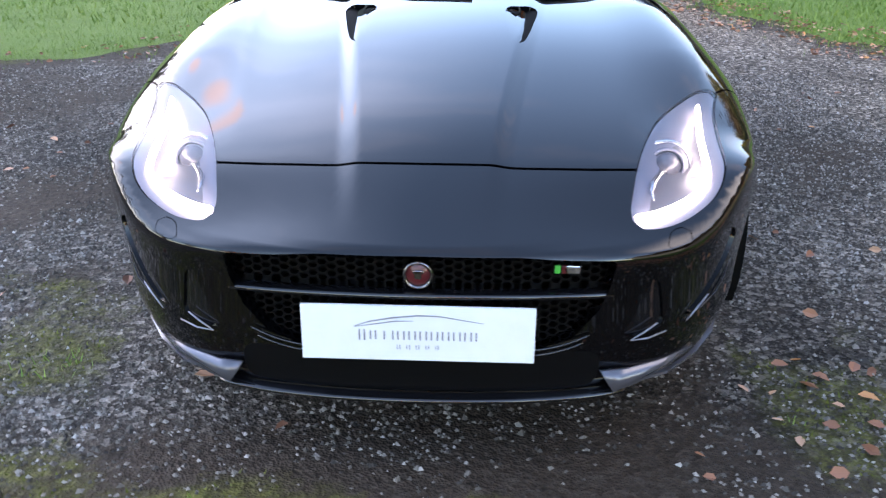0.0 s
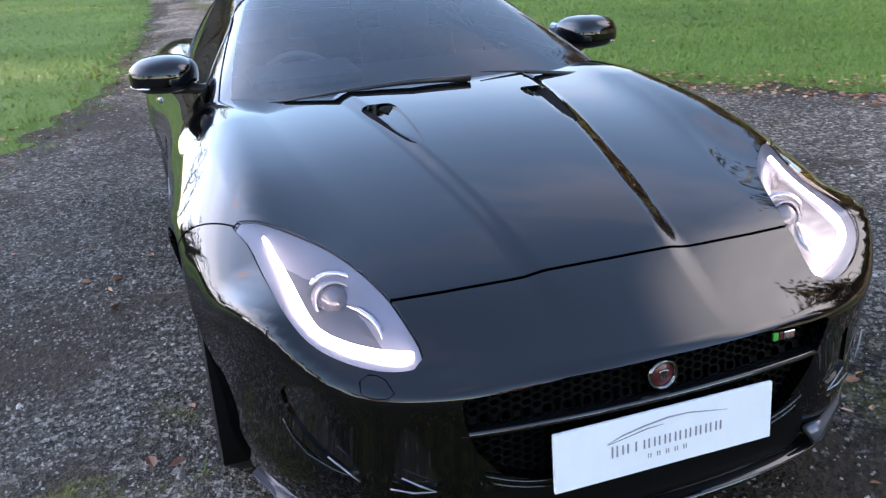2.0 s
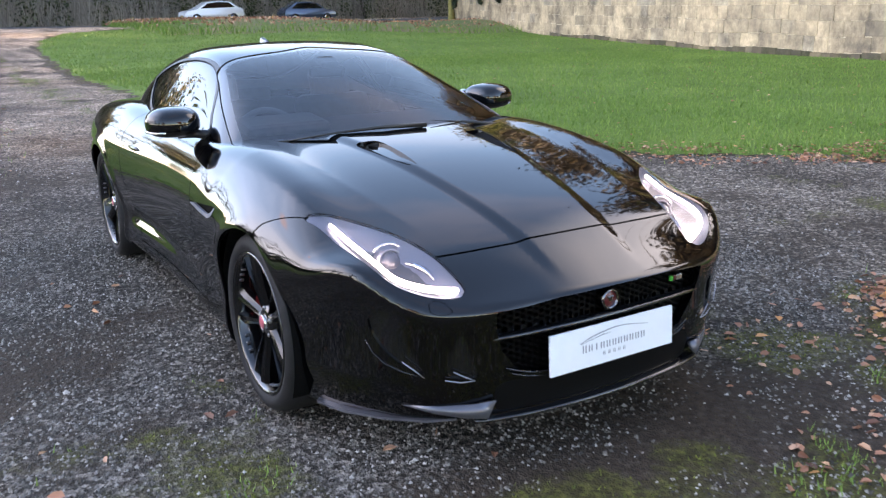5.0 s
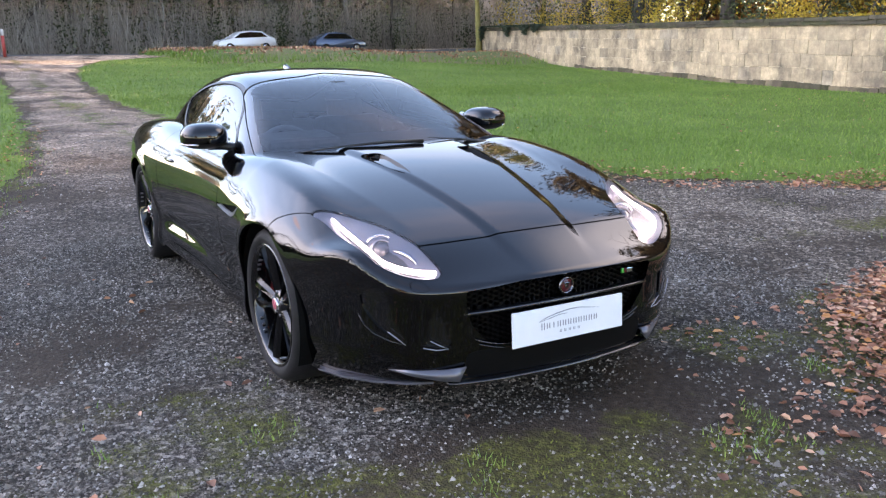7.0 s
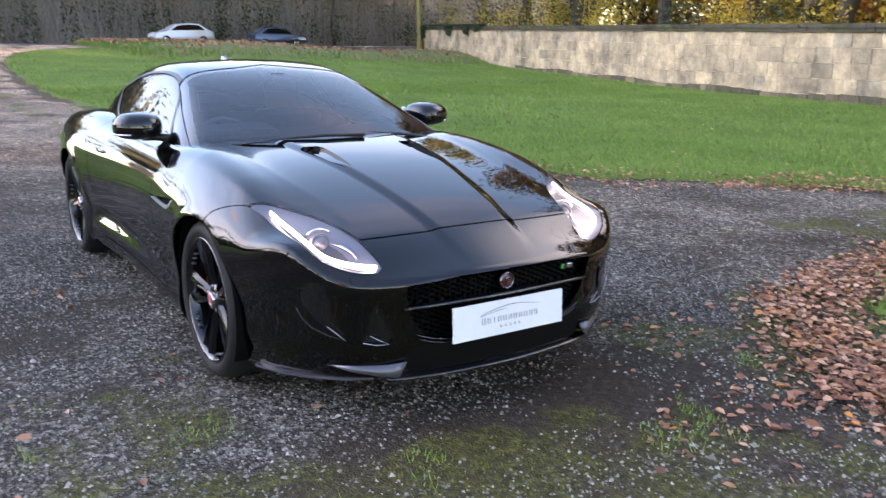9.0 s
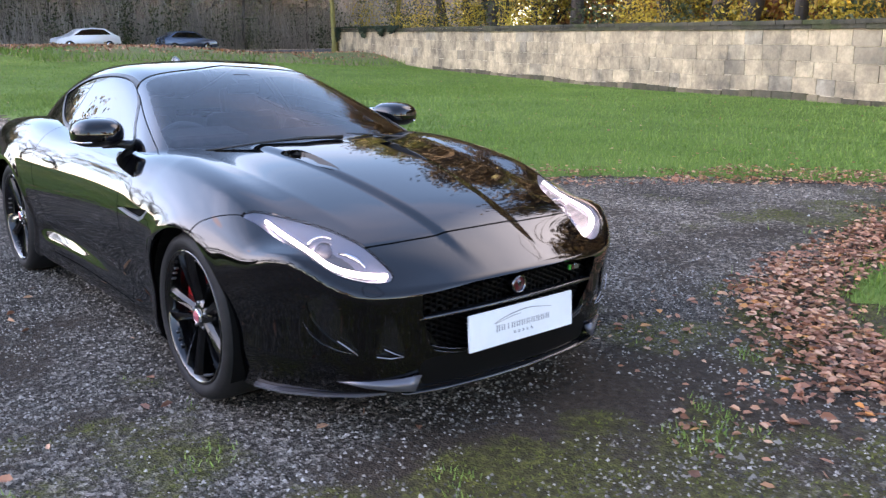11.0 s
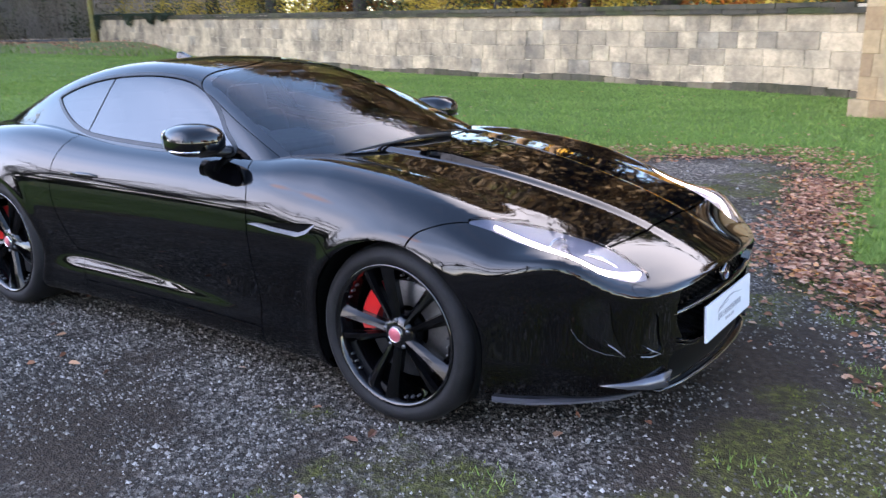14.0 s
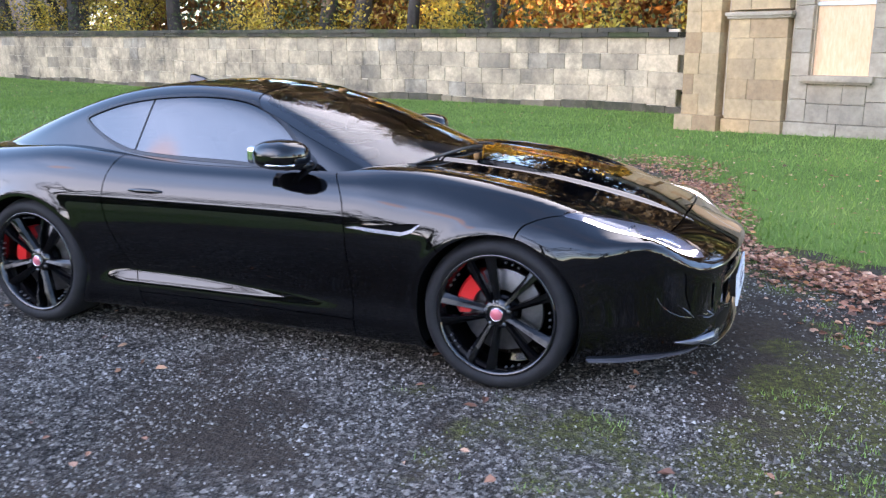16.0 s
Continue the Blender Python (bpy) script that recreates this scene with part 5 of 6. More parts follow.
def road_car(x, y, turn, paint, label):
    """A small car far off on the road."""
    body_line = [(-2.05, 0.30), (-2.08, 0.62), (-1.95, 0.78), (-1.2, 0.92), (-0.45, 1.38), (0.3, 1.46), (1.1, 1.42), (1.75, 1.02), (2.02, 0.92), (2.08, 0.55), (2.02, 0.30)]
    c = tagged(anchor("road_car", pose(x, y, gz(x, y) + 0.06, 0, 0, turn)), label, "car")
    bm = bmesh.new()
    rows = []
    for side, inset in ((-0.86, 1.0), (-0.80, 1.0), (0.80, 1.0), (0.86, 1.0)):
        lean = 0.10 if abs(side) > 0.83 else 0.0
        rows.append([bm.verts.new((px, side * (0.86 if pz > 1.0 else 1.0), pz - lean * (0.3 if pz > 1.0 else 0.0))) for px, pz in body_line])
    m = len(body_line)
    for a, b in zip(rows, rows[1:]):
        for k in range(m):
            bm.faces.new((a[k], a[(k + 1) % m], b[(k + 1) % m], b[k]))
    bm.faces.new(rows[0][::-1])
    bm.faces.new(rows[-1])
    bmesh.ops.recalc_face_normals(bm, faces=bm.faces[:])
    bmesh.ops.bevel(bm, geom=bm.edges[:], offset=0.05, segments=2, affect="EDGES")
    part("body", bm, paint, c, "", True)
    for side in (-1, 1):
        bm = bmesh.new()
        pts = [(-0.98, 0.95), (-0.42, 1.30), (0.28, 1.37), (1.02, 1.33), (1.45, 1.02)]
        f = [bm.verts.new((px, side * (0.79 if pz > 1.0 else 0.865), pz)) for px, pz in pts]
        g = [bm.verts.new((px, side * (0.74 if pz > 1.0 else 0.80), pz)) for px, pz in pts]
        bm.faces.new(f)
        bm.faces.new(g[::-1])
        for k in range(5):
            bm.faces.new((f[k], g[k], g[(k + 1) % 5], f[(k + 1) % 5]))
        bmesh.ops.recalc_face_normals(bm, faces=bm.faces[:])
        part("side_window", bm, GLOSS, c, "dark side window")
        for wx in (-1.28, 1.28):
            bm = bmesh.new()
            spin(bm, [(0.0, -0.10), (0.20, -0.10), (0.21, -0.12), (0.30, -0.12), (0.31, -0.10), (0.31, 0.08), (0.0, 0.08)], "x", 20)
            w = part("wheel", bm, RUBBER, c, "", True)
            w.matrix_local = Matrix.Translation((wx, side * 0.80, 0.31)) @ Matrix.Rotation(radians(90 if side < 0 else -90), 4, "Z")
            bm = bmesh.new()
            spin(bm, [(0.0, -0.112), (0.17, -0.108), (0.19, -0.10)], "x", 14)
            part("rim", bm, CHROME, w, "", True)


road_car(16.5, 58.8, 0, material("white_car_paint", (0.78, 0.78, 0.78), 0.2, 0, 0.5, 0.5), "small white hatchback on the road by the wood")
road_car(24.5, 61.0, 180, material("blue_car_paint", (0.10, 0.13, 0.18), 0.2, 0.4, 0.5, 0.5), "dark blue estate car on the road by the wood")


# ---- the sports car ----
car = tagged(anchor("sports_car"), "glossy black two-door sports coupe parked on dark gravel", "car")

turns = spread(-math.pi / 2, 0, 96)[:-1] + [0.0] * 236 + spread(0, math.pi / 2, 64)[1:]
starts = [(FRONT_HUB, 0.45)] * 95 + [(y, 0.45) for y in spread(FRONT_HUB, 3.7, 236)] + [(3.7, 0.45)] * 63
rises = spread(radians(-50), radians(26), 74)[:-1] + spread(radians(26), radians(60), 44)[:-1] + spread(radians(60), radians(90), 34)
body = skin(shell_form, starts, turns, rises, 1.9)
cab_y = spread(1.22, 4.38, 170)
cab = skin(cabin_form, [(y, 0.72) for y in cab_y], [0.0] * 170, spread(radians(8), radians(90), 90), 1.6)

body, _ = cut(body, lambda p: np.where(p[:, 2] > 0.86, cabin_form(*p.T) + 0.002, 1.0))
cab, _ = cut(cab, lambda p: shell_form(*p.T) + 0.004)
for hub in (FRONT_HUB, REAR_HUB):
    body, _ = cut(body, lambda p: np.where(p[:, 0] > 0.5, np.hypot(p[:, 1] - hub, p[:, 2] - HUB_Z) - ARCH_R, 1.0))

MOUTH = np.array([(-0.30, 0.588), (0.0, 0.588), (0.22, 0.584), (0.446, 0.566), (0.438, 0.50), (0.415, 0.43), (0.36, 0.36), (0.26, 0.325), (0.0, 0.312), (-0.30, 0.312)])
body, _ = cut(body, lambda p: np.where(p[:, 1] < 0.30, -inside(MOUTH, p[:, 0], p[:, 2]), 1.0))

LAMP = loop_through([(0.792, 0.690), (0.738, 0.662), (0.688, 0.614), (0.638, 0.556), (0.594, 0.488), (0.554, 0.396), (0.522, 0.303), (0.499, 0.213), (0.489, 0.160), (0.497, 0.130), (0.530, 0.127), (0.585, 0.147), (0.645, 0.183), (0.692, 0.222), (0.722, 0.268), (0.739, 0.333), (0.752, 0.452), (0.768, 0.592)], 5)
GLOW_LINE = ((0.731, 0.610), (0.716, 0.500), (0.705, 0.400), (0.694, 0.305), (0.682, 0.262), (0.656, 0.232), (0.604, 0.198), (0.542, 0.170), (0.503, 0.158))


def in_lamp(p):
    return np.where((p[:, 2] > 0.55) & (p[:, 1] < 0.8), inside(LAMP, p[:, 0], p[:, 1]), -1.0)


lens_sheet, body = cut(body, in_lamp, 0.0022)
GILL_OUTER = loop_through([(0.768, 0.555), (0.712, 0.575), (0.680, 0.465), (0.640, 0.372), (0.668, 0.378), (0.722, 0.43), (0.757, 0.49)], 5)
GILL_INNER = loop_through([(0.552, 0.50), (0.528, 0.48), (0.506, 0.41), (0.485, 0.350), (0.535, 0.352), (0.578, 0.366), (0.572, 0.43)], 5)
gill_sheets = []
for outline in (GILL_OUTER, GILL_INNER):
    hole, body = cut(body, lambda p: np.where(p[:, 1] < 0.5, inside(outline, p[:, 0], p[:, 2]), -1.0))
    gill_sheets.append(hole)
WASHER = loop_through([(0.622, 0.605), (0.58, 0.602), (0.568, 0.575), (0.625, 0.575)], 3)
washer_sheet, body = cut(body, lambda p: np.where(p[:, 1] < 0.4, inside(WASHER, p[:, 0], p[:, 2]), -1.0), 0.0015)
SIDE_VENT = np.array([(1.665, 0.688), (1.52, 0.676), (1.38, 0.672), (1.33, 0.690), (1.285, 0.732), (1.34, 0.728), (1.45, 0.716), (1.60, 0.702)])
vent_sheet, body = cut(body, lambda p: np.where((p[:, 0] > 0.6), inside(SIDE_VENT, p[:, 1], p[:, 2]), -1.0))
SCOOP = loop_through([(0.318, 1.235), (0.265, 1.25), (0.218, 1.225), (0.214, 1.05), (0.226, 0.90), (0.245, 0.885), (0.268, 0.925), (0.297, 1.07)], 6)
scoop_sheet, body = cut(body, lambda p: np.where(p[:, 2] > 0.7, inside(SCOOP, p[:, 0], p[:, 1]), -1.0))

seam_line = lambda x: np.interp(x, (0.0, 0.1, 0.25, 0.40, 0.53, 0.62, 0.78, 0.89, 1.0), (0.254, 0.255, 0.258, 0.266, 0.277, 0.44, 0.67, 0.835, 0.92))
aft, bumper = cut(body, lambda p: np.where(p[:, 1] < 1.4, (p[:, 1] - seam_line(p[:, 0])) * 0.75, 1.0), 0.006)
door_front = spline((0.1, 0.4, 0.7, 0.86, 0.93), (1.64, 1.65, 1.672, 1.728, 1.80))
door_rear = spline((0.1, 0.35, 0.6, 0.8, 1.0), (2.86, 2.92, 3.03, 3.06, 3.02))
rear, fore = cut(aft, lambda p: np.where((p[:, 2] < 0.97) & (p[:, 0] > 0.55), p[:, 1] - door_front(p[:, 2]), p[:, 1] - 2.2), 0.006)
shut_line = lambda y: np.interp(y, (1.0, 1.2, 1.28, 1.35, 1.8), (0.50, 0.62, 0.690, 0.702, 0.692))
clam, fender = cut(fore, lambda p: np.where(p[:, 1] > 1.0, p[:, 2] - shut_line(p[:, 1]), 1.0) * 0.9, 0.005)
quarter, door = cut(rear, lambda p: np.where(p[:, 0] > 0.5, p[:, 1] - door_rear(p[:, 2]), 1.0), 0.006)
door, sill = cut(door, lambda p: p[:, 2] - 0.245, 0.005)

panel("bonnet", joined(clam, mirrored(clam)), PAINT, car, "glossy black clamshell bonnet with two raised creases", lip=0.022)
VALANCE = loop_through([(-0.3, 0.308), (0.0, 0.308), (0.30, 0.318), (0.40, 0.318), (0.43, 0.29), (0.42, 0.225), (0.36, 0.212), (0.0, 0.210), (-0.3, 0.210)], 4)
valance, bumper = cut(bumper, lambda p: np.where(p[:, 1] < 0.3, inside(VALANCE, p[:, 0], p[:, 2]), -1.0))
panel("lower_intake", joined(valance, mirrored(valance)), MESH, car, "matt black lower intake", lip=0.01)
panel("front_bumper", joined(bumper, mirrored(bumper)), PAINT, car, "black front bumper with a wide grille mouth", lip=0.035)
for flip in (False, True):
    side = (lambda s: mirrored(s)) if flip else (lambda s: s)
    panel("front_fender", side(fender), PAINT, car)
    panel("door", side(door), PAINT, car)
    panel("side_sill", side(sill), PAINT, car)
panel("rear_body", joined(quarter, mirrored(quarter)), PAINT, car, "black rear quarters with wide haunches")

# glass and roof
SCREEN = loop_through([(-0.4, 1.20), (0.0, 1.20), (0.45, 1.26), (0.72, 1.50), (0.715, 1.66), (0.655, 1.95), (0.585, 2.20), (0.545, 2.33), (0.44, 2.385), (0.2, 2.405), (-0.2, 2.405)], 6)
SIDE_WIN = loop_through([(1.93, 0.925), (2.4, 0.935), (2.8, 0.945), (3.05, 0.965), (3.25, 1.02), (3.40, 1.085), (3.40, 1.11), (3.2, 1.175), (2.95, 1.213), (2.65, 1.225), (2.4, 1.20), (2.2, 1.125), (2.03, 1.01)], 6)
BACK_WIN = loop_through([(-0.4, 3.12), (0.0, 3.12), (0.36, 3.15), (0.45, 3.3), (0.47, 3.6), (0.42, 3.95), (0.30, 4.02), (0, 4.04), (-0.4, 4.04)], 6)
lining = cab
for outline, axes, where in ((SCREEN, (0, 1), lambda p: p[:, 1] < 2.6), (BACK_WIN, (0, 1), lambda p: p[:, 1] > 2.9), (SIDE_WIN, (1, 2), lambda p: p[:, 0] > 0.3)):
    _, lining = cut(lining, lambda p: np.where(where(p), inside(outline, p[:, axes[0]], p[:, axes[1]]) - 0.014, -1.0))
screen, cab = cut(cab, lambda p: np.where(p[:, 1] < 2.6, inside(SCREEN, p[:, 0], p[:, 1]), -1.0), 0.004)
back_glass, cab = cut(cab, lambda p: np.where(p[:, 1] > 2.9, inside(BACK_WIN, p[:, 0], p[:, 1]), -1.0), 0.004)
side_glass, cab = cut(cab, lambda p: np.where(p[:, 0] > 0.3, inside(SIDE_WIN, p[:, 1], p[:, 2]), -1.0), 0.004)
quarter_glass, door_glass = cut(side_glass, lambda p: p[:, 1] - 3.0, 0.012)
panel("headliner", joined(raised(lining, -0.016), mirrored(raised(lining, -0.016))), LEATHER, car, "dark cabin lining", lip=0)
panel("roof", joined(cab, mirrored(cab)), PAINT, car, "glossy black roof with pillars")
frit, clear_glass = cut(raised(screen, -0.004), lambda p: 0.045 - inside(SCREEN, p[:, 0], p[:, 1]))
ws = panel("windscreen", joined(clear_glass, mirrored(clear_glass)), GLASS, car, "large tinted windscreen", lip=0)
panel("frit_border", joined(frit, mirrored(frit)), GLOSS, ws, "black printed border", lip=0.004)
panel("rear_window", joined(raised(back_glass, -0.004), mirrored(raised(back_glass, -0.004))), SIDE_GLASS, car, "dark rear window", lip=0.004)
for flip in (False, True):
    side = (lambda s: mirrored(s)) if flip else (lambda s: s)
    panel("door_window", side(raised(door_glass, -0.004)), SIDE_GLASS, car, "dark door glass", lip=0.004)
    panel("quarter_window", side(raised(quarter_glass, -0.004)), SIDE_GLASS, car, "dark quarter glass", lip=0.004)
    pillar, _ = cut(cut(side_glass, lambda p: p[:, 1] - 2.97)[0], lambda p: 3.03 - p[:, 1])
    panel("window_pillar", side(raised(pillar, -0.012)), SATIN, car, "thin black pillar between the side windows", lip=0.006)
    edge, _ = cut(cab, lambda p: np.where(p[:, 0] > 0.3, inside(SIDE_WIN, p[:, 1], p[:, 2]) + 0.016, -1.0))
    panel("window_seal", side(raised(edge, 0.002)), SATIN, car, "matt black window seal", lip=0.003)

# headlamps
for flip in (False, True):
    side = (lambda s: mirrored(s)) if flip else (lambda s: s)
    sx = -1 if flip else 1
    lamp = anchor("headlamp")
    lamp.parent = car
    tagged(lamp, "lit headlamp with a white J-shaped light strip")
    v, n, f = lens_sheet
    deep = step(0, 0.06, inside(LAMP, v[:, 0], v[:, 1]))
    bowl = (v - n * (0.010 + 0.060 * deep[:, None]), n, f)
    bright, bezel = cut(bowl, lambda p: inside(LAMP, p[:, 0], p[:, 1]) - 0.040)
    panel("bezel", side(bezel), LAMP_GREY, lamp, lip=0)
    panel("reflector", side(bright), LAMP_SILVER, lamp, lip=0)

    turns_at = [0.0]
    for a, b in zip(GLOW_LINE, GLOW_LINE[1:]):
        turns_at.append(turns_at[-1] + math.dist(a, b))
    gx_at, gy_at = spline(turns_at, [q[0] for q in GLOW_LINE]), spline(turns_at, [q[1] for q in GLOW_LINE])
    run = np.linspace(0, turns_at[-1], 64)
    mid_x, mid_y = gx_at(run), gy_at(run)
    dx, dy = np.gradient(mid_x), np.gradient(mid_y)
    dl = np.hypot(dx, dy)
    broad = np.interp(run, (0, 0.012, 0.30, 0.40, turns_at[-1] - 0.008, turns_at[-1]), (0.005, 0.0078, 0.0078, 0.0088, 0.0088, 0.006))
    rails = []
    for u in (-1, -0.4, 0.4, 1):
        q = np.column_stack((mid_x - u * broad * dy / dl, mid_y + u * broad * dx / dl, np.full(64, 0.45)))
        q = cast(shell_form, q, np.tile((0.0, 0.0, 1.0), (64, 1)), 0.6)
        rails.append(q - slope_of(shell_form, q) * (0.010 if abs(u) < 0.5 else 0.015))
    rails = np.array(rails)
    strip = (rails.reshape(-1, 3), slope_of(shell_form, rails.reshape(-1, 3)), [(r * 64 + k, r * 64 + k + 1, r * 64 + 65 + k, r * 64 + 64 + k) for r in range(3) for k in range(63)])
    panel("light_strip", side(strip), DRL, lamp, "glowing white light strip", lip=0.008)
    panel("lens", side(lens_sheet), LENS, lamp, "clear lamp cover", lip=0).visible_shadow = False
    bm = bmesh.new()
    spin(bm, [(0.0, -0.008), (0.022, -0.006), (0.036, 0.0), (0.041, 0.012), (0.041, 0.05), (0.048, 0.05), (0.048, -0.004), (0.043, -0.010), (0.040, -0.004)], "x", 28)
    proj = part("projector", bm, LAMP_GREY, lamp, "round projector barrel", True)
    barrel = Matrix.Translation((sx * 0.612, 0.400, 0.668)) @ Matrix.Rotation(radians(90), 4, "Z") @ Matrix.Rotation(radians(18), 4, "Y")
    proj.matrix_local = barrel
    bm = bmesh.new()
    spin(bm, [(0.0005, -0.020), (0.012, -0.018), (0.024, -0.012), (0.034, 0.0)], "x", 28)
    eye = part("projector_lens", bm, EYE, lamp, "glassy projector lens", True)
    eye.matrix_local = barrel @ Matrix.Translation((-0.006, 0, 0))
    bm = bmesh.new()
    spin(bm, [(0.042, -0.002), (0.0445, -0.008), (0.047, -0.002), (0.047, 0.02)], "x", 32)
    ring = part("projector_ring", bm, CHROME, lamp, "chrome ring", True)
    ring.matrix_local = barrel
    for a0, a1, rr, nm in ((40, 190, 0.064, "chrome_arc"), (215, 330, 0.064, "chrome_arc")):
        bm = bmesh.new()
        tube(bm, [(0.012 + 0.01 * math.sin(radians(a * 2)), rr * math.cos(radians(a)), rr * math.sin(radians(a))) for a in np.linspace(a0, a1, 12)], [0.002] + [0.0065] * 10 + [0.002], 6)
        part(nm, bm, CHROME, lamp, "silver lamp trim", True).matrix_local = barrel
    bm = bmesh.new()
    tube(bm, [(sx * x, y, z) for x, y, z in ((0.598, 0.330, 0.680), (0.575, 0.308, 0.676), (0.556, 0.280, 0.664), (0.548, 0.250, 0.650), (0.552, 0.226, 0.640))], [0.003, 0.009, 0.010, 0.007, 0.001], 6)
    part("corner_reflector", bm, CHROME, lamp, "bright corner reflector", True)

# grille, strut, badges, plate
bm = bmesh.new()
for i in range(41):
    x = -0.450 + 0.0225 * i
    yb = 0.055 + 0.20 * x * x + 0.75 * x ** 6
    for j in range(14):
        z = 0.322 + 0.0195 * j + (0.00975 if i % 2 else 0)
        if float(inside(MOUTH, abs(x), z)) < -0.02:
            continue
        c = [Vector((x + 0.0145 * math.cos(k * math.pi / 3), yb, z + 0.0111 * math.sin(k * math.pi / 3))) for k in range(6)]
        mid = Vector((x, yb, z))
        for k in range(6):
            a, b = c[k], c[(k + 1) % 6]
            ai, bi = mid + (a - mid) * 0.80, mid + (b - mid) * 0.80
            back = Vector((0, 0.02, 0))
            q = [bm.verts.new(p) for p in (a, b, bi, ai, bi + back, ai + back)]
            bm.faces.new((q[0], q[1], q[2], q[3]))
            bm.faces.new((q[3], q[2], q[4], q[5]))
part("grille_mesh", bm, MESH, car, "black honeycomb grille mesh")
bm = bmesh.new()
box(bm, (1.0, 0.02, 0.34), pose(0, 0.32, 0.45))
part("radiator", bm, VOID, car)
bm = bmesh.new()
rows = []
for i in range(41):
    x = -0.447 + 0.894 * i / 40
    yb = 0.012 + 0.20 * x * x + 0.75 * x ** 6
    rows.append([bm.verts.new((x, yb + dy, 0.478 + dz - 0.035 * x * x)) for dy, dz in ((0, -0.008), (-0.006, 0.0), (0.0, 0.007), (0.045, 0.014), (0.05, -0.016))])
for a, b in zip(rows, rows[1:]):
    for k in range(5):
        bm.faces.new((a[k], a[(k + 1) % 5], b[(k + 1) % 5], b[k]))
bm.faces.new(rows[0][::-1])
bm.faces.new(rows[-1])
part("grille_strut", bm, GLOSS, car, "gloss black grille bar", True)
bm = bmesh.new()
spin(bm, [(0.0, -0.012), (0.024, -0.010), (0.027, -0.007)], "x", 32)
bd = part("badge", bm, BADGE_RED, car, "round red and silver badge", True)
bd.matrix_local = pose(0, 0.030, 0.530, 0, 0, 90)
bm = bmesh.new()
spin(bm, [(0.027, -0.007), (0.029, -0.016), (0.033, -0.016), (0.036, -0.006), (0.036, 0.02)], "x", 32)
part("badge_ring", bm, DARK_CHROME, bd, "chrome ring", True)
bm = bmesh.new()
box(bm, (0.006, 0.016, 0.022), pose(-0.013, 0, 0.002), 0.002)
box(bm, (0.006, 0.026, 0.007), pose(-0.013, 0, 0.008), 0.002)
part("badge_emblem", bm, DARK_CHROME, bd)
sb = anchor("corner_badge")
sb.parent = car
sb.matrix_local = pose(0.335, 0.055, 0.535)
for dx, w, m in ((-0.020, 0.014, GREEN_DOT), (-0.006, 0.010, BADGE_RED), (0.016, 0.030, CHROME)):
    bm = bmesh.new()
    box(bm, (w, 0.008, 0.020), pose(dx, 0, 0), 0.002)
    part("badge_bar", bm, m, sb)

plate = anchor("number_plate")
plate.parent = car
tagged(plate, "white dealer plate with grey print")
plate.matrix_local = pose(0, -0.002, 0.392, -3)
bm = bmesh.new()
box(bm, (0.536, 0.010, 0.138), pose(0, 0, 0), 0.002)
part("plate_sheet", bm, PLATE, plate)
bm = bmesh.new()
box(bm, (0.40, 0.03, 0.09), pose(0, 0.02, 0), 0.004)
part("plate_mount", bm, TRIM, plate)
for k in range(11):
    bm = bmesh.new()
    for dx in ((0.0,) if k == 2 else (-0.0058, 0.0058)):
        box(bm, (0.0036, 0.0012, 0.027 if k == 0 else 0.022), pose(-0.128 + 0.0256 * k + dx, -0.0056, -0.004))
    part("name_bar", bm, PRINT, plate)
for k in range(5):
    bm = bmesh.new()
    for dx in (-0.003, 0.003):
        box(bm, (0.0018, 0.0012, 0.011), pose(-0.044 + 0.022 * k + dx, -0.0056, -0.034))
    part("name_bar", bm, PRINT, plate)
bm = bmesh.new()
arc = [(-0.145, 0.018), (-0.11, 0.030), (-0.06, 0.040), (0.0, 0.047), (0.05, 0.046), (0.10, 0.038), (0.15, 0.030)]
tube(bm, [(x, -0.0056, z) for x, z in arc], [0.0008, 0.0016, 0.002, 0.002, 0.0016, 0.0012, 0.0006], 5)
tube(bm, [(-0.145, -0.0056, 0.016), (-0.05, -0.0056, 0.032), (-0.01, -0.0056, 0.033)], [0.0008, 0.0016, 0.0006], 5)
part("print_arc", bm, PRINT, plate)

# underside, arch liners
bm = bmesh.new()
box(bm, (1.30, 3.9, 0.05), pose(0, 2.25, 0.165))
for sx in (-1, 1):
    box(bm, (0.30, 0.30, 0.26), pose(sx * 0.52, 0.46, 0.36, 0, 0, sx * 28), 0.05)
part("underbody", bm, VOID, car)
for hub in (FRONT_HUB, REAR_HUB):
    for sx in (-1, 1):
        bm = bmesh.new()
        ring = []
        for k in range(33):
            a = math.pi * (-0.15 + 1.3 * k / 32)
            c, s = (ARCH_R + 0.012) * math.cos(a), (ARCH_R + 0.012) * math.sin(a)
            ring.append([bm.verts.new((sx * x, hub + c, HUB_Z + s)) for x in (0.52, 0.70, 0.905)])
        for a, b in zip(ring, ring[1:]):
            for j in range(2):
                bm.faces.new((a[j], a[j + 1], b[j + 1], b[j]))
        bm.faces.new([r[0] for r in ring])
        part("arch_liner", bm, VOID, car)

# wheels
TYRE_R, RIM_R = 0.345, 0.268


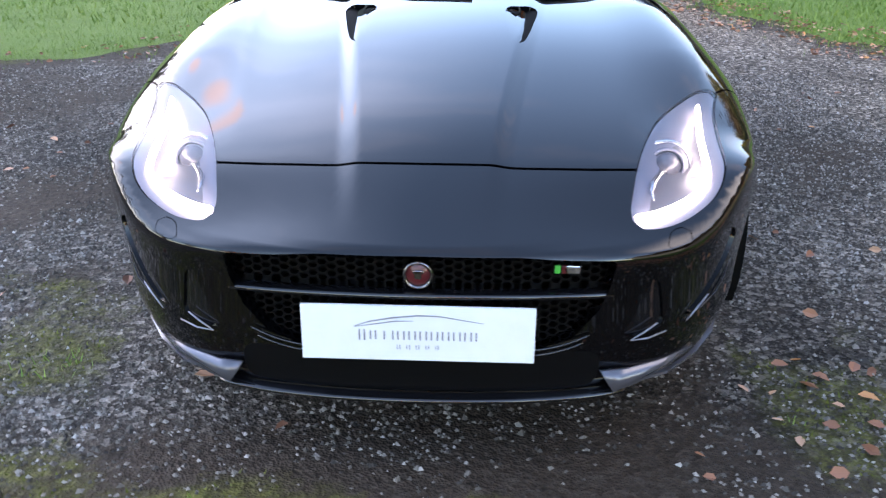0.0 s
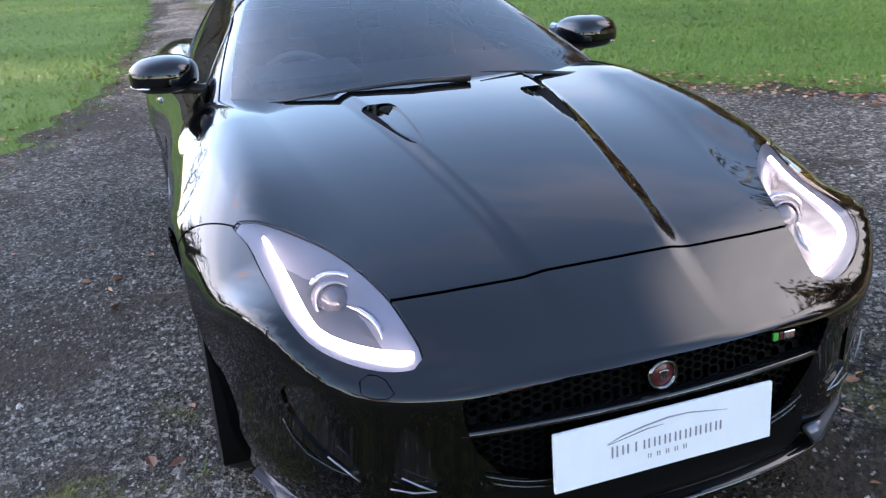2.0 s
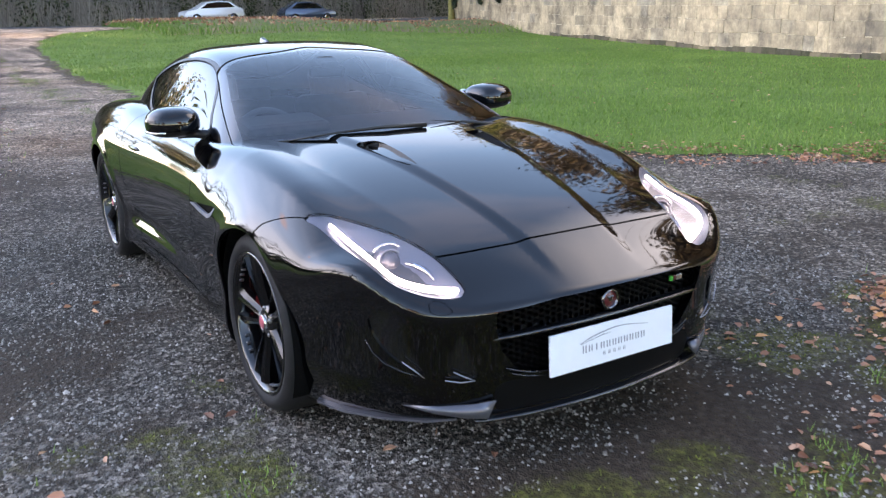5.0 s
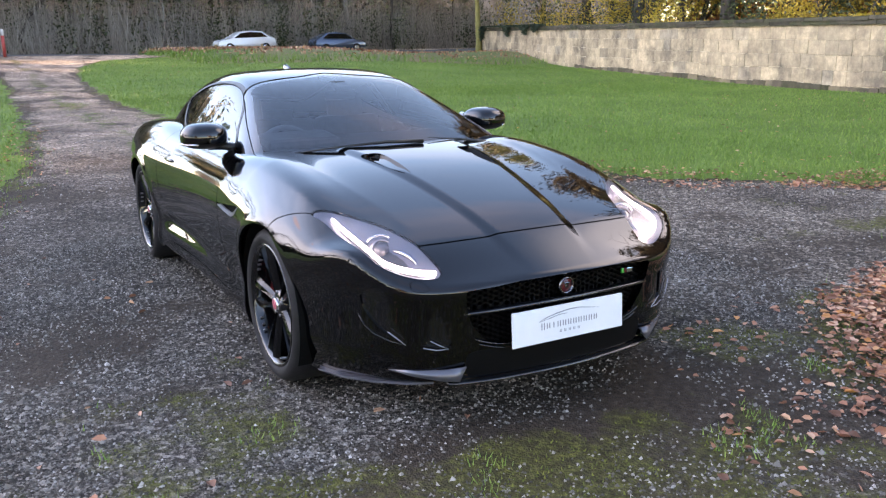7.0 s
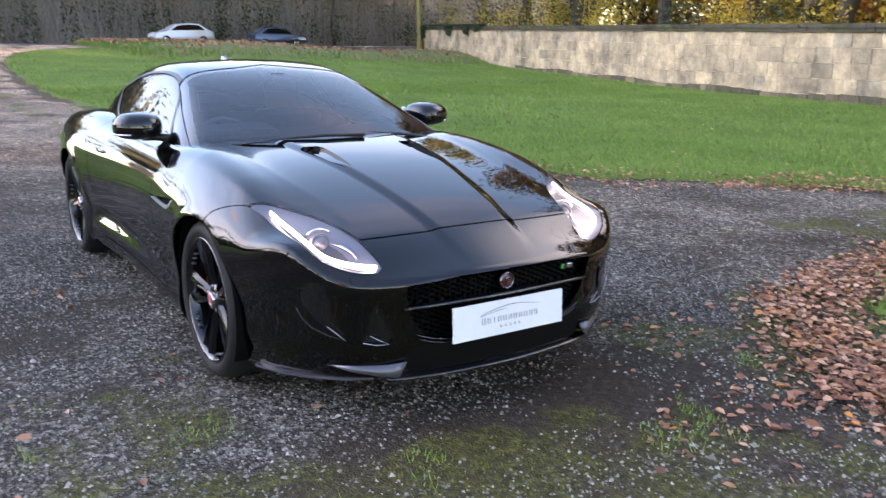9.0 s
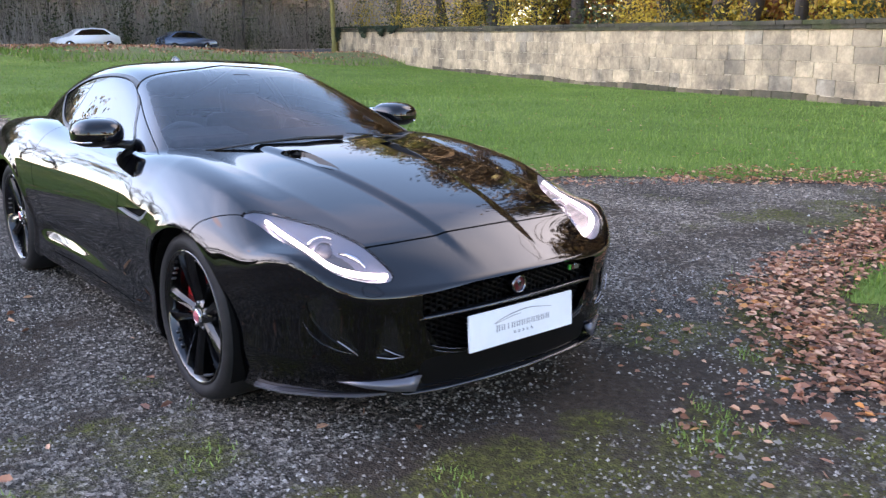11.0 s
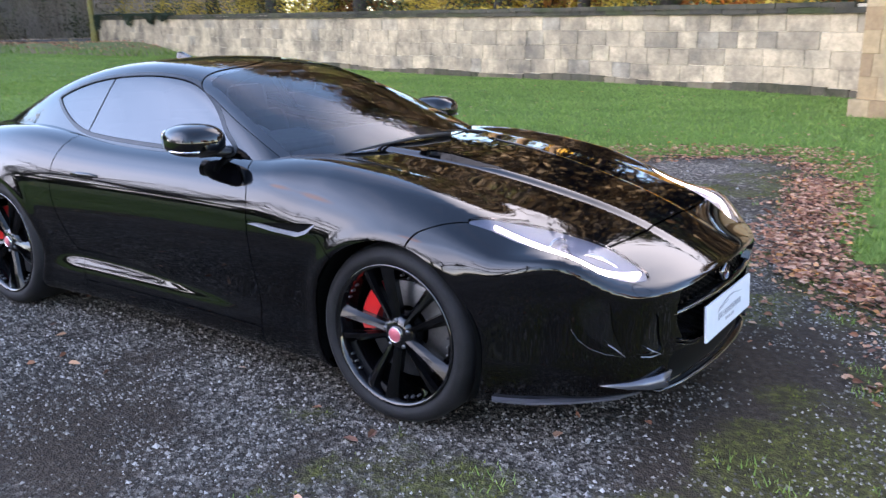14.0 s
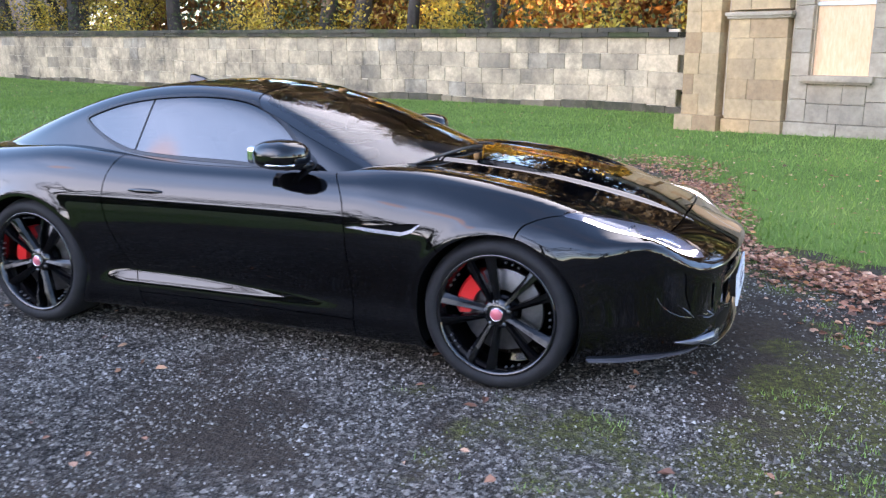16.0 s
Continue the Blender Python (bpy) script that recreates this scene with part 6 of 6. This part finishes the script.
def make_wheel(width):
    wheel = anchor("wheel")
    h = width / 2
    bm = bmesh.new()
    spin(bm, [(RIM_R, -h + 0.02), (RIM_R + 0.012, -h + 0.004), (0.305, -h - 0.004), (0.330, -h + 0.012), (TYRE_R, -h + 0.045), (TYRE_R + 0.001, 0), (TYRE_R, h - 0.045), (0.330, h - 0.012), (0.305, h + 0.004), (RIM_R + 0.012, h - 0.004), (RIM_R, h - 0.02)], "x", 72)
    tyre = part("tyre", bm, RUBBER, wheel, "low black tyre", True)
    bm = bmesh.new()
    spin(bm, [(RIM_R + 0.006, -h + 0.012), (RIM_R + 0.006, -h + 0.004), (RIM_R - 0.002, -h + 0.002), (RIM_R - 0.010, -h + 0.012), (RIM_R - 0.016, -h + 0.035), (RIM_R - 0.022, -h + 0.075), (RIM_R - 0.028, h - 0.03), (RIM_R, h - 0.01)], "x", 72)
    part("rim", bm, GLOSS, wheel, "gloss black alloy rim", True)
    bm = bmesh.new()
    for k in range(5):
        for lean in (-1, 1):
            secs = []
            for r, off, wd, dp in ((0.045, 0.014, 0.013, 0.022), (0.10, 0.025, 0.015, 0.016), (0.18, 0.040, 0.020, 0.005), (0.254, 0.054, 0.027, 0.0)):
                ring = []
                for s, q in ((-1, 0.006), (-lean * 0.75, -0.014) if lean > 0 else (-0.2, -0.008), (0.2, -0.008) if lean > 0 else (0.75, -0.014), (1, 0.006), (0.8, 0.035), (-0.8, 0.035)):
                    ring.append(Vector((-h + 0.028 + dp + q, lean * off + s * wd, r)))
                secs.append(ring)
            m = Matrix.Rotation(k * math.tau / 5, 4, "X")
            vs = [[bm.verts.new(m @ v) for v in ring] for ring in secs]
            for a, b in zip(vs, vs[1:]):
                for j in range(6):
                    bm.faces.new((a[j], a[(j + 1) % 6], b[(j + 1) % 6], b[j]))
            bm.faces.new(vs[0][::-1])
            bm.faces.new(vs[-1])
    bmesh.ops.recalc_face_normals(bm, faces=bm.faces[:])
    spokes = part("spoke_star", bm, WHEEL_BLACK, wheel, "five split black spokes")
    bm = bmesh.new()
    spin(bm, [(0.0, -h + 0.034), (0.040, -h + 0.034), (0.062, -h + 0.042), (0.072, -h + 0.06), (0.075, -h + 0.11)], "x", 40)
    part("wheel_centre", bm, GLOSS, wheel, "", True)
    bm = bmesh.new()
    spin(bm, [(0.0, -0.010), (0.020, -0.008), (0.028, -0.004), (0.030, 0.010)], "x", 28)
    cap = part("hub_cap", bm, CAP_RED, wheel, "red and silver centre cap", True)
    cap.matrix_local = pose(-h + 0.028, 0, 0)
    bm = bmesh.new()
    spin(bm, [(0.027, -0.004), (0.028, -0.006), (0.0305, -0.003), (0.031, 0.010)], "x", 28)
    part("cap_ring", bm, CHROME, cap, "", True)
    for k in range(5):
        a = (k + 0.5) * math.tau / 5
        bm = bmesh.new()
        spin(bm, [(0.0, -0.012), (0.008, -0.010), (0.010, 0.0), (0.010, 0.02)], "x", 10)
        part("wheel_nut", bm, STEEL, wheel, "", True).matrix_local = pose(-h + 0.044, 0.054 * math.cos(a), 0.054 * math.sin(a))
    for k in range(5):
        for d in (-0.13, 0.0, 0.13):
            a = math.pi / 2 + math.pi / 5 + k * math.tau / 5 + d
            bm = bmesh.new()
            spin(bm, [(0.0, -0.008), (0.004, -0.007), (0.005, 0.0), (0.005, 0.01)], "x", 8)
            part("rim_bolt", bm, STEEL, wheel, "", True).matrix_local = pose(-h + 0.026, 0.240 * math.cos(a), 0.240 * math.sin(a))
    bm = bmesh.new()
    spin(bm, [(0.09, 0.0), (0.185, 0.0), (0.188, 0.002), (0.188, 0.026), (0.09, 0.028)], "x", 56)
    part("brake_disc", bm, STEEL, wheel, "grey vented brake disc", True).matrix_local = pose(-h + 0.115, 0, 0)
    return wheel


def caliper(wheel, h, lean):
    bm = bmesh.new()
    rows = []
    for k in range(13):
        a = radians(lean - 34 + 68 * k / 12)
        ends = 0.75 if k in (0, 12) else 1.0
        ring = []
        for r, d in ((0.130, 0.0), (0.196, 0.0), (0.208, 0.014), (0.208, 0.075), (0.130, 0.075)):
            r2 = 0.165 + (r - 0.165) * ends
            ring.append(bm.verts.new((-h + 0.075 + d, r2 * math.cos(a), r2 * math.sin(a))))
        rows.append(ring)
    for a, b in zip(rows, rows[1:]):
        for j in range(5):
            bm.faces.new((a[j], a[(j + 1) % 5], b[(j + 1) % 5], b[j]))
    bm.faces.new(rows[0][::-1])
    bm.faces.new(rows[-1])
    bmesh.ops.recalc_face_normals(bm, faces=bm.faces[:])
    part("brake_caliper", bm, RED, wheel, "bright red brake caliper")


for hub, width, face, spin_by in ((FRONT_HUB, 0.245, 0.905, -19), (REAR_HUB, 0.285, 0.930, 30)):
    for sx in (-1, 1):
        w = make_wheel(width)
        w.parent = car
        # drawn facing -x
        m = Matrix.Translation((sx * (face - width / 2), hub, HUB_Z))
        if sx > 0:
            m = m @ Matrix.Rotation(math.pi, 4, "Z")
        w.matrix_local = m @ Matrix.Rotation(radians(spin_by), 4, "X")
        keep = anchor("brake")
        keep.parent = car
        keep.matrix_local = m
        caliper(keep, width / 2, 27 if sx < 0 else 153)

# vents, gills and splitter
for flip in (False, True):
    side = (lambda s: mirrored(s)) if flip else (lambda s: s)
    sx = -1 if flip else 1
    v, n, f = scoop_sheet
    rim_x = np.interp(v[:, 1], (0.885, 0.925, 1.07, 1.235), (0.245, 0.268, 0.297, 0.318))
    across = np.clip((rim_x - v[:, 0]) / np.maximum(rim_x - 0.214, 0.02), 0, 1)
    sunk = 0.003 + 0.019 * step(0.885, 1.05, v[:, 1]) * np.interp(across, (0, 0.30, 0.42, 1), (0.0, 0.92, 1.0, 0.12))
    dished = (v - n * sunk[:, None], n, f)
    floor_part, dark_side = cut(dished, lambda p: (np.interp(p[:, 1], (0.885, 0.925, 1.07, 1.235), (0.245, 0.268, 0.297, 0.318)) - p[:, 0]) - np.interp(p[:, 1], (0.885, 0.93, 1.10, 1.25), (0.001, 0.014, 0.031, 0.037)))
    scoop = panel("bonnet_vent", side(floor_part), PAINT, car, "teardrop bonnet vent", lip=0)
    # flank coloured near-black, standing in for its dark reflection
    panel("vent_flank", side(dark_side), VOID, scoop, "dark inner flank", lip=0)
    bm = bmesh.new()
    tri = []
    for qx, qy in ((0.220, 1.222), (0.262, 1.236), (0.246, 1.185)):
        k = int(np.argmin(np.hypot(dished[0][:, 0] - qx, dished[0][:, 1] - qy)))
        tri.append((sx * qx, qy, float(dished[0][k, 2]) + 0.003))
    f3 = [bm.verts.new(q) for q in tri]
    b3 = [bm.verts.new((q[0], q[1], q[2] - 0.012)) for q in tri]
    bm.faces.new(f3)
    bm.faces.new(b3[::-1])
    for k in range(3):
        bm.faces.new((f3[k], b3[k], b3[(k + 1) % 3], f3[(k + 1) % 3]))
    bmesh.ops.recalc_face_normals(bm, faces=bm.faces[:])
    part("vent_slot", bm, VOID, scoop)
    g = panel("bumper_gill", side(raised(gill_sheets[0], -0.006)), GLOSS, car, "dark meshed bumper gill", lip=0)
    bm = bmesh.new()
    for i in range(7):
        for j in range(11):
            x, z = 0.628 + 0.024 * i, 0.362 + 0.0208 * j + (0.0104 if i % 2 else 0)
            if float(inside(GILL_OUTER, x, z)) < 0.0:
                continue
            wrap = 0.75 + 0.45 * float(1 - step(0.12, 0.34, z))
            yb = float(nose_lean(z)) + 0.20 * x * x + wrap * x ** 6 + 0.014
            tilt = math.atan(0.4 * x + 6 * wrap * x ** 5)
            for k in range(6):
                a, b = k * math.pi / 3, (k + 1) * math.pi / 3
                q = []
                for r, t in ((0.0145, a), (0.0145, b), (0.0115, b), (0.0115, a)):
                    du = r * math.cos(t)
                    q.append(bm.verts.new((sx * (x + du * math.cos(tilt)), yb + du * math.sin(tilt), z + r * 0.86 * math.sin(t))))
                bm.faces.new(q)
    part("gill_mesh", bm, MESH, g, "black honeycomb mesh")
    panel("bumper_gill", side(raised(gill_sheets[1], -0.006)), GLOSS, car, "dark narrow bumper gill", lip=0)
    panel("washer_cover", side(washer_sheet), PAINT, car, "small headlamp washer cover", lip=0.01)
    panel("side_vent", side(raised(vent_sheet, -0.022)), VOID, car, "slim fender vent", lip=0)
    blade, _ = cut(vent_sheet, lambda p: 0.013 - (p[:, 2] - np.interp(p[:, 1], (1.285, 1.33, 1.38, 1.52, 1.665), (0.722, 0.692, 0.674, 0.678, 0.688))))
    panel("vent_blade", side(raised(blade, 0.002)), LAMP_GREY, car, "bright satin vent blade", lip=0.012)
    bm = bmesh.new()
    tube(bm, [(sx * x, y - 0.004, z) for x, y, z in ((0.772, 0.292, 0.47), (0.758, 0.270, 0.43), (0.735, 0.240, 0.40), (0.69, 0.200, 0.373), (0.64, 0.158, 0.358))], [0.001, 0.002, 0.0025, 0.003, 0.001], 6)
    part("gill_lip", bm, GLOSS, car, "thin glossy gill edge", True)
    # pale tubes stand in for sky glints along the black gill edges
    for arms in ((((0.645, 0.150, 0.362), (0.672, 0.168, 0.389), (0.700, 0.190, 0.415)),), (((0.500, 0.080, 0.342), (0.532, 0.092, 0.358), (0.565, 0.105, 0.378)), ((0.500, 0.080, 0.342), (0.545, 0.096, 0.341), (0.590, 0.115, 0.352)))):
        bm = bmesh.new()
        for arm in arms:
            tube(bm, [(sx * x, y - 0.006, z) for x, y, z in arm], [0.0012, 0.0022, 0.0016], 6)
        part("gill_glint", bm, LAMP_GREY, car, "thin pale line for the glint on a gill edge", True)
    # splitter fin and side blade
    bm = bmesh.new()
    outline = [Vector((sx * x, y - 0.010, z)) for x, y, z in ((0.436, 0.062, 0.267), (0.50, 0.088, 0.259), (0.60, 0.148, 0.254), (0.690, 0.222, 0.255), (0.615, 0.155, 0.231), (0.53, 0.096, 0.215), (0.468, 0.062, 0.211))]
    low = Vector((-sx * 0.006, 0.016, -0.004))
    top_v = [bm.verts.new(p) for p in outline]
    bot_v = [bm.verts.new(p + low) for p in outline]
    bm.faces.new(top_v)
    bm.faces.new(bot_v[::-1])
    for k in range(7):
        bm.faces.new((top_v[k], bot_v[k], bot_v[(k + 1) % 7], top_v[(k + 1) % 7]))
    bmesh.ops.recalc_face_normals(bm, faces=bm.faces[:])
    part("splitter_fin", bm, FIN, car, "upturned glossy splitter fin", True)
    bm = bmesh.new()
    edge_pts = [(0.53, 0.135, 0.192), (0.60, 0.195, 0.188), (0.69, 0.315, 0.180), (0.77, 0.44, 0.172), (0.835, 0.555, 0.168)]
    rows = []
    for (x, y, z), w in zip(edge_pts, (0.01, 0.03, 0.04, 0.035, 0.01)):
        nrm = Vector((0.80, -0.60, 0))
        o = Vector((x, y, z))
        pts = (o + nrm * w, o + nrm * w + Vector((0, 0, 0.008)), o - nrm * 0.05 + Vector((0, 0, 0.030)), o - nrm * 0.05)
        rows.append([bm.verts.new((sx * p.x, p.y, p.z)) for p in pts])
    for a, b in zip(rows, rows[1:]):
        for k in range(4):
            bm.faces.new((a[k], a[(k + 1) % 4], b[(k + 1) % 4], b[k]))
    bm.faces.new(rows[0][::-1])
    bm.faces.new(rows[-1])
    bmesh.ops.recalc_face_normals(bm, faces=bm.faces[:])
    part("splitter_blade", bm, FIN, car, "thin glossy side splitter blade")
bm = bmesh.new()
rows = []
for i in range(37):
    x = -0.50 + 1.0 * i / 36
    yb = 0.020 + 0.20 * x * x + 1.3 * x ** 6
    rows.append([bm.verts.new((x, yb + dy, 0.198 + dz)) for dy, dz in ((-0.012, -0.006), (-0.016, 0.0), (-0.010, 0.006), (0.05, 0.012), (0.08, -0.02))])
for a, b in zip(rows, rows[1:]):
    for k in range(5):
        bm.faces.new((a[k], a[(k + 1) % 5], b[(k + 1) % 5], b[k]))
bm.faces.new(rows[0][::-1])
bm.faces.new(rows[-1])
bmesh.ops.recalc_face_normals(bm, faces=bm.faces[:])
part("front_splitter", bm, GLOSS, car, "thin glossy front splitter lip", True)
for dz, reach in ((0.348, 0.40), (0.334, 0.385)):
    for sx in (-1, 1):
        bm = bmesh.new()
        pts = []
        for i in range(14):
            x = 0.25 + (reach - 0.25) * i / 13
            pts.append((sx * x, 0.012 + 0.20 * x * x + x ** 6, dz - 0.012 + 1.5 * (x - 0.25) ** 2))
        tube(bm, pts, [0.003] * 13 + [0.001], 6)
        part("intake_trim", bm, GLOSS, car, "", True)


# door mirrors
def on_cabin(x, y):
    lo, hi = 0.7, 1.5
    for _ in range(40):
        mid = (lo + hi) / 2
        if float(cabin_form(np.array(x), np.array(y), np.array(mid))) > 0:
            hi = mid
        else:
            lo = mid
    return lo


def egg(bm, centre, radii, power=2.6, n=24, z_from=-1.0, z_to=1.0):
    rings = []
    for i in range(n // 2 + 1):
        t = z_from + (z_to - z_from) * i / (n // 2)
        r = max(1 - abs(t) ** power, 0) ** (1 / power)
        ring = []
        for k in range(n):
            a = k * math.tau / n
            c, s = math.cos(a), math.sin(a)
            q = (abs(c) ** power + abs(s) ** power) ** (-1 / power)
            ring.append(bm.verts.new((centre[0] + radii[0] * r * q * c, centre[1] + radii[1] * r * q * s, centre[2] + radii[2] * t)))
        rings.append(ring)
    for a, b in zip(rings, rings[1:]):
        for k in range(n):
            bm.faces.new((a[k], a[(k + 1) % n], b[(k + 1) % n], b[k]))
    bm.faces.new(rings[0][::-1])
    bm.faces.new(rings[-1])
    return bm


for sx in (-1, 1):
    mir = anchor("door_mirror")
    mir.parent = car
    tagged(mir, "black aerodynamic door mirror")
    mir.matrix_local = Matrix.Translation((sx * 0.872, 2.01, 0.988)) @ Matrix.Rotation(radians(sx * 14), 4, "Z")
    bm = bmesh.new()
    egg(bm, (0, 0, 0), (0.122, 0.130, 0.076), 2.5, 32, -0.35, 0.99)
    part("mirror_cap", bm, PAINT, mir, "", True)
    bm = bmesh.new()
    egg(bm, (0, 0, 0), (0.120, 0.126, 0.062), 2.5, 32, -0.98, -0.42)
    part("mirror_base", bm, SATIN, mir, "", True)
    bm = bmesh.new()
    pts = [(sx * 0.119 * math.cos(a), -0.127 * math.sin(a) - 0.001, -0.030) for a in (radians(d) for d in range(5, 76, 7))]
    tube(bm, pts, [0.003] + [0.0065] * 9 + [0.003], 6)
    part("indicator", bm, CHROME, mir, "clear indicator strip", True)
    bm = bmesh.new()
    box(bm, (0.165, 0.006, 0.080), pose(0, 0.122, 0.002), 0.02)
    part("mirror_glass", bm, MIRROR, mir)
    bm = bmesh.new()
    tube(bm, [(-sx * 0.02, 0, -0.050), (-sx * 0.09, -0.01, -0.052), (-sx * 0.145, -0.02, -0.056), (-sx * 0.18, -0.03, -0.070)], [0.022, 0.020, 0.020, 0.030], 10)
    part("mirror_arm", bm, SATIN, mir, "", True)

# wipers, scuttle, aerial, door handles
for pts in (((0.10, 1.405), (-0.10, 1.42), (-0.32, 1.445), (-0.52, 1.49), (-0.67, 1.56)), ((0.66, 1.50), (0.50, 1.46), (0.32, 1.44), (0.16, 1.435))):
    bm = bmesh.new()
    tube(bm, [(x, y, on_cabin(x, y) + 0.014) for x, y in pts], [0.005] + [0.005] * (len(pts) - 2) + [0.002], 6)
    w = part("wiper", bm, SATIN, car, "flat black wiper", True)
    bm = bmesh.new()
    tube(bm, [(x, y - 0.030 * (1 - i / len(pts)), on_cabin(x, y) + 0.016) for i, (x, y) in enumerate(pts[:-1])], [0.012, 0.009, 0.006, 0.003][:len(pts) - 1], 6)
    part("wiper_arm", bm, SATIN, w, "", True)
bm = bmesh.new()
tube(bm, [(x, 1.375 + 0.20 * x * x, on_cabin(x, 1.375 + 0.20 * x * x) + 0.001) for x in np.linspace(-0.72, 0.72, 25)], 0.014, 8)
part("scuttle", bm, TRIM, car, "black plastic strip below the windscreen", True)
bm = bmesh.new()
z = on_cabin(0.0, 3.12)
fin = [(3.03, z - 0.004), (3.09, z + 0.022), (3.15, z + 0.040), (3.175, z + 0.036), (3.18, z - 0.004)]
ends = [[bm.verts.new((sx * (0.016 if k in (0, 4) else 0.006), y, q)) for k, (y, q) in enumerate(fin)] for sx in (-1, 1)]
for k in range(5):
    bm.faces.new((ends[0][k], ends[0][(k + 1) % 5], ends[1][(k + 1) % 5], ends[1][k]))
bm.faces.new(ends[0][::-1])
bm.faces.new(ends[1])
part("roof_aerial", bm, PAINT, car, "small shark-fin aerial")
for sx in (-1, 1):
    bm = bmesh.new()
    tube(bm, [(sx * (float(girth(y)) + float(flank(0.775)) - 0.004), y, 0.778) for y in (2.70, 2.76, 2.84, 2.90)], [0.006, 0.013, 0.013, 0.006], 8)
    part("door_handle", bm, PAINT, car, "flush black door handle", True)

# tail lamps
for sx in (-1, 1):
    bm = bmesh.new()
    rows = []
    for i in range(12):
        x = 0.48 + 0.38 * i / 11
        yt = float(tail_lean(0.80)) - 0.18 * x * x - 0.40 * x ** 6
        q = [bm.verts.new((sx * x, yt + dy - (0.05 * (i / 11) ** 4), 0.795 + dz)) for dy, dz in ((0.006, -0.020), (0.012, 0.0), (0.004, 0.022), (-0.05, 0.0))]
        rows.append(q)
    for a, b in zip(rows, rows[1:]):
        for k in range(4):
            bm.faces.new((a[k], a[(k + 1) % 4], b[(k + 1) % 4], b[k]))
    bmesh.ops.recalc_face_normals(bm, faces=bm.faces[:])
    part("tail_lamp", bm, TAIL_RED, car, "slim red tail lamp", True)

# inside the cabin
bm = bmesh.new()
box(bm, (1.40, 0.55, 0.20), pose(0, 1.90, 0.815, 8), 0.06)
dash = part("dashboard", bm, LEATHER, car, "dark leather dashboard")
bm = bmesh.new()
box(bm, (0.42, 0.26, 0.07), pose(-0.36, 1.98, 0.935, 6), 0.03)
part("instrument_cowl", bm, COWL, dash, "grey instrument cowl")
bm = bmesh.new()
n1, n2 = 40, 8
ring = [[bm.verts.new(((0.178 + 0.016 * math.cos(b)) * math.cos(a), 0.016 * math.sin(b), (0.178 + 0.016 * math.cos(b)) * math.sin(a))) for b in (j * math.tau / n2 for j in range(n2))] for a in (i * math.tau / n1 for i in range(n1))]
for i in range(n1):
    for j in range(n2):
        bm.faces.new((ring[i][j], ring[(i + 1) % n1][j], ring[(i + 1) % n1][(j + 1) % n2], ring[i][(j + 1) % n2]))
bmesh.ops.recalc_face_normals(bm, faces=bm.faces[:])
sw = part("steering_wheel", bm, WHEEL_RIM, car, "black leather steering wheel", True)
sw.matrix_local = pose(-0.34, 2.20, 0.82, -22)
bm = bmesh.new()
box(bm, (0.14, 0.05, 0.11), pose(0, -0.01, -0.01), 0.02)
for a in (0, 180, 270):
    tube(bm, [(0.05 * math.cos(radians(a)), 0, 0.05 * math.sin(radians(a))), (0.17 * math.cos(radians(a)), 0, 0.17 * math.sin(radians(a)))], 0.014, 6)
part("wheel_hub", bm, SATIN, sw)
for sx in (-1, 1):
    seat = anchor("seat")
    seat.parent = car
    seat.matrix_local = pose(sx * 0.36, 2.75, 0.50)
    bm = bmesh.new()
    box(bm, (0.50, 0.52, 0.16), pose(0, -0.15, -0.10, 6), 0.05)
    part("seat_cushion", bm, LEATHER, seat)
    bm = bmesh.new()
    box(bm, (0.50, 0.14, 0.58), pose(0, 0.17, 0.20, -18), 0.06)
    part("backrest", bm, LEATHER, seat)
    bm = bmesh.new()
    box(bm, (0.26, 0.10, 0.20), pose(0, 0.27, 0.53, -14), 0.04)
    part("headrest", bm, LEATHER, seat)
bm = bmesh.new()
box(bm, (1.36, 2.3, 0.04), pose(0, 2.7, 0.28))
part("cabin_floor", bm, VOID, car)
bm = bmesh.new()
box(bm, (1.30, 0.05, 0.55), pose(0, 3.15, 0.55))
part("bulkhead", bm, LEATHER, car)
bm = bmesh.new()
box(bm, (1.16, 1.25, 0.03), pose(0, 3.78, 0.84), 0.01)
part("parcel_shelf", bm, LEATHER, car)
bm = bmesh.new()
box(bm, (0.72, 0.02, 0.13), pose(0, 4.08, 0.885), 0.006)
part("boot_wall", bm, LEATHER, car)
bm = bmesh.new()
box(bm, (0.20, 0.03, 0.062), pose(0, 2.22, on_cabin(0, 2.22) - 0.075, 12), 0.02)
tube(bm, [(0, 2.22, on_cabin(0, 2.22) - 0.05), (0, 2.21, on_cabin(0, 2.21) - 0.008)], 0.016, 8)
box(bm, (0.10, 0.10, 0.03), pose(0, 2.21, on_cabin(0, 2.21) - 0.022, 20), 0.01)
part("rear_view_mirror", bm, SATIN, car, "black rear-view mirror")
